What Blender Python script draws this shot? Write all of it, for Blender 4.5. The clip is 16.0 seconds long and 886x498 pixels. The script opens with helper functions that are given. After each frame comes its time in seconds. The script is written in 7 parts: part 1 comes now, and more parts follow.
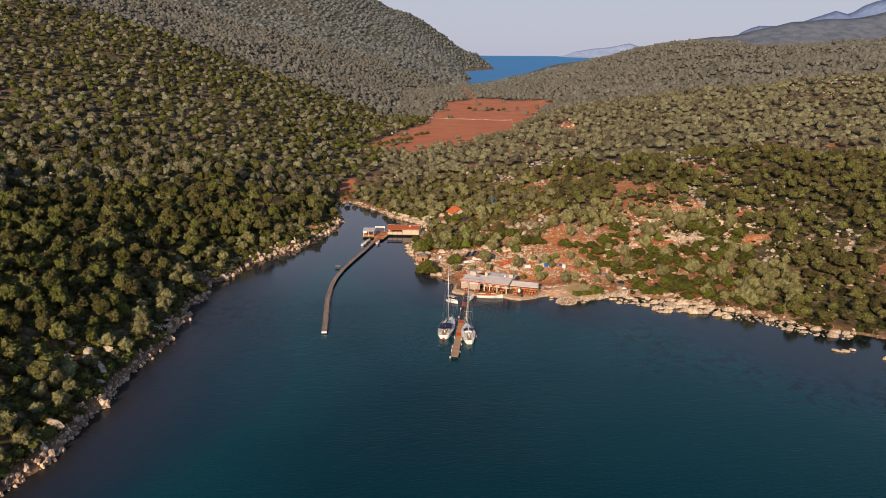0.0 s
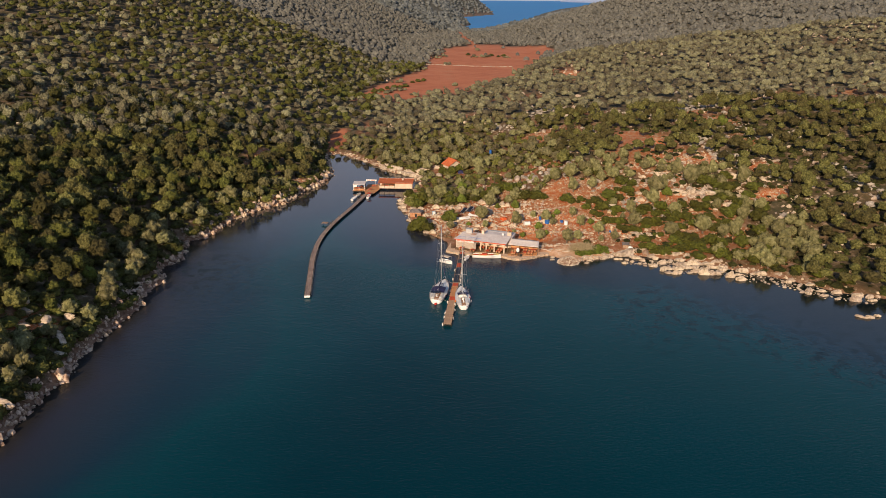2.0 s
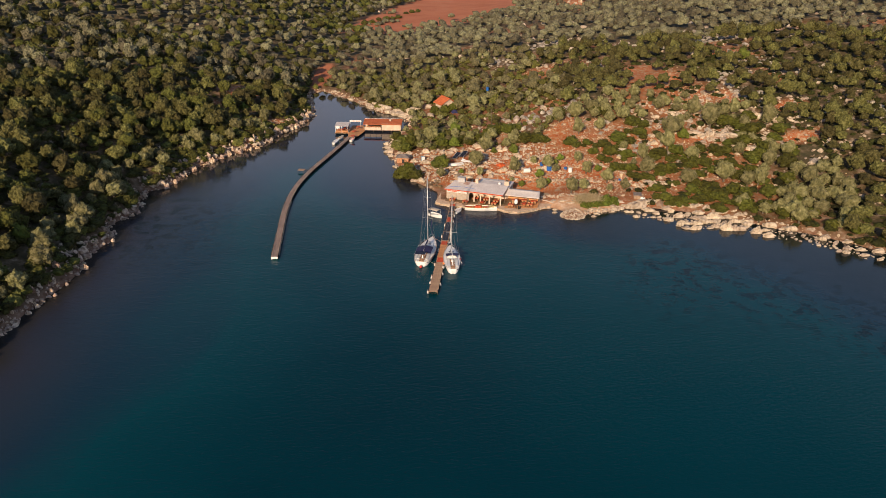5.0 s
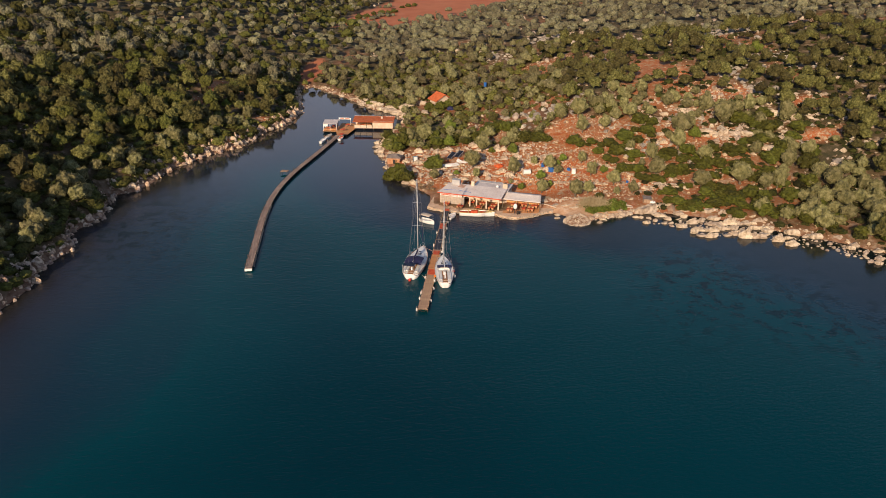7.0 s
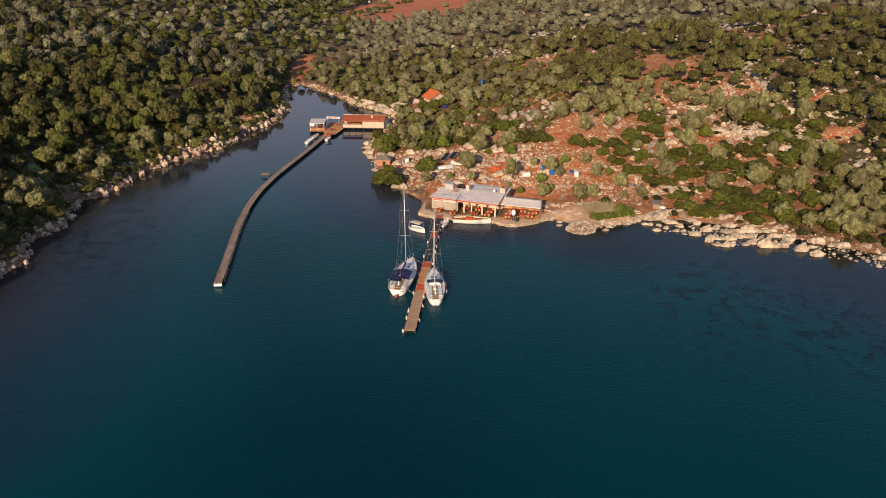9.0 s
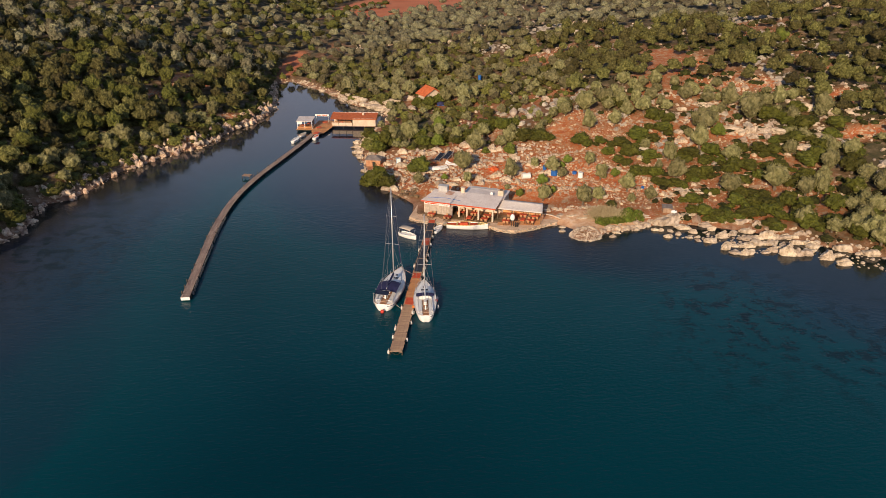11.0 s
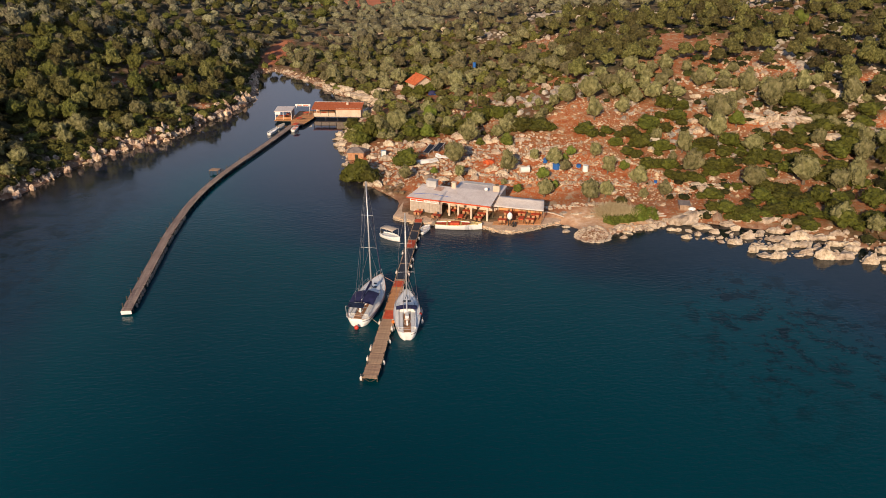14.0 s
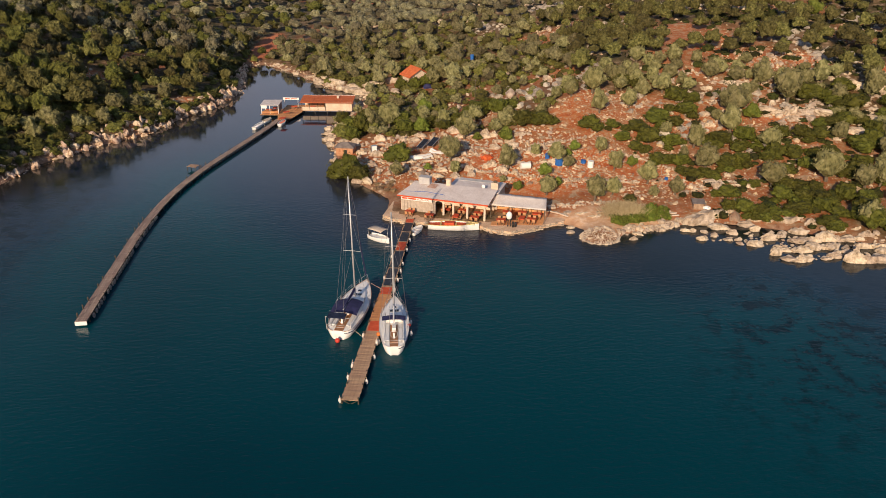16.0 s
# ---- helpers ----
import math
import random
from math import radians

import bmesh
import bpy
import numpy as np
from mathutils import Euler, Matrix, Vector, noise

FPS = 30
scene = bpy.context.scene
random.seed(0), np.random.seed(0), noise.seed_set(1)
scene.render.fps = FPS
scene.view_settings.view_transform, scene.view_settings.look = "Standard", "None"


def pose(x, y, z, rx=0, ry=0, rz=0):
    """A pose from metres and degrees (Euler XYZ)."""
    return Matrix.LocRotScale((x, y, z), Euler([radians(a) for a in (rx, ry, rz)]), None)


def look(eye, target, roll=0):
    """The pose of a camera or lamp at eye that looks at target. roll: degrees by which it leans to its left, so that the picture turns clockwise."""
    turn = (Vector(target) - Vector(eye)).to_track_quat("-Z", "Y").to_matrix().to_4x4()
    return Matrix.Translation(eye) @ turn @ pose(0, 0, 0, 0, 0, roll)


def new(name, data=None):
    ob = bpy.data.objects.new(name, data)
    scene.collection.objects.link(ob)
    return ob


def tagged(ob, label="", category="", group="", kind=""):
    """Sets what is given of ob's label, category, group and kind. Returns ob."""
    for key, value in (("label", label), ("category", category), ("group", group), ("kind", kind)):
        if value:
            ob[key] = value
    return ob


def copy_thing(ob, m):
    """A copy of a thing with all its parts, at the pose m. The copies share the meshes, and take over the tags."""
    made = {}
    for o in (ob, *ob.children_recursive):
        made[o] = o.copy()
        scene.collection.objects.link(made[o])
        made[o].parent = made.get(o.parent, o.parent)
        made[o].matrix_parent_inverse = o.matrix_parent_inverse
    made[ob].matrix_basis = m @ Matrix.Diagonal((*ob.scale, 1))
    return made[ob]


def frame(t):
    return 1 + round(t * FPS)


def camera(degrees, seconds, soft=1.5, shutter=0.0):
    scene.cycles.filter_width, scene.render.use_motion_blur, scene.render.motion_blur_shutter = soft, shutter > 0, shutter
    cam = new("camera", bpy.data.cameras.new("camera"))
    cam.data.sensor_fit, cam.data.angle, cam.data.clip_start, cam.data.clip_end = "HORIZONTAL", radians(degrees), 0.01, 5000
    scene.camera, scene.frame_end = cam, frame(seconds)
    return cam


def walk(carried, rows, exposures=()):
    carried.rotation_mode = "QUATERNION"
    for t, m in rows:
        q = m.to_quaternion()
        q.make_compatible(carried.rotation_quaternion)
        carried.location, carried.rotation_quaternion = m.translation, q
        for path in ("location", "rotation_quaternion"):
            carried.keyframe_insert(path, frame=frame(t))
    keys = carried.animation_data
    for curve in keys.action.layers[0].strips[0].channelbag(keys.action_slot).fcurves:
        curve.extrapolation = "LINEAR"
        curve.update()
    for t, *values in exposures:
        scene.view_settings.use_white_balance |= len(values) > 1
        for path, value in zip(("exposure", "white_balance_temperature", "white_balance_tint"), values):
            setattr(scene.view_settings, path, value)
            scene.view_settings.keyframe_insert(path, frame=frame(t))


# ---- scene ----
cam = camera(62.9, 16.0, soft=0.5)
PATH = [
    (0, (-5.41, -157.29, 69.636), (-5.367, -155.361, 69.109), 0.4),
    (0.5, (-4.917, -153.755, 69.298), (-4.873, -151.833, 68.745), 0.4),
    (1, (-4.444, -150.093, 68.658), (-4.399, -148.183, 68.068), 0.4),
    (1.5, (-4.112, -146.515, 68.154), (-4.066, -144.615, 67.529), 0.5),
    (2, (-3.469, -142.772, 67.5), (-3.424, -140.884, 66.841), 0.4),
    (2.5, (-2.956, -139.24, 66.893), (-2.91, -137.365, 66.199), 0.4),
    (3, (-2.239, -135.383, 66.305), (-2.196, -133.521, 65.575), 0.4),
    (3.5, (-1.687, -131.773, 65.538), (-1.644, -129.925, 64.775), 0.3),
    (4, (-1.117, -128.114, 64.876), (-1.074, -126.278, 64.082), 0.3),
    (6.5, (1.145, -110.388, 60.61), (1.191, -108.566, 59.787), 0.3),
    (7, (1.676, -106.976, 59.809), (1.721, -105.154, 58.986), 0.3),
    (7.5, (2.137, -103.692, 58.971), (2.182, -101.87, 58.147), 0.3),
    (8, (2.577, -100.336, 58.092), (2.624, -98.514, 57.268), 0.3),
    (8.5, (3.109, -97.345, 57.275), (3.155, -95.523, 56.451), 0.3),
    (9, (3.549, -94.192, 56.454), (3.595, -92.37, 55.629), 0.2),
    (11.5, (5.385, -80.241, 52.073), (5.433, -78.42, 51.247), 0.2),
    (12, (5.686, -77.565, 51.033), (5.736, -75.745, 50.206), 0.2),
    (12.5, (6.077, -75.111, 49.941), (6.127, -73.291, 49.113), 0.1),
    (13, (6.371, -72.613, 48.963), (6.423, -70.794, 48.135), 0.2),
    (13.5, (6.849, -70.277, 48.032), (6.9, -68.457, 47.203), 0.1),
    (14, (7.166, -67.901, 47.142), (7.218, -66.082, 46.311), 0.1),
    (14.5, (7.372, -65.587, 46.179), (7.426, -63.768, 45.349), 0.2),
    (15, (7.714, -63.337, 45.245), (7.768, -61.518, 44.415), 0.1),
    (15.5, (7.992, -61.02, 44.24), (8.046, -59.201, 43.41), 0.1),
    (16, (8.361, -58.814, 43.481), (8.414, -56.996, 42.649), 0.1),
]
walk(cam, [(t, look(e, g, r)) for t, e, g, r in PATH])

# ---- world, sun ----
SUN_AZ, SUN_EL = radians(199), radians(21)      # compass bearing from +y clockwise, height
sun_dir = Vector((math.sin(SUN_AZ) * math.cos(SUN_EL), math.cos(SUN_AZ) * math.cos(SUN_EL), math.sin(SUN_EL)))
world = bpy.data.worlds.new("sky")
scene.world = world
world.use_nodes = True
wn = world.node_tree
sky = wn.nodes.new("ShaderNodeTexSky")
sky.sky_type = 'NISHITA'
sky.sun_disc = False
sky.sun_elevation, sky.sun_rotation = SUN_EL, SUN_AZ
sky.air_density, sky.dust_density, sky.ozone_density = 1.1, 0.75, 2.2
wn.nodes["Background"].inputs["Strength"].default_value = 0.077
soft_sky = wn.nodes.new("ShaderNodeHueSaturation")
soft_sky.inputs["Saturation"].default_value = 1.3
haze = wn.nodes.new("ShaderNodeMix")            # a lilac haze veils the sky towards the horizon
haze.data_type, haze.blend_type = 'RGBA', 'MIX'
haze.inputs["B"].default_value = (6.7, 6.9, 8.6, 1)
direction = wn.nodes.new("ShaderNodeSeparateXYZ")
veil = wn.nodes.new("ShaderNodeMapRange")
veil.interpolation_type = 'SMOOTHSTEP'
veil.inputs["From Min"].default_value, veil.inputs["From Max"].default_value = 0.20, 0.5
veil.inputs["To Min"].default_value, veil.inputs["To Max"].default_value = 0.88, 0.10
wn.links.new(wn.nodes.new("ShaderNodeTexCoord").outputs["Generated"], direction.inputs["Vector"])
wn.links.new(direction.outputs["Z"], veil.inputs["Value"])
wn.links.new(veil.outputs["Result"], haze.inputs["Factor"])
wn.links.new(sky.outputs[0], soft_sky.inputs["Color"])
wn.links.new(soft_sky.outputs["Color"], haze.inputs["A"])
wn.links.new(haze.outputs["Result"], wn.nodes["Background"].inputs["Color"])
sun = new("sun", bpy.data.lights.new("sun", 'SUN'))
sun.data.energy, sun.data.angle, sun.data.color = 4.9, radians(0.6), (1.0, 0.755, 0.51)
sun.matrix_world = look(sun_dir * 500, (0, 0, 0))
scene.view_settings.exposure = 0.0


# ---- materials ----
def material(name, stops, scale=1.0, rough=0.8, metal=0.0, bump=0.0, bump_scale=None, detail=6.0, coords="Object",
             random_tint=0.0, island=False, spec=0.5, tone=False, fine=0.18):
    """A node material: a noise through a colour ramp, a second finer noise over it, bump, and a tint by object or island."""
    m = bpy.data.materials.new(name)
    m.use_nodes = True
    nt = m.node_tree
    bsdf = nt.nodes["Principled BSDF"]
    bsdf.inputs["Roughness"].default_value = rough
    bsdf.inputs["Metallic"].default_value = metal
    bsdf.inputs["Specular IOR Level"].default_value = spec
    if coords == "World":
        src = nt.nodes.new("ShaderNodeNewGeometry").outputs["Position"]
    else:
        src = nt.nodes.new("ShaderNodeTexCoord").outputs[coords]
    n1 = nt.nodes.new("ShaderNodeTexNoise")
    n1.inputs["Scale"].default_value, n1.inputs["Detail"].default_value = scale, detail
    n1.inputs["Roughness"].default_value = 0.62
    nt.links.new(src, n1.inputs["Vector"])
    ramp = nt.nodes.new("ShaderNodeValToRGB")
    els = ramp.color_ramp.elements
    while len(els) < len(stops):
        els.new(0.5)
    for e, (p, c) in zip(els, stops):
        e.position, e.color = p, (*c, 1)
    nt.links.new(n1.outputs["Fac"], ramp.inputs["Fac"])
    col = ramp.outputs["Color"]
    n2 = nt.nodes.new("ShaderNodeTexNoise")
    n2.inputs["Scale"].default_value, n2.inputs["Detail"].default_value = scale * 9, 3
    nt.links.new(src, n2.inputs["Vector"])
    hsv = nt.nodes.new("ShaderNodeHueSaturation")
    val = nt.nodes.new("ShaderNodeMapRange")
    val.inputs["From Min"].default_value, val.inputs["From Max"].default_value = 0.25, 0.75
    val.inputs["To Min"].default_value, val.inputs["To Max"].default_value = 1 - fine, 1 + fine
    nt.links.new(n2.outputs["Fac"], val.inputs["Value"])
    value = val.outputs["Result"]
    if random_tint:
        if tone:
            at = nt.nodes.new("ShaderNodeAttribute")
            at.attribute_name = "tone"
            rnd = at.outputs["Fac"]
        elif island:
            rnd = nt.nodes.new("ShaderNodeNewGeometry").outputs["Random Per Island"]
        else:
            rnd = nt.nodes.new("ShaderNodeObjectInfo").outputs["Random"]
        r2 = nt.nodes.new("ShaderNodeMapRange")
        r2.inputs["To Min"].default_value, r2.inputs["To Max"].default_value = 1 - random_tint, 1 + random_tint
        nt.links.new(rnd, r2.inputs["Value"])
        mul = nt.nodes.new("ShaderNodeMath")
        mul.operation = 'MULTIPLY'
        nt.links.new(value, mul.inputs[0])
        nt.links.new(r2.outputs["Result"], mul.inputs[1])
        value = mul.outputs[0]
        r3 = nt.nodes.new("ShaderNodeMapRange")
        r3.inputs["To Min"].default_value, r3.inputs["To Max"].default_value = 0.5 - 0.028 * random_tint, 0.5 + 0.06 * random_tint
        nt.links.new(rnd, r3.inputs["Value"])
        nt.links.new(r3.outputs["Result"], hsv.inputs["Hue"])
    nt.links.new(value, hsv.inputs["Value"])
    nt.links.new(col, hsv.inputs["Color"])
    nt.links.new(hsv.outputs["Color"], bsdf.inputs["Base Color"])
    if bump:
        nb = nt.nodes.new("ShaderNodeTexNoise")
        nb.inputs["Scale"].default_value, nb.inputs["Detail"].default_value = bump_scale or scale * 4, 5
        nt.links.new(src, nb.inputs["Vector"])
        b = nt.nodes.new("ShaderNodeBump")
        b.inputs["Strength"].default_value, b.inputs["Distance"].default_value = 0.8, bump
        nt.links.new(nb.outputs["Fac"], b.inputs["Height"])
        nt.links.new(b.outputs["Normal"], bsdf.inputs["Normal"])
    return m


def duo(name, a, b, **kw):
    return material(name, [(0.35, a), (0.65, b)], **kw)


M_ROCK = material("limestone", [(0.30, (0.14, 0.10, 0.07)), (0.43, (0.43, 0.335, 0.25)), (0.66, (0.68, 0.57, 0.46))], scale=1.7, rough=0.95,
                  bump=0.22, bump_scale=2.6, random_tint=0.18)
M_ROCKS = material("limestone_scatter", [(0.3, (0.22, 0.15, 0.11)), (0.48, (0.46, 0.36, 0.28)), (0.7, (0.65, 0.55, 0.45))], scale=0.9,
                   rough=0.9, bump=0.08, bump_scale=4, random_tint=0.25, island=True, coords="World")
M_OLIVE = material("olive_foliage", [(0.32, (0.030, 0.029, 0.007)), (0.50, (0.088, 0.079, 0.024)), (0.68, (0.182, 0.158, 0.062))], scale=1.9,
                   rough=0.75, random_tint=0.46, coords="World", spec=0.25, tone=True, bump=0.30, bump_scale=3.6)
M_GROVE = material("grove_foliage", [(0.32, (0.070, 0.067, 0.030)), (0.50, (0.165, 0.147, 0.072)), (0.68, (0.260, 0.228, 0.130))], scale=1.9,
                   rough=0.75, random_tint=0.46, coords="World", spec=0.25, tone=True, bump=0.30, bump_scale=3.6)
M_BUSH = material("evergreen_foliage", [(0.32, (0.046, 0.047, 0.010)), (0.50, (0.112, 0.105, 0.026)), (0.68, (0.180, 0.164, 0.046))], scale=1.9,
                  rough=0.75, random_tint=0.4, coords="World", spec=0.25, tone=True, bump=0.30, bump_scale=3.6)
M_OLIVE_T = material("olive_leaves", [(0.32, (0.074, 0.074, 0.029)), (0.50, (0.182, 0.170, 0.073)), (0.68, (0.295, 0.268, 0.138))], scale=2.6,
                     rough=0.75, random_tint=0.24, spec=0.25, bump=0.14, bump_scale=6.5)
M_SHRUB = material("shrub_foliage", [(0.34, (0.028, 0.030, 0.006)), (0.64, (0.108, 0.100, 0.022))], scale=2.2, rough=0.75,
                   random_tint=0.5, coords="World", spec=0.25, tone=True, bump=0.30, bump_scale=3.6)
# mastic green, darkened below the shrub colour to paint shaded gaps between trees
M_SCRUB = material("thicket_foliage", [(0.34, (0.015, 0.017, 0.004)), (0.64, (0.058, 0.058, 0.012))], scale=2.2, rough=0.75,
                   random_tint=0.5, coords="World", spec=0.25, tone=True, bump=0.30, bump_scale=3.6)
# wild olive grey-green, its blue raised a little to suggest haze
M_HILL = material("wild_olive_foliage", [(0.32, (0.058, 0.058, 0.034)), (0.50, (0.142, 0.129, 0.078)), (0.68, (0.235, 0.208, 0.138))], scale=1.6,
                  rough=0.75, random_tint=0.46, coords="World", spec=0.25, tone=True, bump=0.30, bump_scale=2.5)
# the blue-grey of distance haze is put into these two foliage colours
M_MOUNTAIN = duo("hazy_mountain_scrub", (0.095, 0.110, 0.112), (0.165, 0.174, 0.168), scale=0.3, rough=0.85, random_tint=0.3, tone=True, coords="World", spec=0.2)
M_MAQUIS = material("hazy_maquis", [(0.30, (0.074, 0.078, 0.068)), (0.52, (0.142, 0.139, 0.122)), (0.74, (0.215, 0.206, 0.182))], scale=0.5,
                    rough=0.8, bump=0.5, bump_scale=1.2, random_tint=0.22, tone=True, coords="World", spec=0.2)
M_BARK = duo("bark", (0.09, 0.07, 0.05), (0.19, 0.15, 0.11), scale=4, rough=0.95, bump=0.03)
M_WOOD = duo("weathered_boards", (0.33, 0.20, 0.125), (0.52, 0.35, 0.235), scale=3, rough=0.85, bump=0.01, random_tint=0.13)
M_DARKWOOD = duo("old_timber", (0.04, 0.032, 0.025), (0.10, 0.08, 0.06), scale=3, rough=0.9, bump=0.02)
M_WHITE = duo("white_gelcoat", (0.84, 0.84, 0.84), (0.88, 0.88, 0.87), scale=0.5, rough=0.25, fine=0.02)
M_NAVY = duo("navy_canvas", (0.012, 0.014, 0.06), (0.03, 0.032, 0.11), scale=2, rough=0.8)
M_METAL = duo("aluminium", (0.60, 0.60, 0.61), (0.70, 0.70, 0.70), scale=2, rough=0.4, metal=0.35, fine=0.04)
M_ROOF = duo("pale_roof_sheet", (0.66, 0.58, 0.55), (0.78, 0.71, 0.68), scale=0.6, rough=0.7)
M_PLASTER = duo("warm_plaster", (0.60, 0.48, 0.37), (0.72, 0.60, 0.48), scale=0.8, rough=0.9, bump=0.01)
M_CONCRETE = duo("pale_concrete", (0.60, 0.40, 0.26), (0.76, 0.57, 0.41), scale=0.7, rough=0.9, bump=0.02)
M_TILE = duo("red_roof_tile", (0.46, 0.105, 0.035), (0.62, 0.185, 0.07), scale=1.5, rough=0.85, bump=0.02)
M_RED = duo("red_carpet", (0.50, 0.062, 0.024), (0.64, 0.115, 0.046), scale=2, rough=0.9)


# ---- the lie of the land ----
LEFT_COAST = [(-200, -420), (-95, -150), (-79, -75), (-74.5, -52), (-71.5, -45), (-72, -38), (-71.6, -29), (-70, -22.5), (-72, -16), (-71.7, -8), (-70, 2), (-69.5, 11),
              (-71.5, 18), (-69, 27), (-73.5, 34), (-69.5, 43), (-73, 57), (-68.8, 60), (-67, 67), (-66, 76), (-60.5, 88), (-52.5, 98), (-50, 107), (-44, 125), (-41, 140),
              (-44, 154), (-48, 178)]
RIGHT_COAST = [(-43, 182), (-30, 166), (-17, 144), (-8, 138), (-7, 122), (-12, 102), (-11, 90), (-8, 76), (-3, 65), (2.5, 56), (2, 49), (10, 45),
               (18, 43.5), (28.5, 45.2), (31.6, 44.0), (33.4, 42.6), (32.0, 41.0), (31.9, 38.6), (33.2, 36.9), (35.6, 37.3), (37.4, 39.2), (38.4, 41), (43, 42), (48, 43.8), (54, 45), (60, 43.5), (66, 41), (74, 36.5), (81, 31), (88, 26.5), (96, 18.5), (110, 12),
               (150, -8), (260, -60), (420, -300)]
VALLEY_L = [(-50, 215), (-50, 300), (-56, 330), (-46, 480), (-34, 700), (-40, 900), (40, 1250), (84, 1400), (67, 1569), (109, 1749), (100, 2225), (122, 2495), (284, 2967),
            (-300, 3150), (-3200, 3300), (-3200, 5600)]
VALLEY_R = [(3400, 5600), (3400, 5000), (1500, 4300), (560, 3479), (212, 1766), (139, 1645), (112, 1440), (90, 1200), (112, 920), (88, 600), (20, 400), (-8, 320), (-38, 245), (-42, 205)]
OPEN_SEA = [(420, -1800), (-200, -1800)]


def poly_distance(x, y, points):
    """Distance to a polyline."""
    best = np.full(x.shape, 1e9)
    for (ax, ay), (bx, by) in zip(points[:-1], points[1:]):
        dx, dy = bx - ax, by - ay
        t = np.clip(((x - ax) * dx + (y - ay) * dy) / (dx * dx + dy * dy), 0, 1)
        best = np.minimum(best, np.hypot(x - ax - t * dx, y - ay - t * dy))
    return best


def inside(x, y, ring):
    res = np.zeros(x.shape, bool)
    for (ax, ay), (bx, by) in zip(ring, ring[1:] + ring[:1]):
        cross = (ay > y) != (by > y)
        res ^= cross & (x < (bx - ax) * (y - ay) / ((by - ay) or 1e-9) + ax)
    return res


BAY = LEFT_COAST + RIGHT_COAST + OPEN_SEA
FAR_BAY = VALLEY_L[7:] + VALLEY_R[:7]
LOWLAND = LEFT_COAST + VALLEY_L + VALLEY_R + RIGHT_COAST + OPEN_SEA
FIELD = [(-44, 314), (-34, 401), (-13, 474), (2, 595), (21, 751), (64, 815), (100, 775), (134, 741), (130, 653), (97, 533), (57, 371), (40, 367), (22, 338), (10, 323), (0, 344), (-9, 299), (-16, 295), (-29, 314)]
# open patches of soil or rock: x, y, half-widths, strength
PATCHES = [(33, 64, 24, 14, 1.7), (52, 60, 10, 8, 1.2), (80, 83, 8, 5, 1.2), (71, 136, 3, 9, 1.2), (83, 125, 3.5, 7, 1.1), (107, 149, 12, 3, 1.3),
           (94, 105, 5, 6, 1.1), (110, 94, 7, 5, 1.1), (104, 76, 8, 4, 1.2), (-68, 145, 6, 10, 1.4), (-74, 124, 5, 5, 1.0), (-55.5, 101, 4, 5, 1.3), (-49.5, 121, 4, 4, 1.6),
           (112, 118, 5, 8, 1.0), (5, 140, 6, 6, 1.4), (104, 414, 4, 16, 1.4), (-82, -11, 5, 6, 1.0), (92, 350, 10, 40, 1.0)]

# the open stony yard behind the restaurant and the sparse slope beside it
YARD = [(-11, 90), (-2.5, 86.5), (3, 88), (14, 88.5), (22, 82), (32, 83), (36, 90), (45, 99), (58, 96), (72, 92), (84, 82), (92, 72), (91, 54), (84, 42), (55, 43.5), (27, 44.5), (2.5, 60), (-8, 72)]

_tab = np.random.RandomState(7).rand(256, 256)


def vnoise(x, y, size):
    """Smooth value noise, 0 to 1."""
    u, v = x / size, y / size
    i, j = np.floor(u).astype(int), np.floor(v).astype(int)
    f, g = u - i, v - j
    f, g = f * f * (3 - 2 * f), g * g * (3 - 2 * g)
    a, b = _tab[i % 256, j % 256], _tab[(i + 1) % 256, j % 256]
    c, d = _tab[i % 256, (j + 1) % 256], _tab[(i + 1) % 256, (j + 1) % 256]
    return (a * (1 - f) + b * f) * (1 - g) + (c * (1 - f) + d * f) * g


def fbm(x, y, size, octaves=4):
    s, amp, tot = 0.0, 1.0, 0.0
    for k in range(octaves):
        s = s + amp * vnoise(x + 37.7 * k, y - 19.1 * k, size / 2 ** k)
        tot += amp
        amp *= 0.5
    return s / tot


def side_of(x, y):
    """-1 on the left flank of the valley, +1 on the right."""
    ys = [-1800, -60, 180, 320, 900, 1445, 2400, 4900]
    xs = [-100, 0, -45, -25, 40, 96, 190, 700]
    return np.where(x < np.interp(y, ys, xs), -1.0, 1.0)


def bay_distance(x, y):
    """Above 0 on land: metres from the water."""
    d1 = poly_distance(x, y, BAY + BAY[:1]) * np.where(inside(x, y, BAY), -1, 1)
    d2 = poly_distance(x, y, FAR_BAY + FAR_BAY[:1]) * np.where(inside(x, y, FAR_BAY), -1, 1)
    return np.where(np.abs(d1) < np.abs(d2), d1, d2)


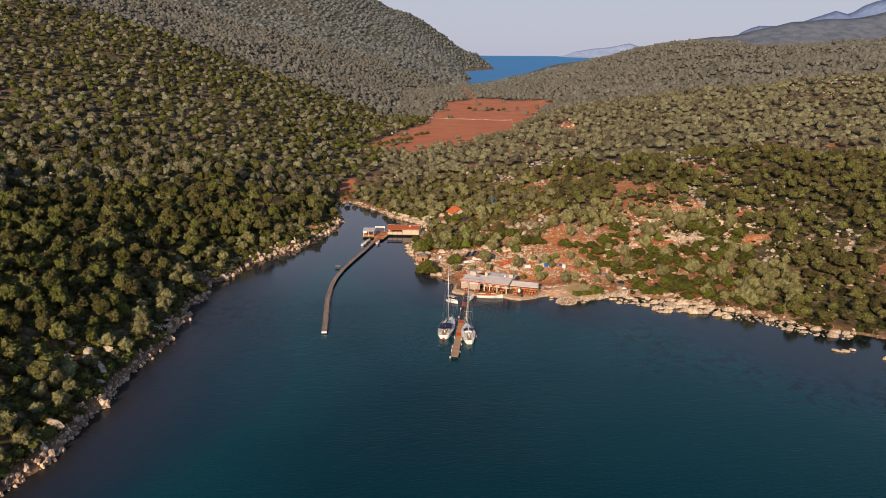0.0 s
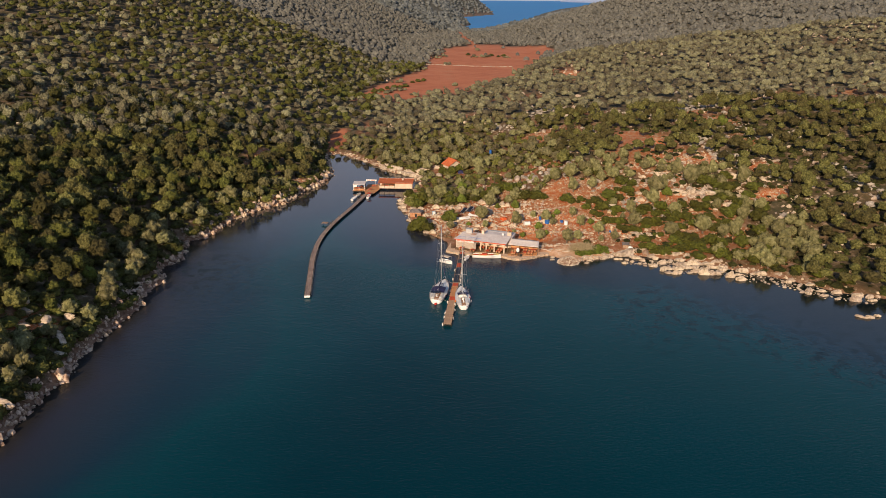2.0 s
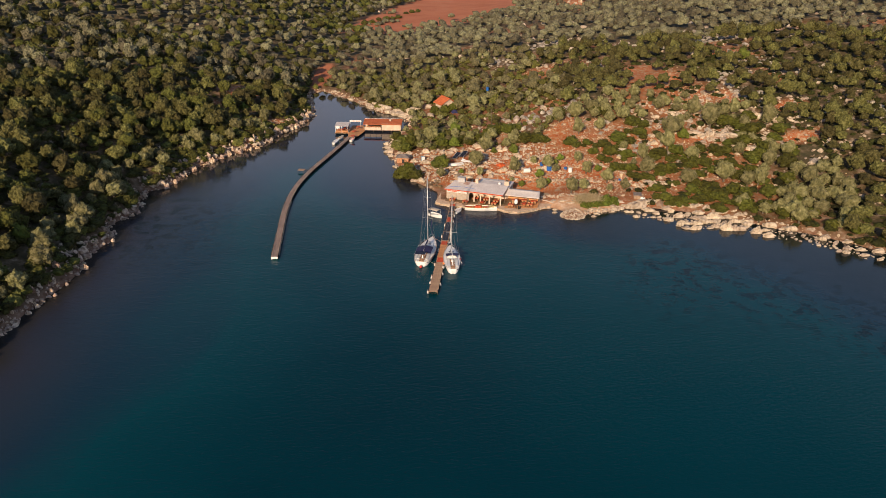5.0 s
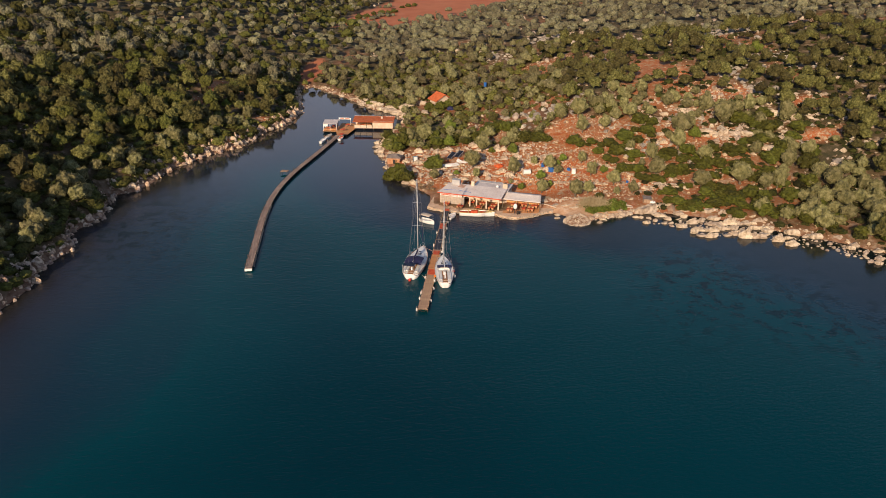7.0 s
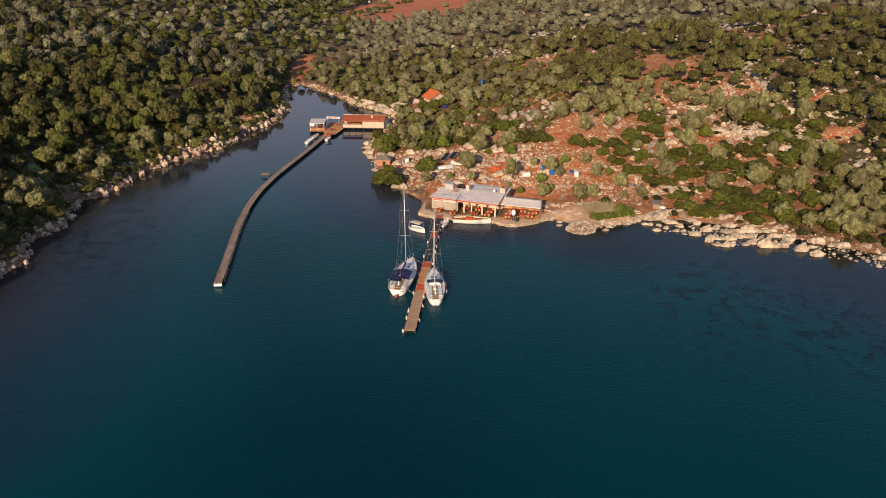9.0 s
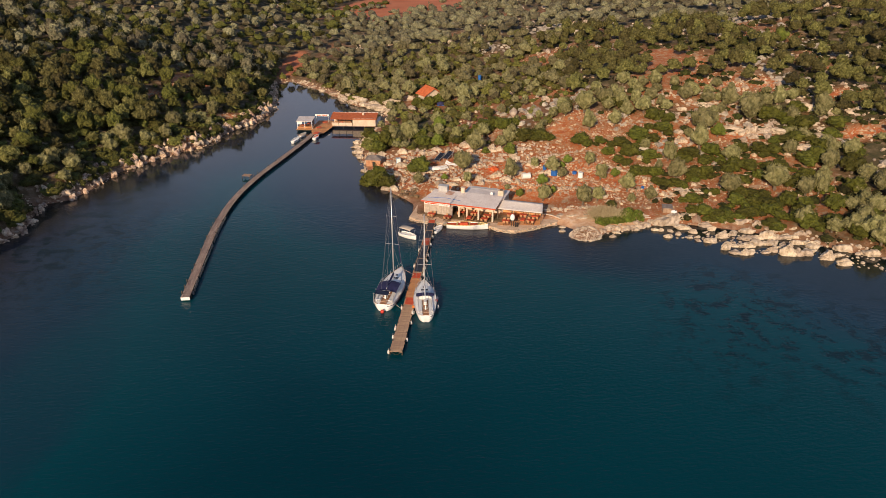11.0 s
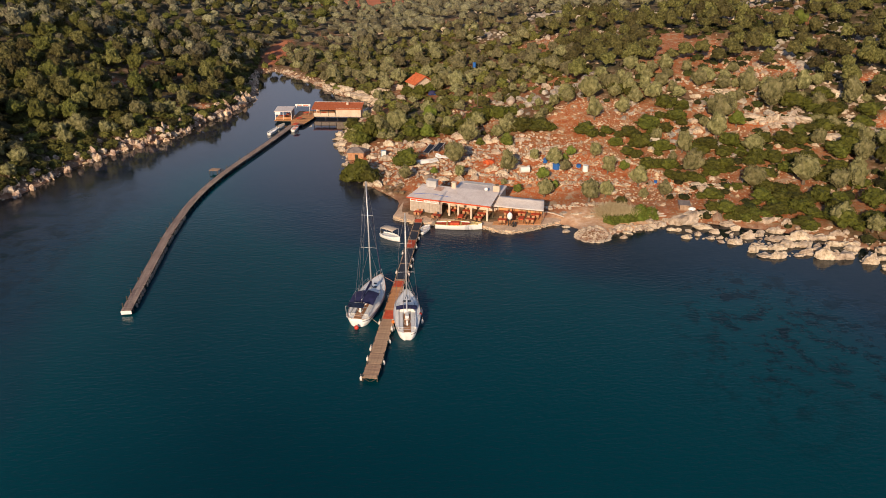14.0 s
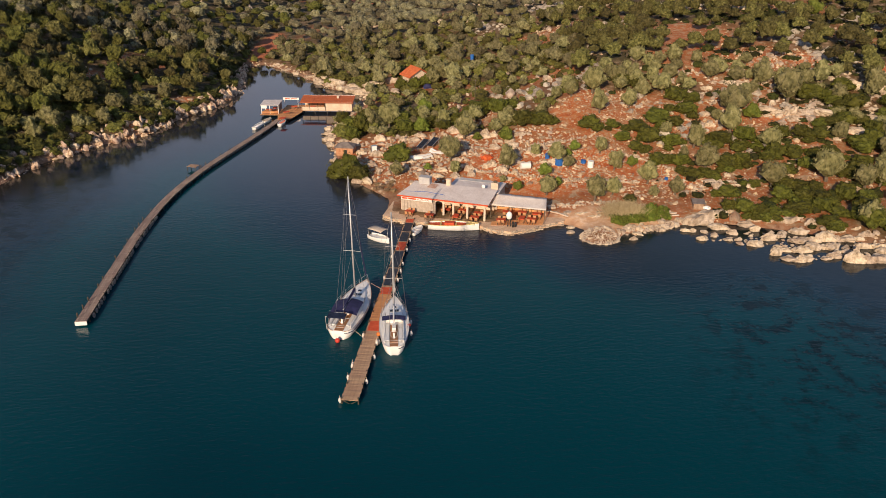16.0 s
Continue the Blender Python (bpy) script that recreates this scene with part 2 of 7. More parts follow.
def height(x, y):
    x, y = np.asarray(x, float), np.asarray(y, float)
    sd = bay_distance(x, y) + (fbm(x, y, 7, 3) - 0.5) * 2.2
    low = inside(x, y, LOWLAND)
    d = np.where(low, 0.0, poly_distance(x, y, LOWLAND + LOWLAND[:1]))
    left = side_of(x, y) < 0
    far = np.clip((y - 1500) / 900, 0, 1)
    rise_l = (225 + 440 * far) * (1 - np.exp(-d / (500 + 230 * far))) * np.interp(y, [60, 115, 210, 420], [1, 0.62, 0.62, 1])
    rise_r = 92 * (1 - np.exp(-d / 490)) * np.clip(0.72 + d / 160, 0, 1)
    rise_r = rise_r + 29 * np.exp(-((x - 362) / 125) ** 2 - ((y - 1010) / 260) ** 2) + 23 * np.exp(-((x - 860) / 380) ** 2 - ((y - 760) / 500) ** 2)
    rise = np.where(left, rise_l, rise_r * np.clip(d / 60, 0, 1) * np.interp(y, [150, 220, 300, 420], [1, 0.72, 0.72, 1]))
    floor = np.interp(y, [150, 190, 320, 600, 900, 1300, 1440], [0, 0.6, 5.5, 7.5, 9.5, 4, 0])
    floor = floor * np.clip(sd / 40, 0, 1)
    bank = np.where(sd > 0, 1.3 * (1 - np.exp(-sd / 2.2)), np.maximum(0.55 * sd, -7.0))
    rough_amp = np.clip(d / 25, 0, 1) * (1.2 + d * 0.012)
    lumps = (fbm(x, y, 34, 4) - 0.5) * 2.4 * rough_amp + (fbm(x + 900, y, 190, 3) - 0.5) * np.clip(d / 150, 0, 1) * np.where(left, 0.14, 0.05) * np.minimum(d, 400)
    z = bank + np.where(sd > 0, rise + floor + lumps + (fbm(x, y, 5, 2) - 0.5) * 0.5 * np.clip(sd / 4, 0, 1), 0)
    # levelled shelf under the restaurant and its yard
    shelf = np.clip(1 - np.maximum(np.abs(x - 15.5) - 13.5, 0) / 5, 0, 1) * np.clip(1 - np.maximum(np.abs(y - 50) - 7.0, 0) / 6, 0, 1)
    return np.where(sd > 0, z * (1 - shelf) + np.minimum(z, 0.7) * shelf, z)


def axis_steps(lo, hi, fine_lo, fine_hi, step, grow):
    mid = list(np.arange(fine_lo, fine_hi + 0.01, step))
    up, s = [mid[-1]], step
    while up[-1] < hi:
        s *= grow
        up.append(min(up[-1] + s, hi))
    down, s = [mid[0]], step
    while down[-1] > lo:
        s *= grow
        down.append(max(down[-1] - s, lo))
    return np.array(down[:0:-1] + mid + up[1:])


def grid_mesh(name, xs, ys, zs, mat):
    """A sheet from rows of heights; faces smooth."""
    nx, ny = len(xs), len(ys)
    gx, gy = np.meshgrid(xs, ys)
    co = np.stack([gx, gy, zs], -1).reshape(-1, 3)
    i = (np.arange(ny - 1)[:, None] * nx + np.arange(nx - 1)).ravel()
    return quads_mesh(name, co, np.stack([i, i + 1, i + nx + 1, i + nx], -1), mat)


def quads_mesh(name, co, faces, mat, smooth=True):
    """A mesh from arrays of points and of faces with equal corner counts."""
    me = bpy.data.meshes.new(name)
    n = faces.shape[1]
    me.vertices.add(len(co))
    me.vertices.foreach_set("co", np.ascontiguousarray(co, dtype=np.float32).ravel())
    me.loops.add(faces.size)
    me.loops.foreach_set("vertex_index", np.ascontiguousarray(faces, dtype=np.int32).ravel())
    me.polygons.add(len(faces))
    me.polygons.foreach_set("loop_start", np.arange(0, faces.size, n, dtype=np.int32))
    me.polygons.foreach_set("use_smooth", np.full(len(faces), smooth))
    me.update(calc_edges=True)
    me.materials.append(mat)
    return me


def field_mask(x, y):
    d = poly_distance(x, y, FIELD + FIELD[:1]) * np.where(inside(x, y, FIELD), 1, -1) + (fbm(x, y, 40, 3) - 0.5) * 18
    track = 1.15 - np.hypot((x + 46) / 4.4, (y - 203) / 23) + (fbm(x, y, 9, 3) - 0.5) * 0.5
    lane = 1.2 - np.hypot((x - np.interp(y, [800, 930, 1092, 1236], [55, 51, 53, 56])) / 4.5, np.maximum(np.abs(y - 1015) - 205, 0) / 6) + (fbm(x, y, 30, 2) - 0.5) * 0.6
    return np.maximum(np.clip(d / 6 + 0.5, 0, 1), np.clip(np.maximum(track, lane) * 3, 0, 1))


def bare_mask(x, y):
    """Where the red soil and stones lie open: the yard, the creek's head and small clearings."""
    yard = np.zeros(x.shape)
    wob = (fbm(x + 50, y, 16, 3) - 0.5) * 0.9
    for px, py, rx, ry, k in PATCHES:
        yard = np.maximum(yard, np.clip(1.25 + wob - np.hypot((x - px) / rx, (y - py) / ry), 0, 1) * k)
    yard = np.maximum(yard, np.clip(0.72 + 0.5 * wob - np.clip((x - 45) / 60, 0, 0.15), 0.3, 1.0) * inside(x, y, YARD))
    clear = np.clip((fbm(x + 400, y + 80, 30, 3) - 0.62) * 6, 0, 1) * np.where(side_of(x, y) > 0, 0.8, 0.15) * np.clip(1.2 - y / 400, 0.12, 1)
    return np.clip(np.maximum(yard, clear), 0, 1)


def outcrop_mask(x, y):
    """Where grey rock breaks through between the olives of the eastern slope."""
    band = (side_of(x, y) > 0) & (x > 25) & (x < 135) & (y > 60) & (y < 240) & (bay_distance(x, y) > 12) & ((x > 48) | (y > 92))
    return np.clip((fbm(x + 310, y - 40, 17, 3) - 0.53) * 9, 0, 1) * band


def ground_material():
    m = material("hill_ground", [(0.32, (0.035, 0.040, 0.014)), (0.50, (0.085, 0.066, 0.030)), (0.60, (0.20, 0.145, 0.090)), (0.68, (0.36, 0.29, 0.21))], scale=0.35, rough=0.95,
                 bump=0.25, bump_scale=0.9, coords="World")
    nt = m.node_tree
    bsdf = nt.nodes["Principled BSDF"]
    base = bsdf.inputs["Base Color"].links[0].from_socket
    geo = nt.nodes.new("ShaderNodeNewGeometry").outputs["Position"]

    def noise_ramp(scale, stops, detail=6):
        n = nt.nodes.new("ShaderNodeTexNoise")
        n.inputs["Scale"].default_value, n.inputs["Detail"].default_value = scale, detail
        n.inputs["Roughness"].default_value = 0.65
        nt.links.new(geo, n.inputs["Vector"])
        r = nt.nodes.new("ShaderNodeValToRGB")
        while len(r.color_ramp.elements) < len(stops):
            r.color_ramp.elements.new(0.5)
        for e, (p, c) in zip(r.color_ramp.elements, stops):
            e.position, e.color = p, (*c, 1)
        nt.links.new(n.outputs["Fac"], r.inputs["Fac"])
        return r.outputs["Color"]

    def mix(fac, a, b):
        x = nt.nodes.new("ShaderNodeMix")
        x.data_type = 'RGBA'
        nt.links.new(fac, x.inputs["Factor"])
        nt.links.new(a, x.inputs["A"])
        nt.links.new(b, x.inputs["B"])
        return x.outputs["Result"]

    def attr(name):
        a = nt.nodes.new("ShaderNodeAttribute")
        a.attribute_name = name
        return a.outputs["Fac"]
    red = noise_ramp(0.55, [(0.30, (0.42, 0.082, 0.020)), (0.46, (0.56, 0.150, 0.040)), (0.55, (0.55, 0.22, 0.088)), (0.63, (0.62, 0.43, 0.28))], 10)
    field = noise_ramp(0.05, [(0.30, (0.46, 0.135, 0.058)), (0.55, (0.56, 0.19, 0.088)), (0.75, (0.50, 0.25, 0.13))])
    stone = noise_ramp(1.1, [(0.35, (0.18, 0.075, 0.04)), (0.6, (0.38, 0.23, 0.15))])
    chips = noise_ramp(2.6, [(0.555, (0, 0, 0)), (0.61, (1, 1, 1))], 8)
    pale = noise_ramp(1.9, [(0.35, (0.42, 0.26, 0.155)), (0.6, (0.64, 0.50, 0.36))])
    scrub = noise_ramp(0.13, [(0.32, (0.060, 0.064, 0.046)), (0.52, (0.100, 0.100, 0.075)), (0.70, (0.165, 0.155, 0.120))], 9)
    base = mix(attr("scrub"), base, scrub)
    red = mix(chips, red, pale)
    sand = noise_ramp(0.9, [(0.32, (0.52, 0.27, 0.14)), (0.50, (0.66, 0.42, 0.26)), (0.66, (0.76, 0.58, 0.43))], 8)
    c = mix(attr("bare"), base, red)
    c = mix(attr("field"), c, field)
    c = mix(attr("shore"), c, stone)
    c = mix(attr("sand"), c, sand)
    nt.links.new(c, bsdf.inputs["Base Color"])
    return m


def add_attribute(me, name, values):
    a = me.attributes.new(name, 'FLOAT', 'POINT')
    a.data.foreach_set("value", np.ascontiguousarray(values, dtype=np.float32).ravel())


GX = axis_steps(-2600, 2600, -110, 130, 1.6, 1.075)
GY = axis_steps(-900, 4960, -60, 200, 1.6, 1.055)
gx, gy = np.meshgrid(GX, GY)
gz = height(gx, gy)
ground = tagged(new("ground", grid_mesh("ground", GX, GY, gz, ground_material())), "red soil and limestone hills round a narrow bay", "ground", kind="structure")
soil_shown = np.clip((fbm(gx - 90, gy, 12, 3) - 0.30) * 3.2, 0, 1) * np.where(side_of(gx, gy) > 0, 0.55, 0.06) * np.clip((200 - gy) / 80, 0.12, 1) * np.clip((110 - gx) / 40, 0.12, 1)
add_attribute(ground.data, "bare", np.maximum(np.clip(bare_mask(gx, gy), 0, 1), soil_shown))
add_attribute(ground.data, "field", field_mask(gx, gy))
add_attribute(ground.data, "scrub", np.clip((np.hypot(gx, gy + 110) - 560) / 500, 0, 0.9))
g_sd = bay_distance(gx, gy)
# the trodden sandy strip between the awning and the reeds
add_attribute(ground.data, "sand", np.clip((1.25 - np.hypot((gx - 37.0) / 8.5, (gy - 44.5 + 0.12 * (gx - 37)) / 3.4) + (fbm(gx, gy, 5, 3) - 0.5) * 0.7) * 2.5, 0, 0.9) * (g_sd > 0.3))
add_attribute(ground.data, "shore", np.clip(1.2 - g_sd / np.where(side_of(gx, gy) < 0, 2.0, np.where(gx > 50, 0.8, 1.7)), 0, 1) * np.where(side_of(gx, gy) < 0, 0.85, 1.0))


# ---- water ----
def water_material():
    m = bpy.data.materials.new("sea_water")
    m.use_nodes = True
    nt = m.node_tree
    bsdf = nt.nodes["Principled BSDF"]
    bsdf.inputs["Roughness"].default_value = 0.05
    bsdf.inputs["IOR"].default_value = 1.33
    geo = nt.nodes.new("ShaderNodeNewGeometry").outputs["Position"]
    ramp = nt.nodes.new("ShaderNodeValToRGB")
    # the shallow stops include some lilac of the sky mirrored in the creek
    stops = [(0.0, (0.030, 0.026, 0.020)), (0.08, (0.028, 0.032, 0.050)), (0.36, (0.008, 0.033, 0.058)), (0.54, (0.0, 0.049, 0.067)), (1.0, (0.0, 0.027, 0.042))]
    els = ramp.color_ramp.elements
    while len(els) < len(stops):
        els.new(0.5)
    for e, (p, c) in zip(els, stops):
        e.position, e.color = p, (*c, 1)
    at = nt.nodes.new("ShaderNodeAttribute")
    at.attribute_name = "depth"
    nt.links.new(at.outputs["Fac"], ramp.inputs["Fac"])
    weed = nt.nodes.new("ShaderNodeMix")
    weed.data_type = 'RGBA'
    weed.inputs["B"].default_value = (0.002, 0.011, 0.014, 1)
    grass = nt.nodes.new("ShaderNodeAttribute")
    grass.attribute_name = "seagrass"
    tufts = nt.nodes.new("ShaderNodeTexNoise")     # scattered clumps, thickest in the middle of the meadow
    tufts.inputs["Scale"].default_value, tufts.inputs["Detail"].default_value, tufts.inputs["Roughness"].default_value = 0.34, 6, 0.70
    nt.links.new(geo, tufts.inputs["Vector"])
    clumps = nt.nodes.new("ShaderNodeMapRange")
    clumps.inputs["From Min"].default_value, clumps.inputs["From Max"].default_value = 0.49, 0.60
    clumps.inputs["To Max"].default_value = 0.95
    nt.links.new(tufts.outputs["Fac"], clumps.inputs["Value"])
    thick = nt.nodes.new("ShaderNodeMath")
    thick.operation = 'MULTIPLY'
    nt.links.new(grass.outputs["Fac"], thick.inputs[0])
    nt.links.new(clumps.outputs["Result"], thick.inputs[1])
    bed = nt.nodes.new("ShaderNodeAttribute")      # dark rocky bed close under the eastern shore
    bed.attribute_name = "rock_bed"
    cover = nt.nodes.new("ShaderNodeMath")
    cover.operation = 'MAXIMUM'
    nt.links.new(thick.outputs[0], cover.inputs[0])
    nt.links.new(bed.outputs["Fac"], cover.inputs[1])
    nt.links.new(cover.outputs[0], weed.inputs["Factor"])
    nt.links.new(ramp.outputs["Color"], weed.inputs["A"])
    nt.links.new(weed.outputs["Result"], bsdf.inputs["Base Color"])
    # the open sea beyond the valley is ruffled and deep blue
    sea = nt.nodes.new("ShaderNodeBsdfPrincipled")
    sea.inputs["Base Color"].default_value = (0.055, 0.26, 0.60, 1)
    sea.inputs["Roughness"].default_value = 0.6
    sea.inputs["Specular IOR Level"].default_value = 0.15
    far = nt.nodes.new("ShaderNodeAttribute")
    far.attribute_name = "open_sea"
    blend = nt.nodes.new("ShaderNodeMixShader")
    nt.links.new(far.outputs["Fac"], blend.inputs[0])
    nt.links.new(bsdf.outputs[0], blend.inputs[1])
    nt.links.new(sea.outputs[0], blend.inputs[2])
    nt.links.new(blend.outputs[0], nt.nodes["Material Output"].inputs["Surface"])
    wave = nt.nodes.new("ShaderNodeMapping")
    wave.inputs["Scale"].default_value = (0.85, 1.7, 1.0)
    wave.inputs["Rotation"].default_value = (0, 0, radians(-12))
    nt.links.new(geo, wave.inputs["Vector"])
    n = nt.nodes.new("ShaderNodeTexNoise")
    n.inputs["Scale"].default_value, n.inputs["Detail"].default_value, n.inputs["Roughness"].default_value = 1.3, 5, 0.58
    nt.links.new(wave.outputs["Vector"], n.inputs["Vector"])
    b = nt.nodes.new("ShaderNodeBump")
    b.inputs["Strength"].default_value, b.inputs["Distance"].default_value = 0.75, 0.16
    calm = nt.nodes.new("ShaderNodeAttribute")
    calm.attribute_name = "ripple"
    nt.links.new(calm.outputs["Fac"], b.inputs["Strength"])
    gloss = nt.nodes.new("ShaderNodeMapRange")
    gloss.inputs["From Max"].default_value = 0.5
    gloss.inputs["To Min"].default_value, gloss.inputs["To Max"].default_value = 0.68, 0.22
    nt.links.new(calm.outputs["Fac"], gloss.inputs["Value"])
    nt.links.new(gloss.outputs["Result"], bsdf.inputs["Specular IOR Level"])
    nt.links.new(n.outputs["Fac"], b.inputs["Height"])
    nt.links.new(b.outputs["Normal"], bsdf.inputs["Normal"])
    return m


WX = axis_steps(-2600, 2600, -90, 130, 2.2, 1.12)
WY = axis_steps(-900, 4960, -90, 190, 2.6, 1.12)
wx, wy = np.meshgrid(WX, WY)
# past three kilometres the sheet lifts a little, so that the sea ends at the eye's level
wz = np.where(wy > 3000, (wy - 3000) / 1960 * 42, 0.0)
water = tagged(new("water", grid_mesh("water", WX, WY, wz, water_material())), "dark teal calm sea with fine ripples", "water", kind="structure")
w_sd = -bay_distance(wx, wy) + (fbm(wx, wy, 30, 5) - 0.5) * np.clip(-bay_distance(wx, wy), 4, 34)
shelf = np.interp(wx, [-80, -20, 10, 30, 70], [32, 28, 13, 17, 40])
deep = np.interp(wx, [-80, -20, 10, 30, 70], [60, 60, 95, 150, 180])
add_attribute(water.data, "depth", np.clip(np.where(w_sd < shelf, 0.54 * (w_sd - 1) / shelf, 0.54 + 0.46 * (w_sd - shelf) / (deep - shelf)), 0, 1))
# dark meadows of seagrass on the bed off the eastern shore
meadow = np.clip((wx - 34) / 14, 0, 1) * np.clip((52 - w_sd) / 16, 0, 1) * np.clip((w_sd - 6) / 10, 0, 1) * np.clip((wy + 75) / 20, 0, 1)
meadow = np.maximum(meadow, 1.0 * np.clip((-28 - wx) / 10, 0, 1) * np.clip((30 - w_sd) / 12, 0, 1) * np.clip((w_sd - 3) / 6, 0, 1) * np.clip((wy - 5) / 25, 0, 1))
add_attribute(water.data, "seagrass", meadow)
add_attribute(water.data, "rock_bed", 0.8 * np.clip((wx - 26) / 14, 0, 1) * np.clip((26 - w_sd) / 14, 0, 1))
# wind ruffles the bay; the creek behind the point lies still
add_attribute(water.data, "ripple", np.interp(wy, [20, 50, 75, 105], [0.55, 0.28, 0.07, 0.02]) * (1 + (np.clip(w_sd / 60, 0.2, 1) - 1) * np.clip((wx - 20) / 40, 0, 1)) * (0.55 + 0.9 * fbm(wx, wy, 40, 3)))
add_attribute(water.data, "open_sea", np.clip((wy - 1000) / 200, 0, 1))


# ---- far ridges ----
def ridge(name, line, depth, label, mat, seed):
    """A far chain of hills along a line of (x, y, top)."""
    n = 160
    xs = np.linspace(line[0][0], line[-1][0], n)
    pts = np.array(line, float)
    yy, top = np.interp(xs, pts[:, 0], pts[:, 1]), np.interp(xs, pts[:, 0], pts[:, 2])
    top = top * (1 + 0.10 * (fbm(xs, xs * 0 + seed, 160, 4) - 0.5))
    rows, k = [], 12
    for j in range(k):
        q = j / (k - 1)
        z = top * q ** 0.8 + (fbm(xs, xs * 0 + 60 * j, 120, 4) - 0.5) * 0.16 * top * (1 - q) * (q > 0)
        rows.append(np.stack([xs, yy - depth * (1 - q), z - 3 * (q == 0)], -1))
    rows.append(np.stack([xs, yy + depth * 0.4, top * 0], -1))
    co = np.concatenate(rows)
    i = (np.arange(k)[:, None] * n + np.arange(n - 1)).ravel()
    return tagged(new(name, quads_mesh(name, co, np.stack([i, i + 1, i + n + 1, i + n], -1), mat)), label, "mountains", kind="structure")


# aerial haze is mixed into these base colours, paler with distance
M_FAR1 = duo("hazy_far_slopes", (0.085, 0.115, 0.165), (0.18, 0.205, 0.26), scale=0.03, rough=1.0, coords="World")
M_FAR2 = duo("hazy_farther_slopes", (0.15, 0.23, 0.43), (0.20, 0.28, 0.48), scale=0.004, rough=1.0, coords="World")
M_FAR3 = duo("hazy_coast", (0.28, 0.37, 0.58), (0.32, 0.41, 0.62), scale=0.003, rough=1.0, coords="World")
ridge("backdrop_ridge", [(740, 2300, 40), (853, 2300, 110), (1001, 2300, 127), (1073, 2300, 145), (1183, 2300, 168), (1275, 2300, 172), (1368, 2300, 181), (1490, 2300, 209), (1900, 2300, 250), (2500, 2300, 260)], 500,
      "stony ridge behind the eastern hill, coloured blue-grey for haze", M_FAR1, 3)
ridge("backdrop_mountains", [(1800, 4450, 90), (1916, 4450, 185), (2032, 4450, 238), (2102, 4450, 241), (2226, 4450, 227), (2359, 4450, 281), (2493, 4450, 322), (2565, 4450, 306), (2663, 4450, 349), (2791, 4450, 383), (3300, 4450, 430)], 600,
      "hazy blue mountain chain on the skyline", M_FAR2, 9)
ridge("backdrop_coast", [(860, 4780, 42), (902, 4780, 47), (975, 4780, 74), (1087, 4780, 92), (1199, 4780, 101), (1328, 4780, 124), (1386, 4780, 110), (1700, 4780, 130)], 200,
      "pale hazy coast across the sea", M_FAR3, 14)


# ---- forest ----
def ico(level):
    bm = bmesh.new()
    bmesh.ops.create_icosphere(bm, subdivisions=level, radius=1.0)
    bm.verts.ensure_lookup_table()
    v = np.array([p.co[:] for p in bm.verts])
    f = np.array([[p.index for p in fc.verts] for fc in bm.faces])
    bm.free()
    return v, f


def crown_shape(level, lobes, seed, cards=0, card=0.2, flat=0.86, dome=False):
    """One crown, about a metre in radius, its base at 0: an uneven mass of rounded tufts with leaf sprays standing off it."""
    r = np.random.RandomState(seed)
    v, f = ico(level)
    n_t = max(lobes, 1)
    i = np.arange(n_t) + 0.5
    up = 1 - 1.45 * i / n_t
    turn = i * 2.39996 + r.uniform(0, 6.28)
    tufts = np.stack([np.sqrt(1 - up ** 2) * np.cos(turn), np.sqrt(1 - up ** 2) * np.sin(turn), up], -1) + r.normal(0, 0.22, (n_t, 3))
    tufts /= np.linalg.norm(tufts, axis=1)[:, None]
    wide, tall = r.uniform(0.26, 0.46, n_t), r.uniform(0.22, 0.52, n_t)
    lean = np.array([r.uniform(-0.12, 0.12), r.uniform(-0.12, 0.12), 0.78])

    def reach(d):
        """How far the crown goes in each direction."""
        ang = np.arccos(np.clip(d @ tufts.T, -1, 1))
        return 0.62 + (tall * np.exp(-(ang / wide) ** 2)).max(1)
    if lobes == 0:
        wobble = r.uniform(-3.5, 3.5, 3)

        def reach(d):
            return 0.92 + 0.24 * np.sin(d @ wobble + seed)
    shape = np.array([1, 1, flat])
    w = v * (reach(v) * (0.93 if cards else 1.0) * (1 + 0.26 * (r.rand(len(v)) - 0.5)))[:, None] * shape
    if dome:                                 # no underside where the crowns stand close
        f = f[(v[f][:, :, 2].mean(1) > -0.45)]
    w[:, 2] = np.maximum(w[:, 2], -0.55)
    vs, fs, n = [w + lean], [f], len(v)
    if cards:
        d = r.normal(size=(cards, 3))
        d[:, 2] = np.abs(d[:, 2]) * 1.1 - 0.40
        d /= np.linalg.norm(d, axis=1)[:, None]
        t = np.cross(d, r.normal(size=(cards, 3)))
        t /= np.linalg.norm(t, axis=1)[:, None]
        b = np.cross(d, t) + d * r.uniform(-0.1, 0.9, (cards, 1))
        p = d * (reach(d) * r.uniform(0.86, 1.05, cards))[:, None] * shape + lean
        l, wd = card * r.uniform(0.7, 1.5, (cards, 1)), card * r.uniform(0.4, 0.75, (cards, 1))
        q = np.stack([p - t * wd, p + b * l * 0.5 - t * wd * 0.2 + d * 0.03, p + b * l, p + t * wd], 1)
        vs.append(q.reshape(-1, 3))
        fs.append((np.array([[0, 3, 1], [1, 3, 2]])[None] + n + 4 * np.arange(cards)[:, None, None]).reshape(-1, 3))
    return np.concatenate(vs), np.concatenate(fs)


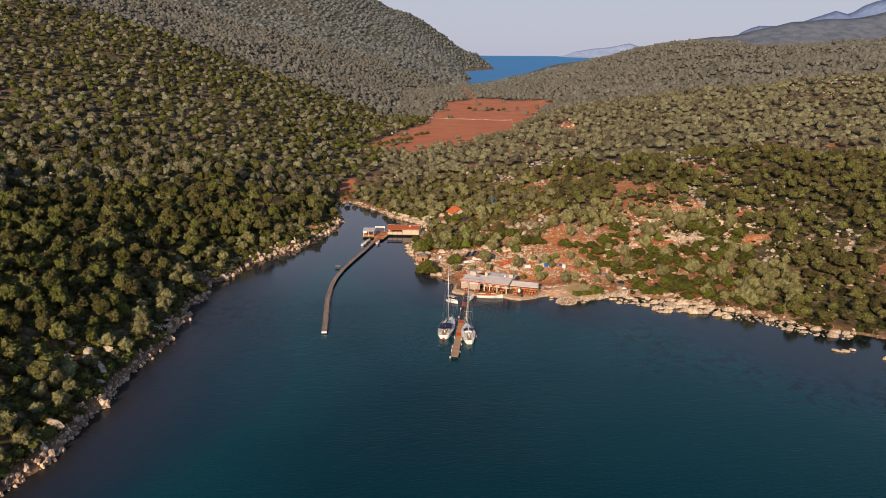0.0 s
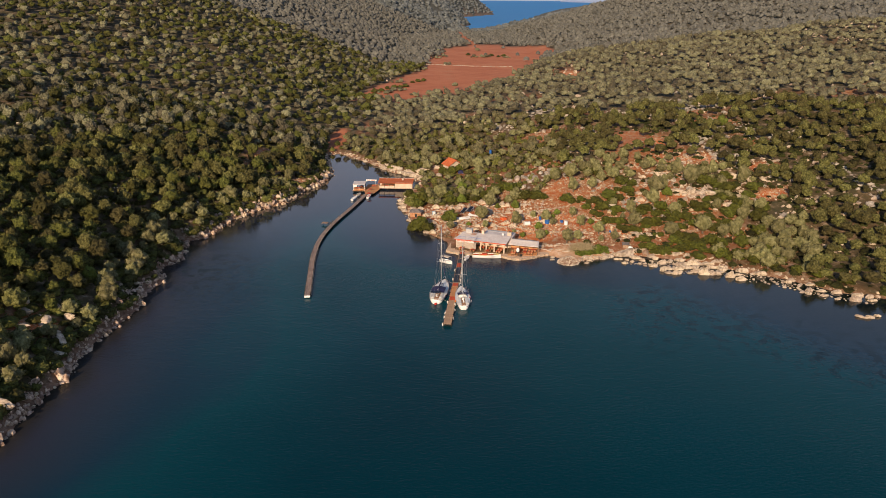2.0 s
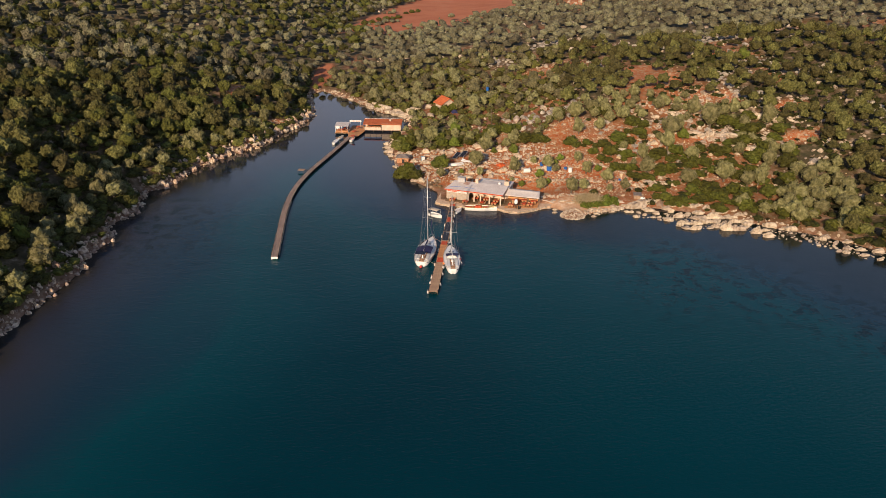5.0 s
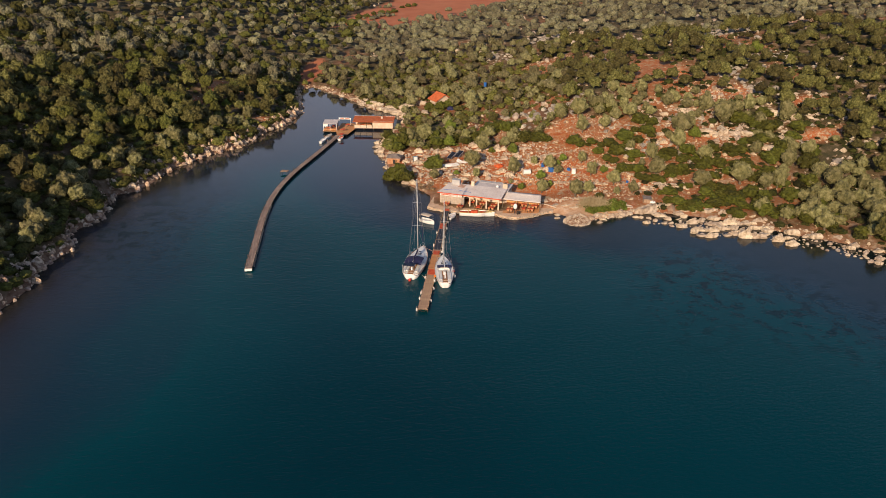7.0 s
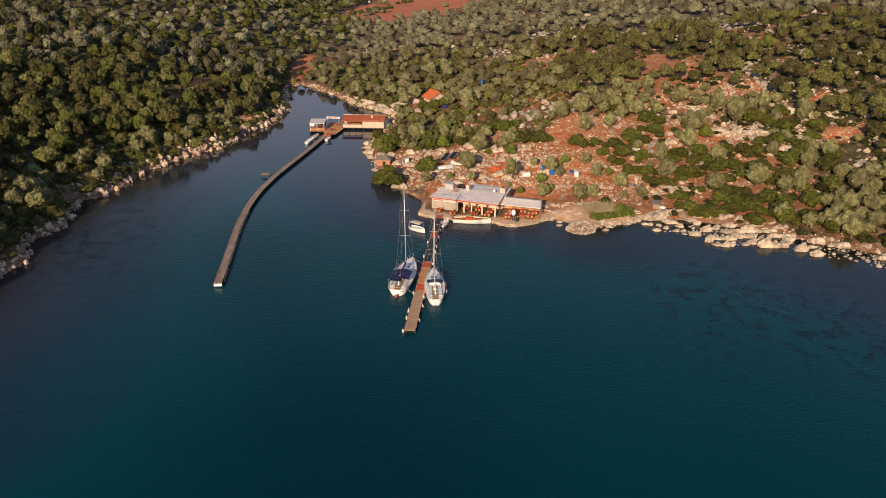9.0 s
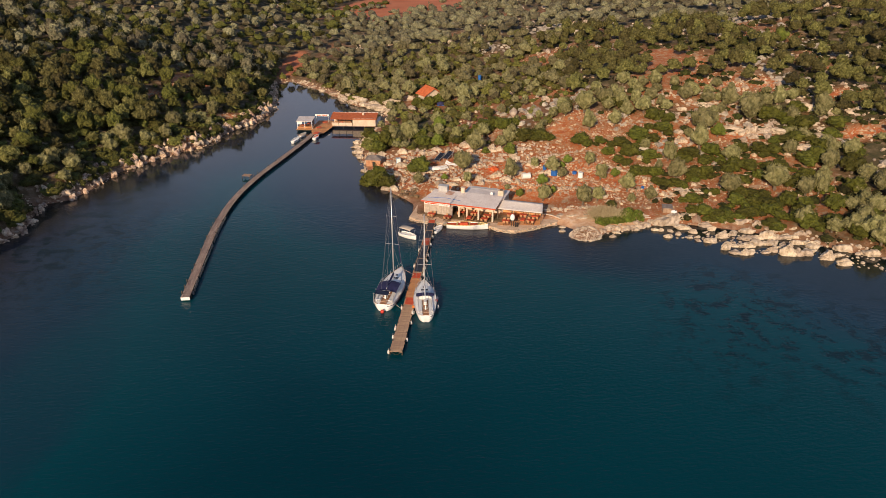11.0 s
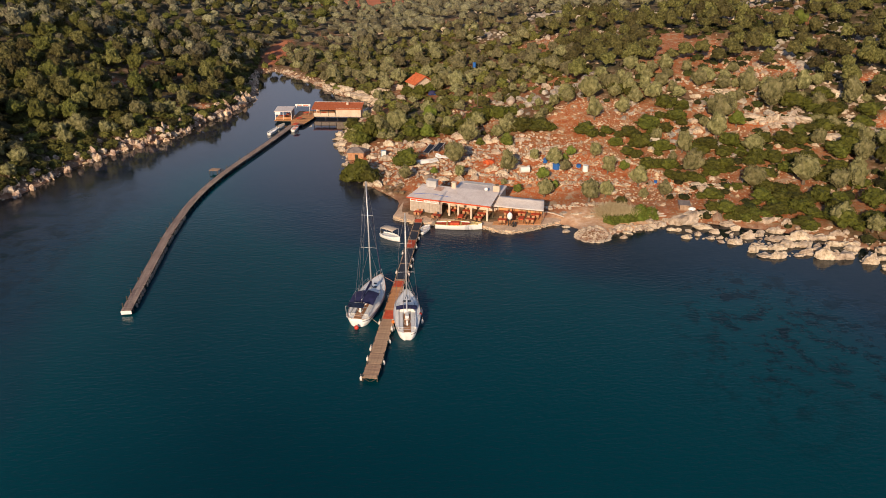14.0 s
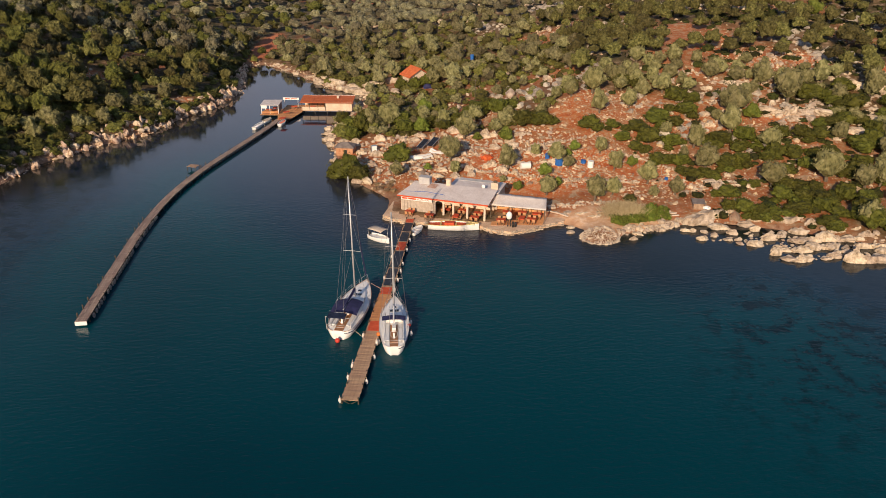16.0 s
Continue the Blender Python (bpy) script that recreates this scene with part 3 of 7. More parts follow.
def scatter(xs, ys, keep, jitter, seed):
    r = np.random.RandomState(seed)
    gx, gy = np.meshgrid(xs, ys)
    gx = gx + (r.rand(*gx.shape) - 0.5) * jitter
    gy = gy + (r.rand(*gy.shape) - 0.5) * jitter
    gx, gy = gx.ravel(), gy.ravel()
    k = keep(gx, gy, r)
    return gx[k], gy[k]


def in_view(x, y):
    """The land seen along the valley from over the cove's mouth."""
    return (np.abs(x) < 40 + 0.64 * (y + 157)) & (y > -110)


KEEP_OFF = [(16, 50.5, 14, 9.5), (5.0, 137.5, 6.5, 6.5), (-15, 118, 9, 5), (-8, 81, 4, 3), (9.5, 79, 5, 3.5), (40, 45, 12, 3), (35, 40, 5, 4)]


def clear_of_things(x, y):
    ok = np.ones(x.shape, bool)
    for cx, cy, rx, ry in KEEP_OFF:
        ok &= (np.abs(x - cx) > rx) | (np.abs(y - cy) > ry)
    return ok


def wooded(x, y, r, lo=1.2, bare=0.94, thin=0.93, open_slope=False):
    sd = bay_distance(x, y)
    dens = np.clip(0.86 - bare * bare_mask(x, y), 0, 1) * (1 - 0.99 * field_mask(x, y))
    dens = dens * (1 - 0.6 * outcrop_mask(x, y))
    dens = dens * np.where((side_of(x, y) > 0) & (y < 95), thin, 0.95)
    return (~inside(x, y, YARD) | (open_slope & (x > 48))) & in_view(x, y) & (sd > lo) & clear_of_things(x, y) & (r.rand(len(x)) < dens)


def sheet_height(x, y):
    """The height of the ground's mesh, between its grid points."""
    i = np.clip(np.searchsorted(GX, x) - 1, 0, len(GX) - 2)
    j = np.clip(np.searchsorted(GY, y) - 1, 0, len(GY) - 2)
    u, v = (x - GX[i]) / (GX[i + 1] - GX[i]), (y - GY[j]) / (GY[j + 1] - GY[j])
    return (gz[j, i] * (1 - u) + gz[j, i + 1] * u) * (1 - v) + (gz[j + 1, i] * (1 - u) + gz[j + 1, i + 1] * u) * v


def crowns(name, x, y, size, shapes, mat, label, category, sink=0.15, squash=(0.8, 1.15), seed=3, smooth=False, under=None):
    """Many crowns, shrubs or stones in one mesh."""
    r = np.random.RandomState(seed)
    z = sheet_height(x, y)
    if under is not None:
        z = np.maximum(z, under)
    cos_, fcs, tones, base = [], [], [], 0
    which = r.randint(len(shapes), size=len(x))
    for k, (v, f) in enumerate(shapes):
        i = np.where(which == k)[0]
        if not len(i):
            continue
        a, s = r.rand(len(i)) * 6.283, size[i]
        ca, sa = np.cos(a)[:, None], np.sin(a)[:, None]
        sq = r.uniform(*squash, len(i))[:, None]
        px = (v[:, 0] * ca - v[:, 1] * sa) * s[:, None] + x[i][:, None]
        py = (v[:, 0] * sa + v[:, 1] * ca) * s[:, None] + y[i][:, None]
        pz = v[:, 2] * s[:, None] * sq + z[i][:, None] - sink * s[:, None]
        cos_.append(np.stack([px, py, pz], -1).reshape(-1, 3))
        fcs.append((f[None] + (np.arange(len(i)) * len(v))[:, None, None] + base).reshape(-1, 3))
        tones.append(np.repeat(r.rand(len(i)) ** 0.8, len(v)))
        base += len(v) * len(i)
    me = quads_mesh(name, np.concatenate(cos_), np.concatenate(fcs), mat, smooth)
    add_attribute(me, "tone", np.concatenate(tones))
    return tagged(new(name, me), label, category, kind="stuff")


def ring(lo, hi):
    def keep(x, y, r):
        d = np.hypot(x, y + 110)
        return wooded(x, y, r, np.where(side_of(x, y) < 0, 3.2, 1.2)) & (d >= lo) & (d < hi)
    return keep


def seen_flank(x, y):
    """The flanks that face the cove; what lies behind the crests is bare."""
    return np.where(side_of(x, y) < 0, x > -1050, x < 800) & ((y < 1500) | (side_of(x, y) < 0))


NEAR_R, MID_R, FAR_R = 320, 640, 1300
s_near0 = [crown_shape(2, 8 + k % 4, 120 + k, 70, 0.20, dome=True) for k in range(9)]
s_fine = [crown_shape(3, 11 + k % 5, 220 + k, 150, 0.13, dome=True) for k in range(9)]
s_mid = [crown_shape(2, 6 + k % 3, 60 + k, 7, 0.30, dome=True) for k in range(9)]
s_far = [crown_shape(1, 0, 80 + k, dome=True) for k in range(10)]
s_low = [crown_shape(1, 0, 180 + k, dome=True) for k in range(8)]

rr = np.random.RandomState(5)
tx, ty = scatter(np.arange(-300, 300, 3.75), np.arange(-100, 225, 3.75), ring(0, NEAR_R), 3.6, 11)
on_left = side_of(tx, ty) < 0
size = 1.1 + 1.7 * rr.beta(1.5, 2.2, len(tx)) + np.where(on_left, 0.35, 0.1)
size = size * np.where(~on_left & (tx < 40) & (ty < 130), 0.8, 1.0)

# the trees round the cove's shores and the yard are things of their own
near_rank = np.hypot((tx - 52) / 1.15, (ty - 62)) * np.where(on_left, 3.0, 1.0)
order = np.argsort(near_rank)
single = np.zeros(len(tx), bool)
single[order[:110]] = True
left_shore = np.where(on_left & (bay_distance(tx, ty) < 9) & (ty < 130))[0][:70]
single[left_shore] = True
k = ~single
kl = k & on_left
close = np.hypot(tx, ty - 45) < 130
mixed = np.random.RandomState(41).rand(len(tx)) < 0.6
for pick, shapes, sd_ in ((close, s_fine, 3), (~close, s_near0, 4)):
    kr, kk = k & ~on_left & pick, kl & pick
    grey = tx < 30 + 0.12 * ty + 14 * (np.random.RandomState(43).rand(len(tx)) - 0.5)
    crowns("olive_grove", tx[kr & ~grey], ty[kr & ~grey], size[kr & ~grey], shapes, M_OLIVE, "grey-green wild olive trees on rocky slopes", "trees", sink=-0.38, squash=(0.95, 1.4), seed=sd_)
    pale, green = kr & grey & mixed, kr & grey & ~mixed
    crowns("olive_grove", tx[pale], ty[pale], size[pale], shapes, M_GROVE, "pale silvery olive trees above the creek", "trees", sink=-0.15, squash=(0.95, 1.4), seed=sd_ + 5)
    crowns("evergreen_scrub", tx[green], ty[green], size[green], shapes, M_BUSH, "rounded green evergreen bushes among the olives", "shrubs", sink=0.2, squash=(0.7, 1.0), seed=sd_ + 6)
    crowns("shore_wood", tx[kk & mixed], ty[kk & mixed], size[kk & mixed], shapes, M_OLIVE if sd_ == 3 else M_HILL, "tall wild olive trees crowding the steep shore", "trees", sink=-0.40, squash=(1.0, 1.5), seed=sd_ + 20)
    # real evergreens, whose dark colour also carries the shade of this flank
    crowns("shore_wood", tx[kk & ~mixed], ty[kk & ~mixed], size[kk & ~mixed], shapes, M_SHRUB, "tall dark evergreen trees crowding the steep shore, partly for its shade", "trees", sink=-0.40, squash=(1.0, 1.5), seed=sd_ + 30)
tx2, ty2 = scatter(np.arange(-520, 520, 5.0), np.arange(-40, 560, 5.0), ring(NEAR_R, MID_R), 4.6, 12)
size2 = 1.75 + 1.9 * rr.beta(1.8, 2.2, len(tx2))
# dark evergreens in the west; their tone also paints that slope's shade
dark2 = (side_of(tx2, ty2) < 0) & (np.random.RandomState(47).rand(len(tx2)) < 0.55)
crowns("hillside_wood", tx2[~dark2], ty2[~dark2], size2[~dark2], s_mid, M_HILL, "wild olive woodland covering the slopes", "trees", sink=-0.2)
crowns("hillside_wood", tx2[dark2], ty2[dark2], size2[dark2], s_mid, M_SHRUB, "dark evergreen trees that also stand in for the western slope's shade", "trees", sink=-0.2, seed=5)


def far_ring(lo, hi):
    inner = ring(lo, hi)

    def keep(x, y, r):
        return inner(x, y, r) & seen_flank(x, y)
    return keep


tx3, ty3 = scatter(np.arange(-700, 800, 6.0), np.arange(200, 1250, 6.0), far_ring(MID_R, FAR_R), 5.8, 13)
crowns("distant_wood", tx3, ty3, 1.7 + 2.3 * rr.beta(1.6, 2.2, len(tx3)), s_far, M_MAQUIS, "distant green maquis on the hills, greyed for haze", "trees", sink=0.0, squash=(0.75, 1.2))
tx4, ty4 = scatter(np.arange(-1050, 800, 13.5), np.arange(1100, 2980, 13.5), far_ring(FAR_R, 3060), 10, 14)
crowns("mountain_wood", tx4, ty4, rr.uniform(3.8, 6.9, len(tx4)), s_low, M_MOUNTAIN, "far maquis on the mountain across the valley, tinted blue-grey for haze", "trees", sink=0.45, squash=(0.7, 1.0))

# low shrubs between the trees
s_shrub = [crown_shape(1, 6, 140 + k, 18, 0.26, dome=True) for k in range(9)]


def shrubby(x, y, r):
    d = np.hypot(x, y + 110)
    clump = np.clip((fbm(x - 200, y, 13, 2) - np.where(side_of(x, y) > 0, np.where(inside(x, y, YARD), np.where(x > 62, 0.12, 0.29), 0.12), 0.05)) * 4, 0.1, 1)
    return wooded(x, y, r, 0.9, np.where(inside(x, y, YARD), 0.3, 0.8), 1.0, True) & (d < NEAR_R) & (r.rand(len(x)) < clump)


sx, sy = scatter(np.arange(-260, 260, 3.3), np.arange(-100, 200, 3.3), shrubby, 3.3, 15)
s_low_size = (0.8 + 1.9 * rr.beta(1.5, 2.2, len(sx))) * np.where(inside(sx, sy, YARD) & (sx < 62), 0.7, 1.0)
s_east = (side_of(sx, sy) > 0) & (sx > 45)
crowns("undergrowth", sx[s_east], sy[s_east], s_low_size[s_east], s_shrub, M_SCRUB, "dark green mastic shrubs, darkened further for shaded gaps between trees", "shrubs", sink=0.45, squash=(0.5, 0.85))
crowns("undergrowth", sx[~s_east], sy[~s_east], s_low_size[~s_east] * 1.15, s_shrub, M_BUSH, "green mastic shrubs filling the gaps between trees", "shrubs", sink=0.4, squash=(0.55, 0.95), seed=4)


def maquis(x, y, r):
    sd, right = bay_distance(x, y), side_of(x, y) > 0
    return in_view(x, y) & (sd > 0.8) & ~inside(x, y, YARD) & np.where(right, (x > 78) & (y < 140) & (sd < 110), (sd < 60) & (y < 110)) & (r.rand(len(x)) < np.where(right, 0.42, 0.92))


mx, my = scatter(np.arange(-150, 165, 2.9), np.arange(-100, 142, 2.9), maquis, 2.9, 55)
m_west = side_of(mx, my) < 0
crowns("maquis", mx[m_west], my[m_west], rr.uniform(1.2, 2.9, m_west.sum()), s_shrub, M_SHRUB, "dark mastic thicket under the shore trees", "shrubs", sink=0.4, squash=(0.6, 0.95), seed=19)
crowns("maquis", mx[~m_west], my[~m_west], rr.uniform(0.9, 2.1, (~m_west).sum()), s_shrub, M_SCRUB, "dark mastic scrub between rocks and olives, darkened further for shade", "shrubs", sink=0.45, squash=(0.5, 0.8), seed=20)
fb = np.array([(45, 617), (50, 617), (55, 619), (59, 616), (79, 611), (54, 701), (-3, 595), (5, 607), (14, 622), (-9, 649), (3, 682), (12, 682), (-29, 456), (-25, 465), (-20, 474), (-13, 474), (-8, 492), (-23, 401),
               (-19, 359), (-24, 353), (-31, 344), (-11, 329), (-13, 293), (-25, 301), (17, 537), (54, 360), (46, 381), (51, 390), (38, 343)], float)
fb = np.concatenate([fb + rr.normal(0, 2.4, fb.shape) for _ in range(4)])
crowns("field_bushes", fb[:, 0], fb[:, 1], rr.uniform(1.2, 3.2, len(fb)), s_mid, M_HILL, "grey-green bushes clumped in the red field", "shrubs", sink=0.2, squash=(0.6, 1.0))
bank = []
for (ax, ay), (bx, by) in zip(LEFT_COAST[1:-1], LEFT_COAST[2:]):
    n = max(1, int(math.hypot(bx - ax, by - ay) / 1.5))
    nx, ny = -(by - ay) / math.hypot(bx - ax, by - ay), (bx - ax) / math.hypot(bx - ax, by - ay)
    for j in range(n):
        o = rr.uniform(1.2, 5.0)
        t = (j + rr.rand()) / n
        bank.append((ax + (bx - ax) * t + nx * o, ay + (by - ay) * t + ny * o))
bank = np.array(bank)
bank = bank[clear_of_things(bank[:, 0], bank[:, 1])]
crowns("bank_thicket", bank[:, 0], bank[:, 1], rr.uniform(0.9, 2.1, len(bank)), s_near0, M_SHRUB, "thick green scrub overhanging the shore rocks", "shrubs", sink=0.25, squash=(0.6, 1.0), seed=6)



# ---- building helpers ----
def part(name, bm, mat, parent, label="", smooth=False):
    """Links a bmesh as one mesh object under a thing or a part."""
    me = bpy.data.meshes.new(name)
    bm.normal_update()
    bm.to_mesh(me)
    bm.free()
    me.materials.append(mat)
    if smooth:
        me.polygons.foreach_set("use_smooth", np.full(len(me.polygons), True))
    ob = new(name, me)
    ob.parent = parent
    if label:
        ob["label"] = label
    return ob


def piece(name, me, parent, m):
    ob = new(name, me)
    ob.parent = parent
    ob.matrix_local = m
    return ob


def mesh_of(name, bm, mat, smooth=False):
    me = bpy.data.meshes.new(name)
    bm.normal_update()
    bm.to_mesh(me)
    bm.free()
    me.materials.append(mat)
    if smooth:
        me.polygons.foreach_set("use_smooth", np.full(len(me.polygons), True))
    return me


def thing(name, label, category, m=None, group="", kind=""):
    ob = tagged(new(name), label, category, group, kind)
    ob.empty_display_size = 0.3
    if m is not None:
        ob.matrix_world = m
    return ob


def box(sx, sy, sz, at=(0, 0, 0), rz=0.0, bevel=0.0, bm=None, rx=0.0, ry=0.0):
    """A box with its centre at the given place."""
    own = bmesh.new()
    bmesh.ops.create_cube(own, size=1)
    bmesh.ops.scale(own, vec=(sx, sy, sz), verts=own.verts)
    if bevel:
        bmesh.ops.bevel(own, geom=own.edges[:], offset=bevel, segments=1, affect='EDGES')
    bmesh.ops.transform(own, matrix=pose(*at, rx, ry, rz), verts=own.verts)
    if bm is None:
        return own
    me = bpy.data.meshes.new("tmp")
    own.to_mesh(me)
    own.free()
    bm.from_mesh(me)
    bpy.data.meshes.remove(me)
    return bm


def rod(p, q, r, bm=None, sides=6, r2=None):
    """A round bar from p to q."""
    p, q = Vector(p), Vector(q)
    d = q - p
    bm = bm or bmesh.new()
    made = bmesh.ops.create_cone(bm, cap_ends=True, segments=sides, radius1=r, radius2=r if r2 is None else r2, depth=d.length)
    m = Matrix.Translation((p + q) / 2) @ d.to_track_quat('Z', 'Y').to_matrix().to_4x4()
    bmesh.ops.transform(bm, matrix=m, verts=made["verts"])
    return bm


def ball(at, r, bm=None, scale=(1, 1, 1), u=10, v=6):
    bm = bm or bmesh.new()
    made = bmesh.ops.create_uvsphere(bm, u_segments=u, v_segments=v, radius=r)
    bmesh.ops.transform(bm, matrix=Matrix.Translation(at) @ Matrix.Diagonal((*scale, 1)), verts=made["verts"])
    return bm


def tyre_ring(big, small, m, bm=None, n=12, k=6):
    bm = bm or bmesh.new()
    vs = [[bm.verts.new(m @ Vector(((big + small * math.cos(b)) * math.cos(a), (big + small * math.cos(b)) * math.sin(a), small * math.sin(b))))
           for b in [2 * math.pi * j / k for j in range(k)]] for a in [2 * math.pi * i / n for i in range(n)]]
    for i in range(n):
        for j in range(k):
            bm.faces.new((vs[i][j], vs[(i + 1) % n][j], vs[(i + 1) % n][(j + 1) % k], vs[i][(j + 1) % k]))
    return bm


def slab(outline, z0, z1, bm=None):
    """A flat slab over an outline, counter-clockwise."""
    bm = bm or bmesh.new()
    lo = [bm.verts.new((x, y, z0)) for x, y in outline]
    hi = [bm.verts.new((x, y, z1)) for x, y in outline]
    bm.faces.new(hi)
    bm.faces.new(lo[::-1])
    n = len(lo)
    for i in range(n):
        bm.faces.new((lo[i], lo[(i + 1) % n], hi[(i + 1) % n], hi[i]))
    return bm


def sheet(corners, thick, bm=None):
    """A thin plate through four corners, thickened downwards."""
    bm = bm or bmesh.new()
    hi = [bm.verts.new(c) for c in corners]
    lo = [bm.verts.new((c[0], c[1], c[2] - thick)) for c in corners]
    bm.faces.new(hi)
    bm.faces.new(lo[::-1])
    n = len(hi)
    for i in range(n):
        bm.faces.new((lo[i], lo[(i + 1) % n], hi[(i + 1) % n], hi[i]))
    return bm


def ground_z(x, y):
    return float(height(np.array([float(x)]), np.array([float(y)]))[0])


M_ORANGE_BOARD = duo("warm_deck_boards", (0.46, 0.20, 0.08), (0.60, 0.30, 0.145), scale=2, rough=0.85, random_tint=0.15)
M_MAT = duo("dark_rubber_mat", (0.016, 0.02, 0.03), (0.04, 0.047, 0.06), scale=2, rough=0.6)
M_TEAK = duo("teak", (0.30, 0.14, 0.07), (0.42, 0.22, 0.11), scale=4, rough=0.7)
M_GLASS = duo("tinted_glass", (0.008, 0.010, 0.014), (0.02, 0.024, 0.03), scale=1, rough=0.1)
M_WIRE = duo("steel_wire", (0.30, 0.30, 0.31), (0.42, 0.42, 0.43), scale=3, rough=0.4, metal=0.7)
M_BLACK = duo("black_rubber", (0.012, 0.012, 0.013), (0.035, 0.034, 0.033), scale=4, rough=0.8)
M_GREYTYRE = duo("sun_bleached_tyre", (0.16, 0.15, 0.15), (0.33, 0.31, 0.30), scale=3, rough=0.85)
M_BUOY = duo("red_buoy", (0.50, 0.03, 0.02), (0.62, 0.06, 0.04), scale=2, rough=0.45)
M_ORANGE = duo("orange_plastic", (0.60, 0.14, 0.02), (0.72, 0.22, 0.04), scale=2, rough=0.5)
M_BEIGE = duo("beige_canvas", (0.50, 0.41, 0.33), (0.62, 0.53, 0.44), scale=1.2, rough=0.9, bump=0.01)
M_YELLOW = duo("yellow_paint", (0.62, 0.46, 0.16), (0.72, 0.56, 0.24), scale=1.5, rough=0.5)
M_BLUE = duo("blue_plastic", (0.012, 0.09, 0.36), (0.03, 0.16, 0.5), scale=1.5, rough=0.45)
M_STONE = duo("rubble_stone", (0.25, 0.15, 0.09), (0.46, 0.33, 0.24), scale=2, rough=0.95, bump=0.05, random_tint=0.2)
M_SLATE = duo("grey_slab_roof", (0.15, 0.125, 0.12), (0.27, 0.23, 0.21), scale=1.4, rough=0.9, bump=0.04)
M_SOLAR = duo("solar_cells", (0.012, 0.016, 0.035), (0.03, 0.034, 0.06), scale=1.5, rough=0.2)
M_CURTAIN = duo("pale_curtain", (0.40, 0.33, 0.27), (0.54, 0.46, 0.39), scale=2.2, rough=0.9)
M_REED = duo("dry_reeds", (0.34, 0.27, 0.15), (0.52, 0.43, 0.28), scale=2, rough=0.9)
M_LIME = material("bright_shrub", [(0.35, (0.085, 0.11, 0.013)), (0.65, (0.16, 0.18, 0.032))], scale=2.5, rough=0.7, random_tint=0.3, spec=0.25, bump=0.12, bump_scale=6.5)
M_DKSHRUB = material("dark_shrub", [(0.32, (0.030, 0.033, 0.005)), (0.66, (0.110, 0.110, 0.015))], scale=2.5, rough=0.7, random_tint=0.35, spec=0.25, bump=0.14, bump_scale=6.5)


# ---- single trees ----
def tree(name, seed, mat, label, lobes=5, cards=300, flat=0.9, card=0.12):
    r = random.Random(seed)
    t = thing(name, label, "tree", group="olive trees")
    bm = bmesh.new()
    rod((0, 0, -0.5), (0.06, 0.02, 0.75), 0.13, bm, 7, 0.09)
    for a in range(4):
        an = a * 1.6 + r.random()
        rod((0.05, 0.02, 0.6), (0.42 * math.cos(an), 0.42 * math.sin(an), 1.05 + 0.2 * r.random()), 0.07, bm, 5, 0.03)
    part("trunk", bm, M_BARK, t, "grey gnarled trunk with spreading limbs")
    v, f = crown_shape(3, lobes, seed, cards, card, flat)
    v[:, 2] += 0.04
    crown = new("crown", quads_mesh("crown", v, f, mat, False))
    crown.parent = t
    return t


OLIVE = "silvery green olive tree standing in red soil"
kinds = [tree("olive_tree", 300 + k, M_OLIVE_T, OLIVE, 10 + k % 5, 400, card=0.10) for k in range(6)]
r5 = random.Random(9)


def plant(k, x, y, s, sq=1.0, source=None, label="", sink=0.1):
    """Puts a kind of tree at a place; the first call for a kind moves the original."""
    src = (source or kinds)[k]
    m = Matrix.Translation((x, y, ground_z(x, y) - sink)) @ Matrix.Rotation(r5.random() * 6.28, 4, 'Z')
    ob = copy_thing(src, m)
    ob.scale = (s, s, s * sq)
    if label:
        ob["label"] = label
    return ob


for i in np.where(single)[0]:
    plant(r5.randrange(6), float(tx[i]), float(ty[i]), float(size[i]) * 0.9, r5.uniform(1.0, 1.35))
# the trees of the yard and of the sparse slope: x, y, crown radius
SLOPE_OLIVES = [(44.6, 86.9, 1.8), (44.9, 95.8, 2.5), (51.4, 89.7, 1.7), (55.2, 94.4, 1.8), (59.8, 95.5, 2.2), (51.1, 100.4, 2.2), (59.7, 72.8, 1.8), (58.8, 63.5, 2.2), (68.4, 77.7, 2.2),
                (70.7, 84.8, 2.9), (67.3, 82.4, 1.2), (41.6, 71.4, 1.4), (42.6, 64.3, 1.5), (67.5, 55.8, 2.2), (72.9, 69.6, 2.1), (83.2, 87.0, 2.9), (80.3, 94.5, 2.3), (76.8, 56.0, 2.5),
                (81.6, 52.9, 2.0), (84.7, 53.7, 1.9), (88.4, 59.5, 1.4), (56.6, 68.7, 1.0), (56.1, 78.5, 1.3), (92.0, 91.6, 2.0), (98.9, 84.6, 2.4), (73.6, 86.6, 1.9), (92.2, 84.3, 1.7)]
YARD_OLIVES = [(11.0, 134.4, 2.0), (14.0, 137.0, 2.3), (32.8, 68.1, 1.7), (34.5, 65.5, 1.2), (36.2, 51.0, 1.8), (39.6, 53.1, 1.4), (46.8, 57.9, 1.7), (46.3, 52.6, 0.9), (50.3, 53.5, 1.3), (29.2, 56.0, 1.6), (3.6, 64.6, 1.3),
               (13.5, 70.7, 2.2), (16.7, 81.6, 2.1), (14.0, 63.7, 1.2), (23.7, 65.4, 1.8), (22.2, 60.5, 0.7), (19.6, 91.9, 1.8), (-2.3, 93.4, 2.1), (1.0, 95.8, 2.5), (24.8, 84.5, 1.9), (29.5, 71.0, 1.1)]
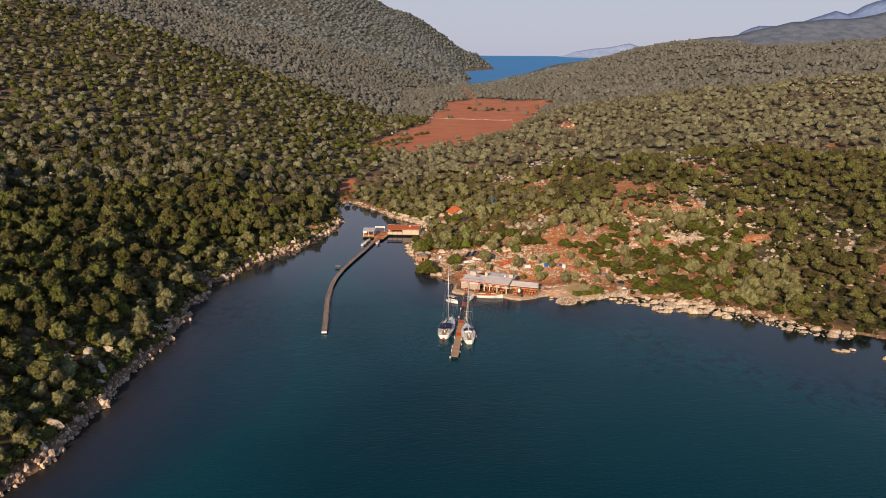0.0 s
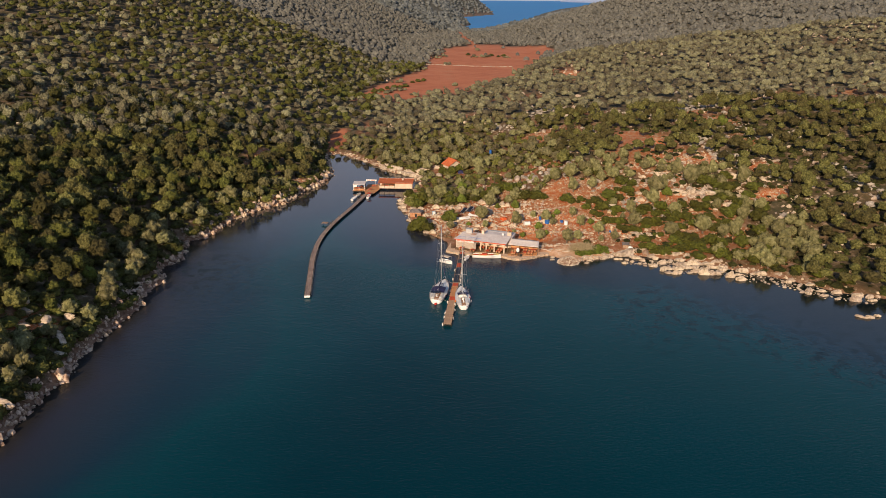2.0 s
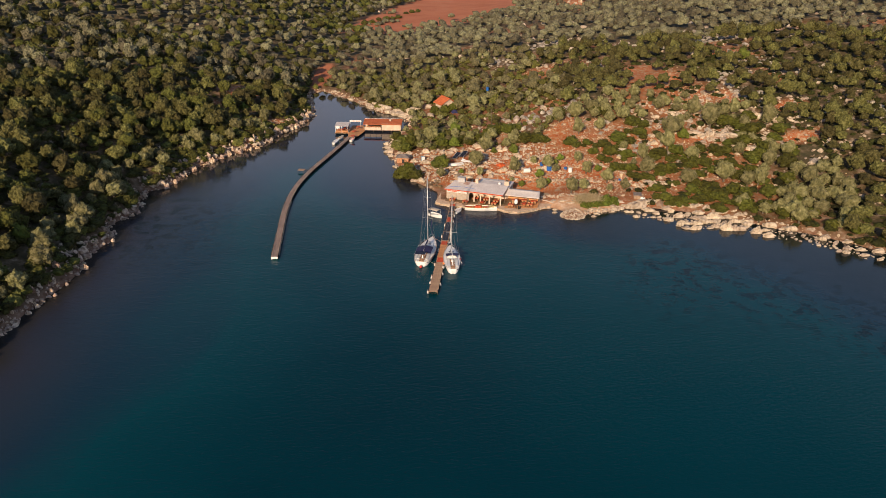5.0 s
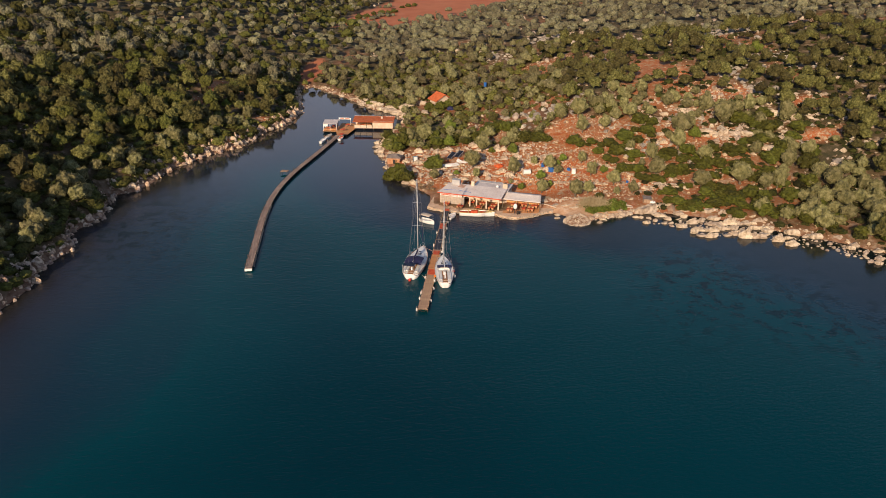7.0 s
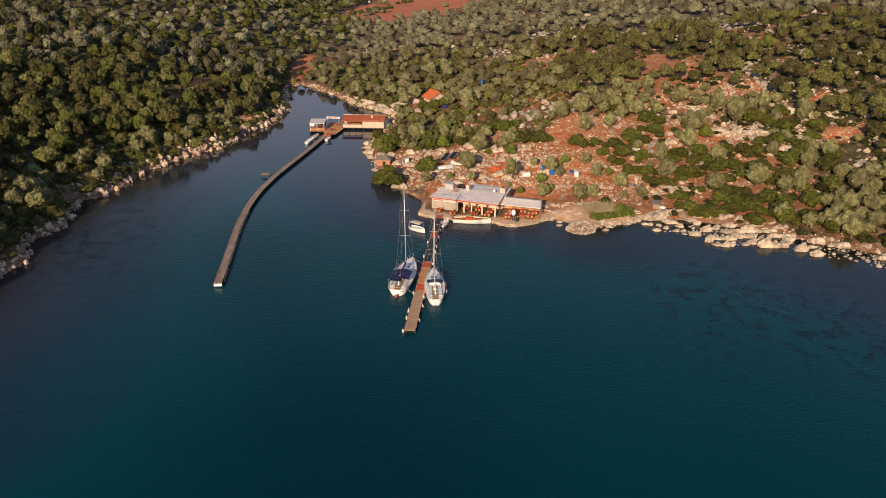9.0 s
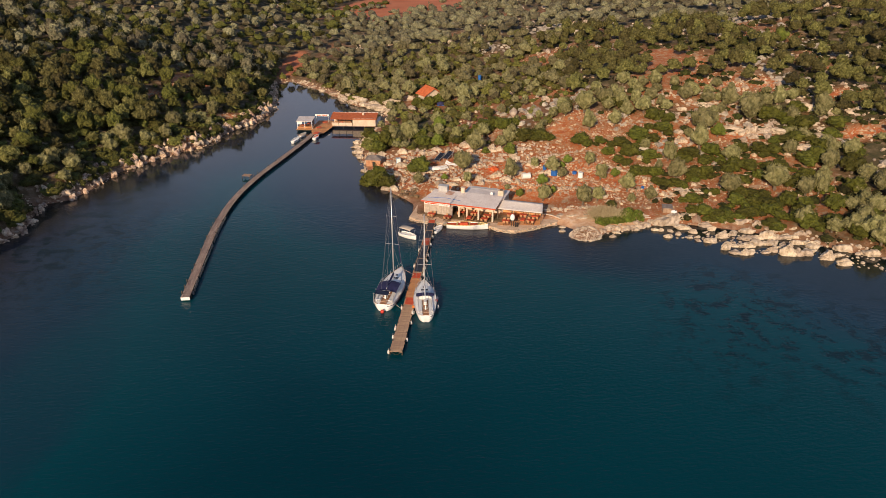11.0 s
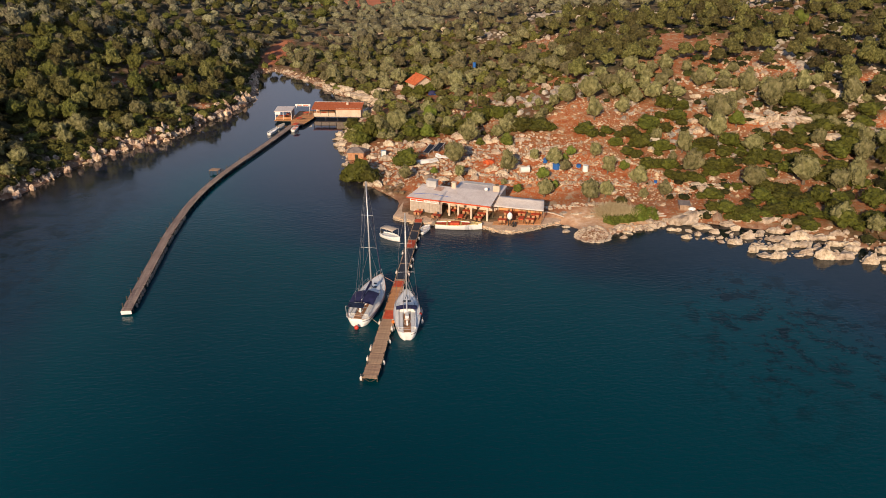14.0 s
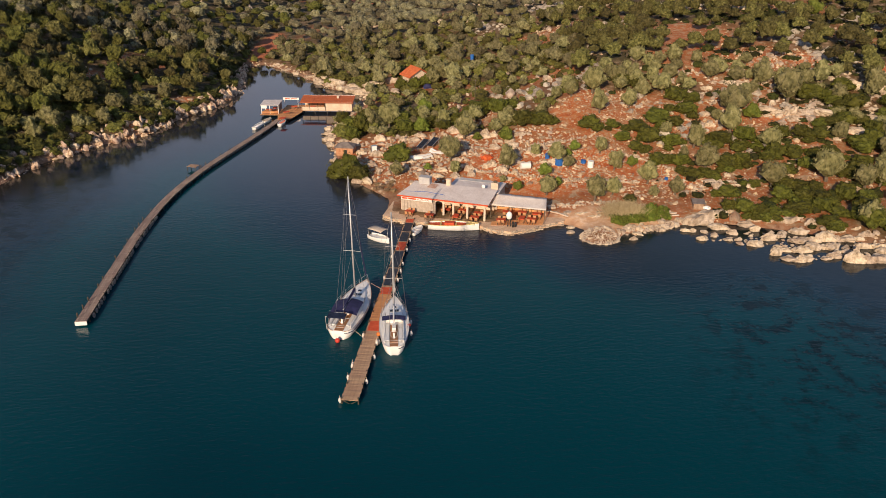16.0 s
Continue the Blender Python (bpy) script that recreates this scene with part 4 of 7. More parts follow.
for _ in range(260):
    x, y = r5.uniform(40, 104), r5.uniform(55, 102)
    if inside(np.array([x]), np.array([y]), YARD)[0] and x > 84 and y > 112 - 0.55 * x and all(math.hypot(x - a, y - b) > 3.4 for a, b, c in SLOPE_OLIVES + YARD_OLIVES):
        SLOPE_OLIVES.append((x, y, r5.uniform(1.1, 2.0)))
for x, y, s in SLOPE_OLIVES:
    plant(r5.randrange(6), x, y, s * 1.08, r5.uniform(1.25, 1.6))
for x, y, s in YARD_OLIVES:
    plant(r5.randrange(6), x, y, s * 1.08, r5.uniform(1.2, 1.5), label="rounded silvery olive tree in the stony yard")
shrubs = [tree("green_shrub", 340, M_DKSHRUB, "dense dark green mastic shrub on stony ground", 16, 340, 0.8, 0.10), tree("lime_shrub", 350, M_LIME, "bright yellow-green young tree", 10, 420, card=0.09),
          tree("green_shrub", 346, M_DKSHRUB, "dense dark green mastic shrub on stony ground", 13, 340, 0.8, 0.10)]
MASTIC = [(55.4, 83.5, 3.4), (61.8, 91.1, 2.9), (61.8, 85.9, 2.7), (41.1, 80.7, 2.3), (45.9, 80.6, 1.5), (46.8, 76.2, 2.0), (50.9, 79.3, 2.6), (51.8, 75.2, 2.6), (55.6, 74.0, 2.3),
          (48.7, 71.9, 1.8), (51.6, 66.8, 2.2), (54.6, 65.7, 2.0), (55.7, 61.2, 2.1), (58.5, 60.4, 2.1), (64.8, 74.2, 3.3), (62.4, 63.8, 2.4), (65.1, 64.9, 2.2), (69.9, 74.1, 2.7),
          (58.6, 51.6, 2.1), (70.8, 70.3, 1.7), (72.2, 65.5, 2.3), (74.8, 65.0, 2.3), (64.3, 55.7, 1.3), (80.1, 72.4, 2.2), (82.4, 71.4, 2.2), (79.0, 65.2, 2.1), (81.8, 64.7, 2.3), (68.6, 54.0, 2.3)]
MASTIC += [(71.1, 53.3, 2.4), (72.4, 49.2, 2.6), (67.0, 50.3, 2.2), (61.2, 45.3, 1.7), (63.3, 45.1, 1.8), (59.2, 46.3, 2.0), (67.1, 45.6, 2.2), (71.3, 45.9, 2.0), (89.2, 75.9, 2.8),
           (92.4, 75.8, 2.3), (92.8, 81.0, 3.3), (87.9, 67.7, 2.8), (91.0, 67.5, 2.7), (94.0, 72.4, 2.8), (87.6, 87.2, 3.0), (80.1, 57.2, 2.0), (83.1, 58.1, 2.3), (77.0, 43.3, 2.5),
           (75.5, 39.7, 2.5), (70.0, 41.5, 2.1), (76.4, 48.9, 2.1), (52.2, 99.5, 2.6), (28.6, 84.1, 2.6), (31.9, 83.3, 2.6), (20.4, 96.6, 3.1), (16.5, 93.9, 2.5), (25.0, 94.1, 2.7), (41.5, 50.0, 1.2)]
MASTIC_TOO = [(3.5, 72.0, 2.8), (-5.5, 67.4, 3.0), (-7.5, 69.3, 1.9), (-2.8, 65.7, 2.2), (-8, 96, 2.2), (-4, 92, 2.4), (-6, 88, 1.8), (-9, 100, 2.0), (2.6, 133.4, 1.9), (6.0, 132.6, 2.1),
              (9.2, 133.6, 1.8), (95, 61, 3.2), (99, 68, 3.0), (84.5, 46.5, 2.6), (81.5, 41.0, 2.2), (88, 48, 2.4), (92, 54, 2.6), (98, 76, 2.4), (86, 62, 2.2), (76, 61, 2.0), (78, 52, 1.8), (89, 41, 2.4),
              (5, 90, 2.2), (9, 93, 2.4), (13, 90, 2.0), (4, 97, 2.2), (76, 73, 2.4), (85, 76, 2.2), (72, 60, 2.0), (79, 47, 2.0), (86, 54, 2.4), (95, 88, 2.6), (100, 80, 2.6), (74, 90, 2.2), (67, 70, 1.8), (57, 47.5, 1.6), (66, 45.2, 1.7), (73, 43.6, 1.9), (80, 38.0, 1.8), (83, 35.0, 2.0), (87, 32.0, 1.9), (91, 28.8, 1.9), (95, 24.8, 2.0), (100, 21, 2.0), (96, 30, 2.2), (90, 36, 2.2)]
for x, y, s in MASTIC:                       # smaller cushions crowd the large ones
    for q in range(2):
        an = r5.uniform(0, 6.28)
        MASTIC_TOO.append((x + 1.05 * s * math.cos(an), y + 0.8 * s * math.sin(an), s * r5.uniform(0.4, 0.75)))
for x, y, s in MASTIC + MASTIC_TOO:
    plant(r5.choice((0, 2)), x, y, s * (0.98 if x > 45 else 1.08), r5.uniform(0.65, 1.05) * (1.2 if x < 10 else 1.0), shrubs, sink=0.24 * s)
for x, y, s in [(24.4, 76.9, 1.7), (19.2, 79.8, 1.0), (37.0, 72.0, 1.2), (35.3, 70.1, 0.9), (30.0, 62.4, 1.4), (31.3, 58.5, 1.0), (24.5, 58.1, 1.0), (73.9, 81.9, 1.9), (46.1, 65.3, 1.2), (8.0, 89.6, 1.9), (9.2, 66.9, 0.8),
                (-62, 124, 1.6), (-78, 118, 1.9), (-80, 12, 2.0), (112, 138, 2.6), (9, 104, 2.0)]:
    plant(1, x, y, s * 1.1, 1.05, shrubs)
for o in kinds + shrubs:
    for c in list(o.children):
        bpy.data.objects.remove(c)
    bpy.data.objects.remove(o)


# ---- rocks ----
def rock_shape(seed, flat=0.6, level=3):
    r = np.random.RandomState(seed)
    v, f = ico(level)
    d = np.zeros(len(v))
    for _ in range(11):                      # cut faces, as broken limestone has
        n = r.normal(size=3)
        n /= np.linalg.norm(n)
        d = np.maximum(d, np.maximum(1 - r.uniform(0.5, 0.85) / np.maximum(v @ n, 1e-3), 0))
    w = v * (1 - d)[:, None] * (1 + 0.12 * np.sin(v @ r.uniform(-6, 6, (3, 1)) + r.rand() * 6) + 0.10 * np.sin(v @ r.uniform(-13, 13, (3, 1)) + r.rand() * 6) + 0.07 * (r.rand(len(v), 1) - 0.5))
    w *= np.array([1.0, r.uniform(0.6, 0.85), flat])
    return w, f


ROCKS = [quads_mesh("rock", *rock_shape(500 + k, 0.50 + 0.05 * k), M_ROCK, False) for k in range(8)]
SMALL_ROCKS = [quads_mesh("rock", *rock_shape(540 + k, 0.55 + 0.04 * k, 2), M_ROCK, False) for k in range(8)]
r6 = random.Random(21)


def put_rock(x, y, s, z=None, label="pale weathered limestone boulder at the water's edge", group="shore boulders"):
    zz = max(ground_z(x, y), -0.25) if z is None else z
    ob = tagged(new("boulder", r6.choice(ROCKS)), label, "rock", group)
    ob.matrix_world = Matrix.LocRotScale((x, y, zz + 0.26 * s), Euler((r6.uniform(-.15, .15), r6.uniform(-.15, .15), r6.uniform(-0.5, 0.5) - 0.45)), (s * r6.uniform(0.9, 1.7), s * r6.uniform(0.75, 1.1), s * r6.uniform(0.75, 1.2)))
    return ob


def put_block(x, y, w, h, z=0.0, label="pale weathered limestone block at the water's edge", group="shore boulders"):
    """A block of half-width w that rises h above the place where it stands."""
    ob = tagged(new("boulder", r6.choice(ROCKS if w > 0.8 else SMALL_ROCKS)), label, "rock", group)
    ob.matrix_world = Matrix.LocRotScale((x, y + 0.35 * w, z + 0.22 * h), Euler((r6.uniform(-.12, .12), r6.uniform(-.12, .12), r6.uniform(-0.35, 0.35) - 0.1)), (w * 1.2, w * r6.uniform(0.85, 1.15), h * 1.7))
    return ob


# the white rocks off the eastern shore: x, y, half-width, height over the water
OFFSHORE = [(30.6, 41.5, 0.7, 0.4), (39.5, 38.5, 0.7, 0.5), (48.3, 41.5, 0.9, 0.7), (49.8, 38.3, 0.8, 0.5), (51.9, 39.3, 0.5, 0.4), (55.2, 40.2, 0.9, 0.8), (58.6, 43.2, 1.4, 0.8),
            (59.0, 41.4, 0.8, 0.7), (56.9, 36.1, 1.2, 0.8), (59.8, 38.0, 1.3, 1.1), (62.5, 40.1, 0.8, 0.6), (59.8, 35.2, 0.7, 0.4), (61.6, 33.8, 1.8, 0.7), (60.6, 30.8, 2.2, 0.7),
            (64.8, 36.9, 2.3, 0.8), (65.5, 40.0, 1.4, 0.8), (66.3, 34.8, 2.1, 0.9), (64.7, 31.1, 0.9, 0.5), (68.4, 32.6, 1.9, 0.9), (66.3, 31.8, 1.3, 0.6), (69.8, 30.0, 2.4, 1.0)]
LEDGES = [(72.5, 31.2, 1.4, 0.7), (69.4, 37.6, 2.2, 0.9), (72.8, 34.7, 1.6, 0.9), (72.2, 39.6, 2.2, 1.0), (72.7, 37.5, 2.1, 0.8), (65.2, 43.1, 1.9, 1.2), (67.7, 41.9, 1.5, 0.9),
          (53.8, 42.2, 1.4, 0.5), (51.0, 44.1, 2.3, 1.3), (52.6, 45.2, 1.8, 1.9), (49.2, 44.4, 1.5, 1.0), (54.8, 46.1, 1.9, 2.2), (56.6, 46.4, 1.3, 1.6), (58.1, 47.4, 1.2, 1.8), (60.4, 44.3, 1.9, 1.3),
          (62.2, 43.8, 1.2, 1.0), (43.0, 42.5, 1.5, 0.5), (39.2, 41.3, 1.6, 0.5), (36.7, 39.9, 1.2, 0.5), (53.6, 38.0, 0.7, 0.4), (46.1, 44.0, 1.3, 0.6)]
for x, y, w, h in OFFSHORE + LEDGES + [(40.6, 40.4, 0.9, 0.55), (37.4, 40.6, 1.1, 0.5), (36.6, 41.6, 1.2, 0.5), (38.6, 42.2, 0.9, 0.4), (30.9, 43.3, 0.7, 0.45), (49.4, 41.3, 0.6, 0.5)]:
    if w < 1.5 or h > 1.1:
        put_block(x, y, w, min(h, 0.85 * w), -0.05)
        continue
    for q in range(3):                       # a broken ledge: three blocks side by side
        put_block(x + (q - 1) * 0.62 * w + r6.uniform(-.2, .2), y + r6.uniform(-.35, .35), w * r6.uniform(0.42, 0.62), h * r6.uniform(0.7, 1.15), -0.05)
# blocks crowding the shallows between them, and on along the coast
BELT = [(50, 40.0, 1.4), (56, 38.6, 3.0), (62, 36.2, 5.0), (68, 36.0, 5.6), (73, 34.6, 5.4), (78, 29.5, 4.2), (83, 27.4, 3.4), (88, 23.5, 4.0), (93, 17.5, 3.0), (104, 12.5, 2.2)]
small = []
spots = [(x, y, w) for x, y, w, h in OFFSHORE + LEDGES]
for (ax, ay, aw), (bx, by, bw) in zip(BELT[:-1], BELT[1:]):
    for _ in range(int(11 * (aw + bw))):
        t, q = r6.random(), r6.uniform(-1, 1)
        w = 0.25 + 1.25 * r6.random() ** 1.9 * min(1, 0.35 + aw / 5)
        x, y = ax + (bx - ax) * t + 0.35 * q * aw, ay + (by - ay) * t + q * (aw + (bw - aw) * t)
        if all(math.hypot(x - u, (y - v) * 1.4) > 0.98 * (w + s) for u, v, s in spots):
            spots.append((x, y, w))
            if w > 0.8:
                put_block(x, y, w, 0.35 + 0.7 * w * r6.random(), -0.05)
            else:
                small.append((x, y, w))
for x, y, s in [(94, 3.8, 0.9), (96, 3.4, 0.8), (103, -1, 0.8), (98, 4.2, 0.7)]:
    put_rock(x, y, s, 0.0)
# pale boulders lying close together over the yard
for _ in range(2600):
    x, y, w = r6.uniform(-9, 34), r6.uniform(58, 90), 0.30 + 0.95 * r6.random() ** 2.0
    open_spot = inside(np.array([x]), np.array([y]), YARD)[0] and clear_of_things(np.array([x]), np.array([y]))[0]
    dens = math.exp(-((y - 76 - 0.15 * (x - 12)) / 10) ** 2) * (1.0 if x < 26 else 0.5)
    if open_spot and r6.random() < dens and not (17.5 < x < 22.5 and 67 < y < 71) and all(math.hypot(x - u, y - v) > 0.85 * (w + s) for u, v, s in spots[-260:]):
        spots.append((x, y, w))
        if w < 0.8:
            small.append((x, y, w))
            continue
        put_block(x, y, w, w * r6.uniform(0.5, 0.9), ground_z(x, y) - 0.05, "pale limestone boulder lying on the stony yard", "yard boulders")
for x, y, s in [(92.4, 86.3, 3.0), (81.8, 82.0, 1.6), (84.3, 81.0, 1.7), (87.5, 80.4, 1.9), (87.9, 75.5, 1.3), (90.5, 72.8, 1.8), (95.9, 76.8, 1.5), (81.9, 79.2, 1.2), (69.5, 95.6, 1.0), (69.4, 90.7, 0.8),
                (65.9, 85.1, 0.9), (65.5, 80.8, 0.9), (58.1, 55.3, 1.2), (57.5, 57.6, 1.0), (77.4, 84.4, 1.5), (96.5, 81.9, 1.0), (90.2, 94.7, 1.5), (101.5, 85.5, 1.4), (78.2, 92.7, 1.4), (76.8, 95.5, 1.4), (74.9, 97.2, 1.3)]:
    put_rock(x, y, s, label="large grey limestone outcrop among olive trees", group="hillside outcrops")
    for _ in range(5):
        put_rock(x + r6.uniform(-5, 5), y + r6.uniform(-3.5, 3.5), s * r6.uniform(0.25, 0.6), label="broken limestone block among olive trees", group="hillside outcrops")
for k in range(64):                          # a ring of stones round the low point, filled with rubble
    an, q = k / 64 * 6.283 + r6.gauss(0, 0.03), r6.uniform(0.9, 1.04)
    small.append((34.6 + 2.75 * q * math.cos(an), 39.3 + 2.2 * q * math.sin(an), r6.uniform(0.22, 0.48)))
for _ in range(330):
    an, q = r6.uniform(0, 6.283), math.sqrt(r6.random())
    small.append((34.6 + 2.5 * q * math.cos(an), 39.5 + 2.0 * q * math.sin(an), r6.uniform(0.08, 0.2)))
for (ax, ay), (bx, by), wide, top in (((27.6, 50.6), (33, 49.8), 0.35, 0.55), ((33, 49.8), (39.5, 49.9), 0.35, 0.5), ((38.2, 41.2), (43, 42.4), 0.5, 0.65), ((43, 42.4), (48.4, 44.0), 0.6, 0.75)):
    for _ in range(int(math.hypot(bx - ax, by - ay) * 9)):     # low banks of stones along the sandy strip and the shore
        t = r6.random()
        small.append((ax + (bx - ax) * t + r6.gauss(0, 0.2), ay + (by - ay) * t + r6.gauss(0, wide), 0.12 + (top - 0.12) * r6.random() ** 1.5))
for x, y, w in [(33.4, 46.6, 1.0), (35.2, 45.4, 1.1), (31.2, 47.6, 0.8), (36.4, 46.8, 0.9)]:
    put_block(x, y, w, r6.uniform(0.25, 0.4), max(ground_z(x, y), 0) - 0.14, "flat pale orange-stained limestone ledge on the shore", "shore ledges")
for (ax, ay), (bx, by) in zip(RIGHT_COAST[:8], RIGHT_COAST[1:9]):   # rubble along the creek's sunny bank
    for _ in range(int(math.hypot(bx - ax, by - ay) * 1.6)):
        t = r6.random()
        small.append((ax + (bx - ax) * t + r6.uniform(-0.8, 1.6), ay + (by - ay) * t + r6.uniform(-0.8, 1.0), 0.22 + 0.6 * r6.random() ** 1.7))
sm = np.array(small)
crowns("broken_stones", sm[:, 0], sm[:, 1], sm[:, 2] * 1.15, [rock_shape(560 + k, 0.7, 2) for k in range(8)], M_ROCKS, "broken pale limestone lying between the boulders", "stones", sink=-0.12, seed=31,
       smooth=False, under=-0.1)


def on_outcrop(x, y, r):
    return (r.rand(len(x)) < 0.62 * outcrop_mask(x, y)) & in_view(x, y) & clear_of_things(x, y)


ox, oy = scatter(np.arange(25, 190, 2.1), np.arange(60, 240, 2.1), on_outcrop, 2.0, 71)
M_CRAG = material("grey_limestone", [(0.3, (0.19, 0.16, 0.13)), (0.5, (0.37, 0.32, 0.27)), (0.7, (0.54, 0.48, 0.42))], scale=1.2, rough=0.95, random_tint=0.25, island=True, coords="World")
crowns("outcrops", ox, oy, np.minimum(np.random.RandomState(8).gamma(2.2, 0.34, len(ox)) + 0.3, 1.7), [rock_shape(640 + k, 0.6, 2) for k in range(8)], M_CRAG, "grey limestone breaking through between olive trees", "rocks", sink=-0.12, seed=44,
       smooth=False)
# grey rock lying open between the trees of the eastern slope
sr = np.random.RandomState(77)
CRAGS = [(92, 86, 5), (85, 81, 5), (90, 73.5, 4), (69, 93, 4), (66, 83, 3.5), (77, 94, 5), (97, 80, 4), (80, 88, 5), (74, 100, 5), (86, 96, 5), (100, 92, 5), (58, 56.5, 3), (82, 106, 6), (94, 102, 6), (66, 104, 5), (104, 84, 5), (112, 70, 5), (104, 62, 4), (118, 84, 6), (110, 98, 5), (122, 60, 6), (98, 46, 4), (112, 40, 5), (126, 46, 5)]
cx_ = np.concatenate([sr.normal(a, r, 26) for a, b, r in CRAGS])
cy_ = np.concatenate([sr.normal(b, r * 0.6, 26) for a, b, r in CRAGS])
crowns("slope_rocks", cx_, cy_, 0.22 + sr.gamma(1.8, 0.24, len(cx_)).clip(0, 1.3), [rock_shape(660 + k, 0.65, 2) for k in range(8)], M_ROCKS, "pale broken limestone lying between the olives", "rocks", sink=-0.15, seed=45)


def hill_rock(x, y, r):
    clump = np.clip((fbm(x + 130, y - 210, 26, 3) - 0.50) * 7, 0, 1)
    return in_view(x, y) & (bay_distance(x, y) > 8) & clear_of_things(x, y) & ~inside(x, y, YARD) & (field_mask(x, y) < 0.2) & (r.rand(len(x)) < clump * np.where(side_of(x, y) > 0, 0.34, 0.10))


hx, hy = scatter(np.arange(-160, 330, 4.2), np.arange(60, 480, 4.2), hill_rock, 4.0, 78)
crowns("hill_rocks", hx, hy, (0.4 + sr.gamma(2.0, 0.34, len(hx)).clip(0, 1.9)) * np.where(hy < 170, 0.75, 1.0), [rock_shape(680 + k, 0.8, 2) for k in range(6)], M_ROCKS, "weathered grey limestone showing between the trees", "rocks", sink=-0.45, seed=46)
# boulders along the western shore
M_SHORE = material("pinkish_limestone", [(0.32, (0.17, 0.10, 0.065)), (0.46, (0.50, 0.345, 0.25)), (0.60, (0.74, 0.58, 0.46))], scale=1.1,
                   rough=0.9, bump=0.12, bump_scale=4, random_tint=0.3, island=True, coords="World")
lx, ly, l_size = [], [], []
for (ax, ay), (bx, by) in zip(LEFT_COAST[2:-1], LEFT_COAST[3:]):
    long = math.hypot(bx - ax, by - ay)
    nx, ny = -(by - ay) / long, (bx - ax) / long
    for j in range(int(long * 4.0)):
        t = r6.random()
        x, y = ax + (bx - ax) * t, ay + (by - ay) * t
        heap = float(np.clip((fbm(np.array([x]), np.array([y]), 8, 2)[0] - 0.34) * 4.5, 0.25, 1.0))     # where rocks lie heaped
        o = r6.uniform(-1.0, 0.6 + 3.6 * heap)
        lx.append(x + nx * o)
        ly.append(y + ny * o)
        l_size.append((0.22 + (0.35 + 0.75 * heap) * r6.random() ** 1.8) * (0.7 if o > 2.6 else 1.0))
lx, ly, l_size = np.array(lx), np.array(ly), np.array(l_size)
crowns("shore_boulders", lx, ly, l_size, [rock_shape(600 + k, 0.85, 2) for k in range(10)], M_SHORE, "grey-pink limestone boulders along the wooded shore", "rocks", sink=-0.25, squash=(0.9, 1.7),
       seed=12, smooth=False, under=-0.1)
for x, y, s in [(-52.6, 99.6, 1.1), (-51.6, 102, 1.0), (-53.6, 98.2, 1.0), (-55, 99.5, 0.9), (-51, 104.5, 0.9), (-54, 102.4, 0.8), (-58.4, 95.8, 1.1), (-56.4, 98.5, 1.2), (-54.4, 101.5, 1.1), (-52.8, 104, 1.2), (-80, -9, 2.2), (-82.5, -13, 1.8), (-77, -5, 1.6), (-84, -8, 1.5), (-75.5, -13, 1.9), (-73.8, -17, 1.4), (-77.5, -11, 1.3), (-86, -4, 1.6), (-80, -3, 1.2),
                (-74.8, -36, 1.7), (-75.6, -40, 1.4), (-73.6, -32, 1.3), (-71.2, 43.5, 1.0), (-69.5, 61, 1.1), (-66.8, 71, 1.0), (-62.5, 86, 1.1), (-60.4, 90, 1.0), (-57.6, 93, 1.1), (-47.6, 116, 1.3), (-43.4, 134, 1.3)]:
    put_rock(x, y, s, label="grey-pink limestone boulder along the wooded shore")
for x, y, s in [(-12.6, 101, 1.3), (-12, 97, 1.2), (-11.5, 92, 1.4), (-10.8, 88, 1.1), (-9, 78, 1.0), (-3.4, 65.2, 1.0), (-1.6, 64, 1.2), (-9, 137, 1.8), (-11, 139.5, 1.8), (-14, 142, 1.6),
                (-6, 134, 1.6), (-12.1, 140.4, 2.0), (-8.8, 138, 2.3), (-5.8, 139.5, 2.2), (-16.8, 148.6, 1.8), (-19.8, 153.4, 1.7), (-14.9, 145.4, 1.9), (-6.8, 137, 1.8), (-10.5, 141, 1.5), (-4.2, 141.5, 1.6), (-2.8, 144.6, 2.2), (-0.6, 143, 1.6), (-17, 145.5, 1.5), (-21, 151, 1.3), (-25, 158, 1.2), (-30, 165, 1.1), (-5, 130, 1.4)]:
    put_rock(x, y, s, label="sunlit limestone boulder on the creek's bank")

# loose stones in the yard and along all banks
s_stone = [rock_shape(700 + k, 0.45 + 0.06 * (k % 4), 1) for k in range(8)]
M_CHIPS = material("soil_stained_limestone", [(0.3, (0.30, 0.17, 0.10)), (0.5, (0.46, 0.33, 0.23)), (0.7, (0.62, 0.51, 0.40))], scale=0.8, rough=0.95,
                   random_tint=0.35, island=True, coords="World")


def stony(x, y, r):
    sd = bay_distance(x, y)
    b = bare_mask(x, y)
    bank = np.clip(1.2 - np.abs(sd - 0.5) / 2.0, 0, 1)
    rubble = np.clip((fbm(x, y, 9, 2) - 0.34) * 3.5, 0, 1) * b * (y > 52)
    hill = 0.10 * np.clip((fbm(x + 77, y, 21, 2) - 0.42) * 5, 0, 1) * (side_of(x, y) > 0)
    return in_view(x, y) & (sd > -0.8) & clear_of_things(x, y) & (y > -60) & (y < 240) & (r.rand(len(x)) < np.maximum(np.maximum(bank * 0.9, rubble * 0.9), hill))


px_, py_ = scatter(np.arange(-110, 160, 0.95), np.arange(-60, 190, 0.95), stony, 0.95, 33)
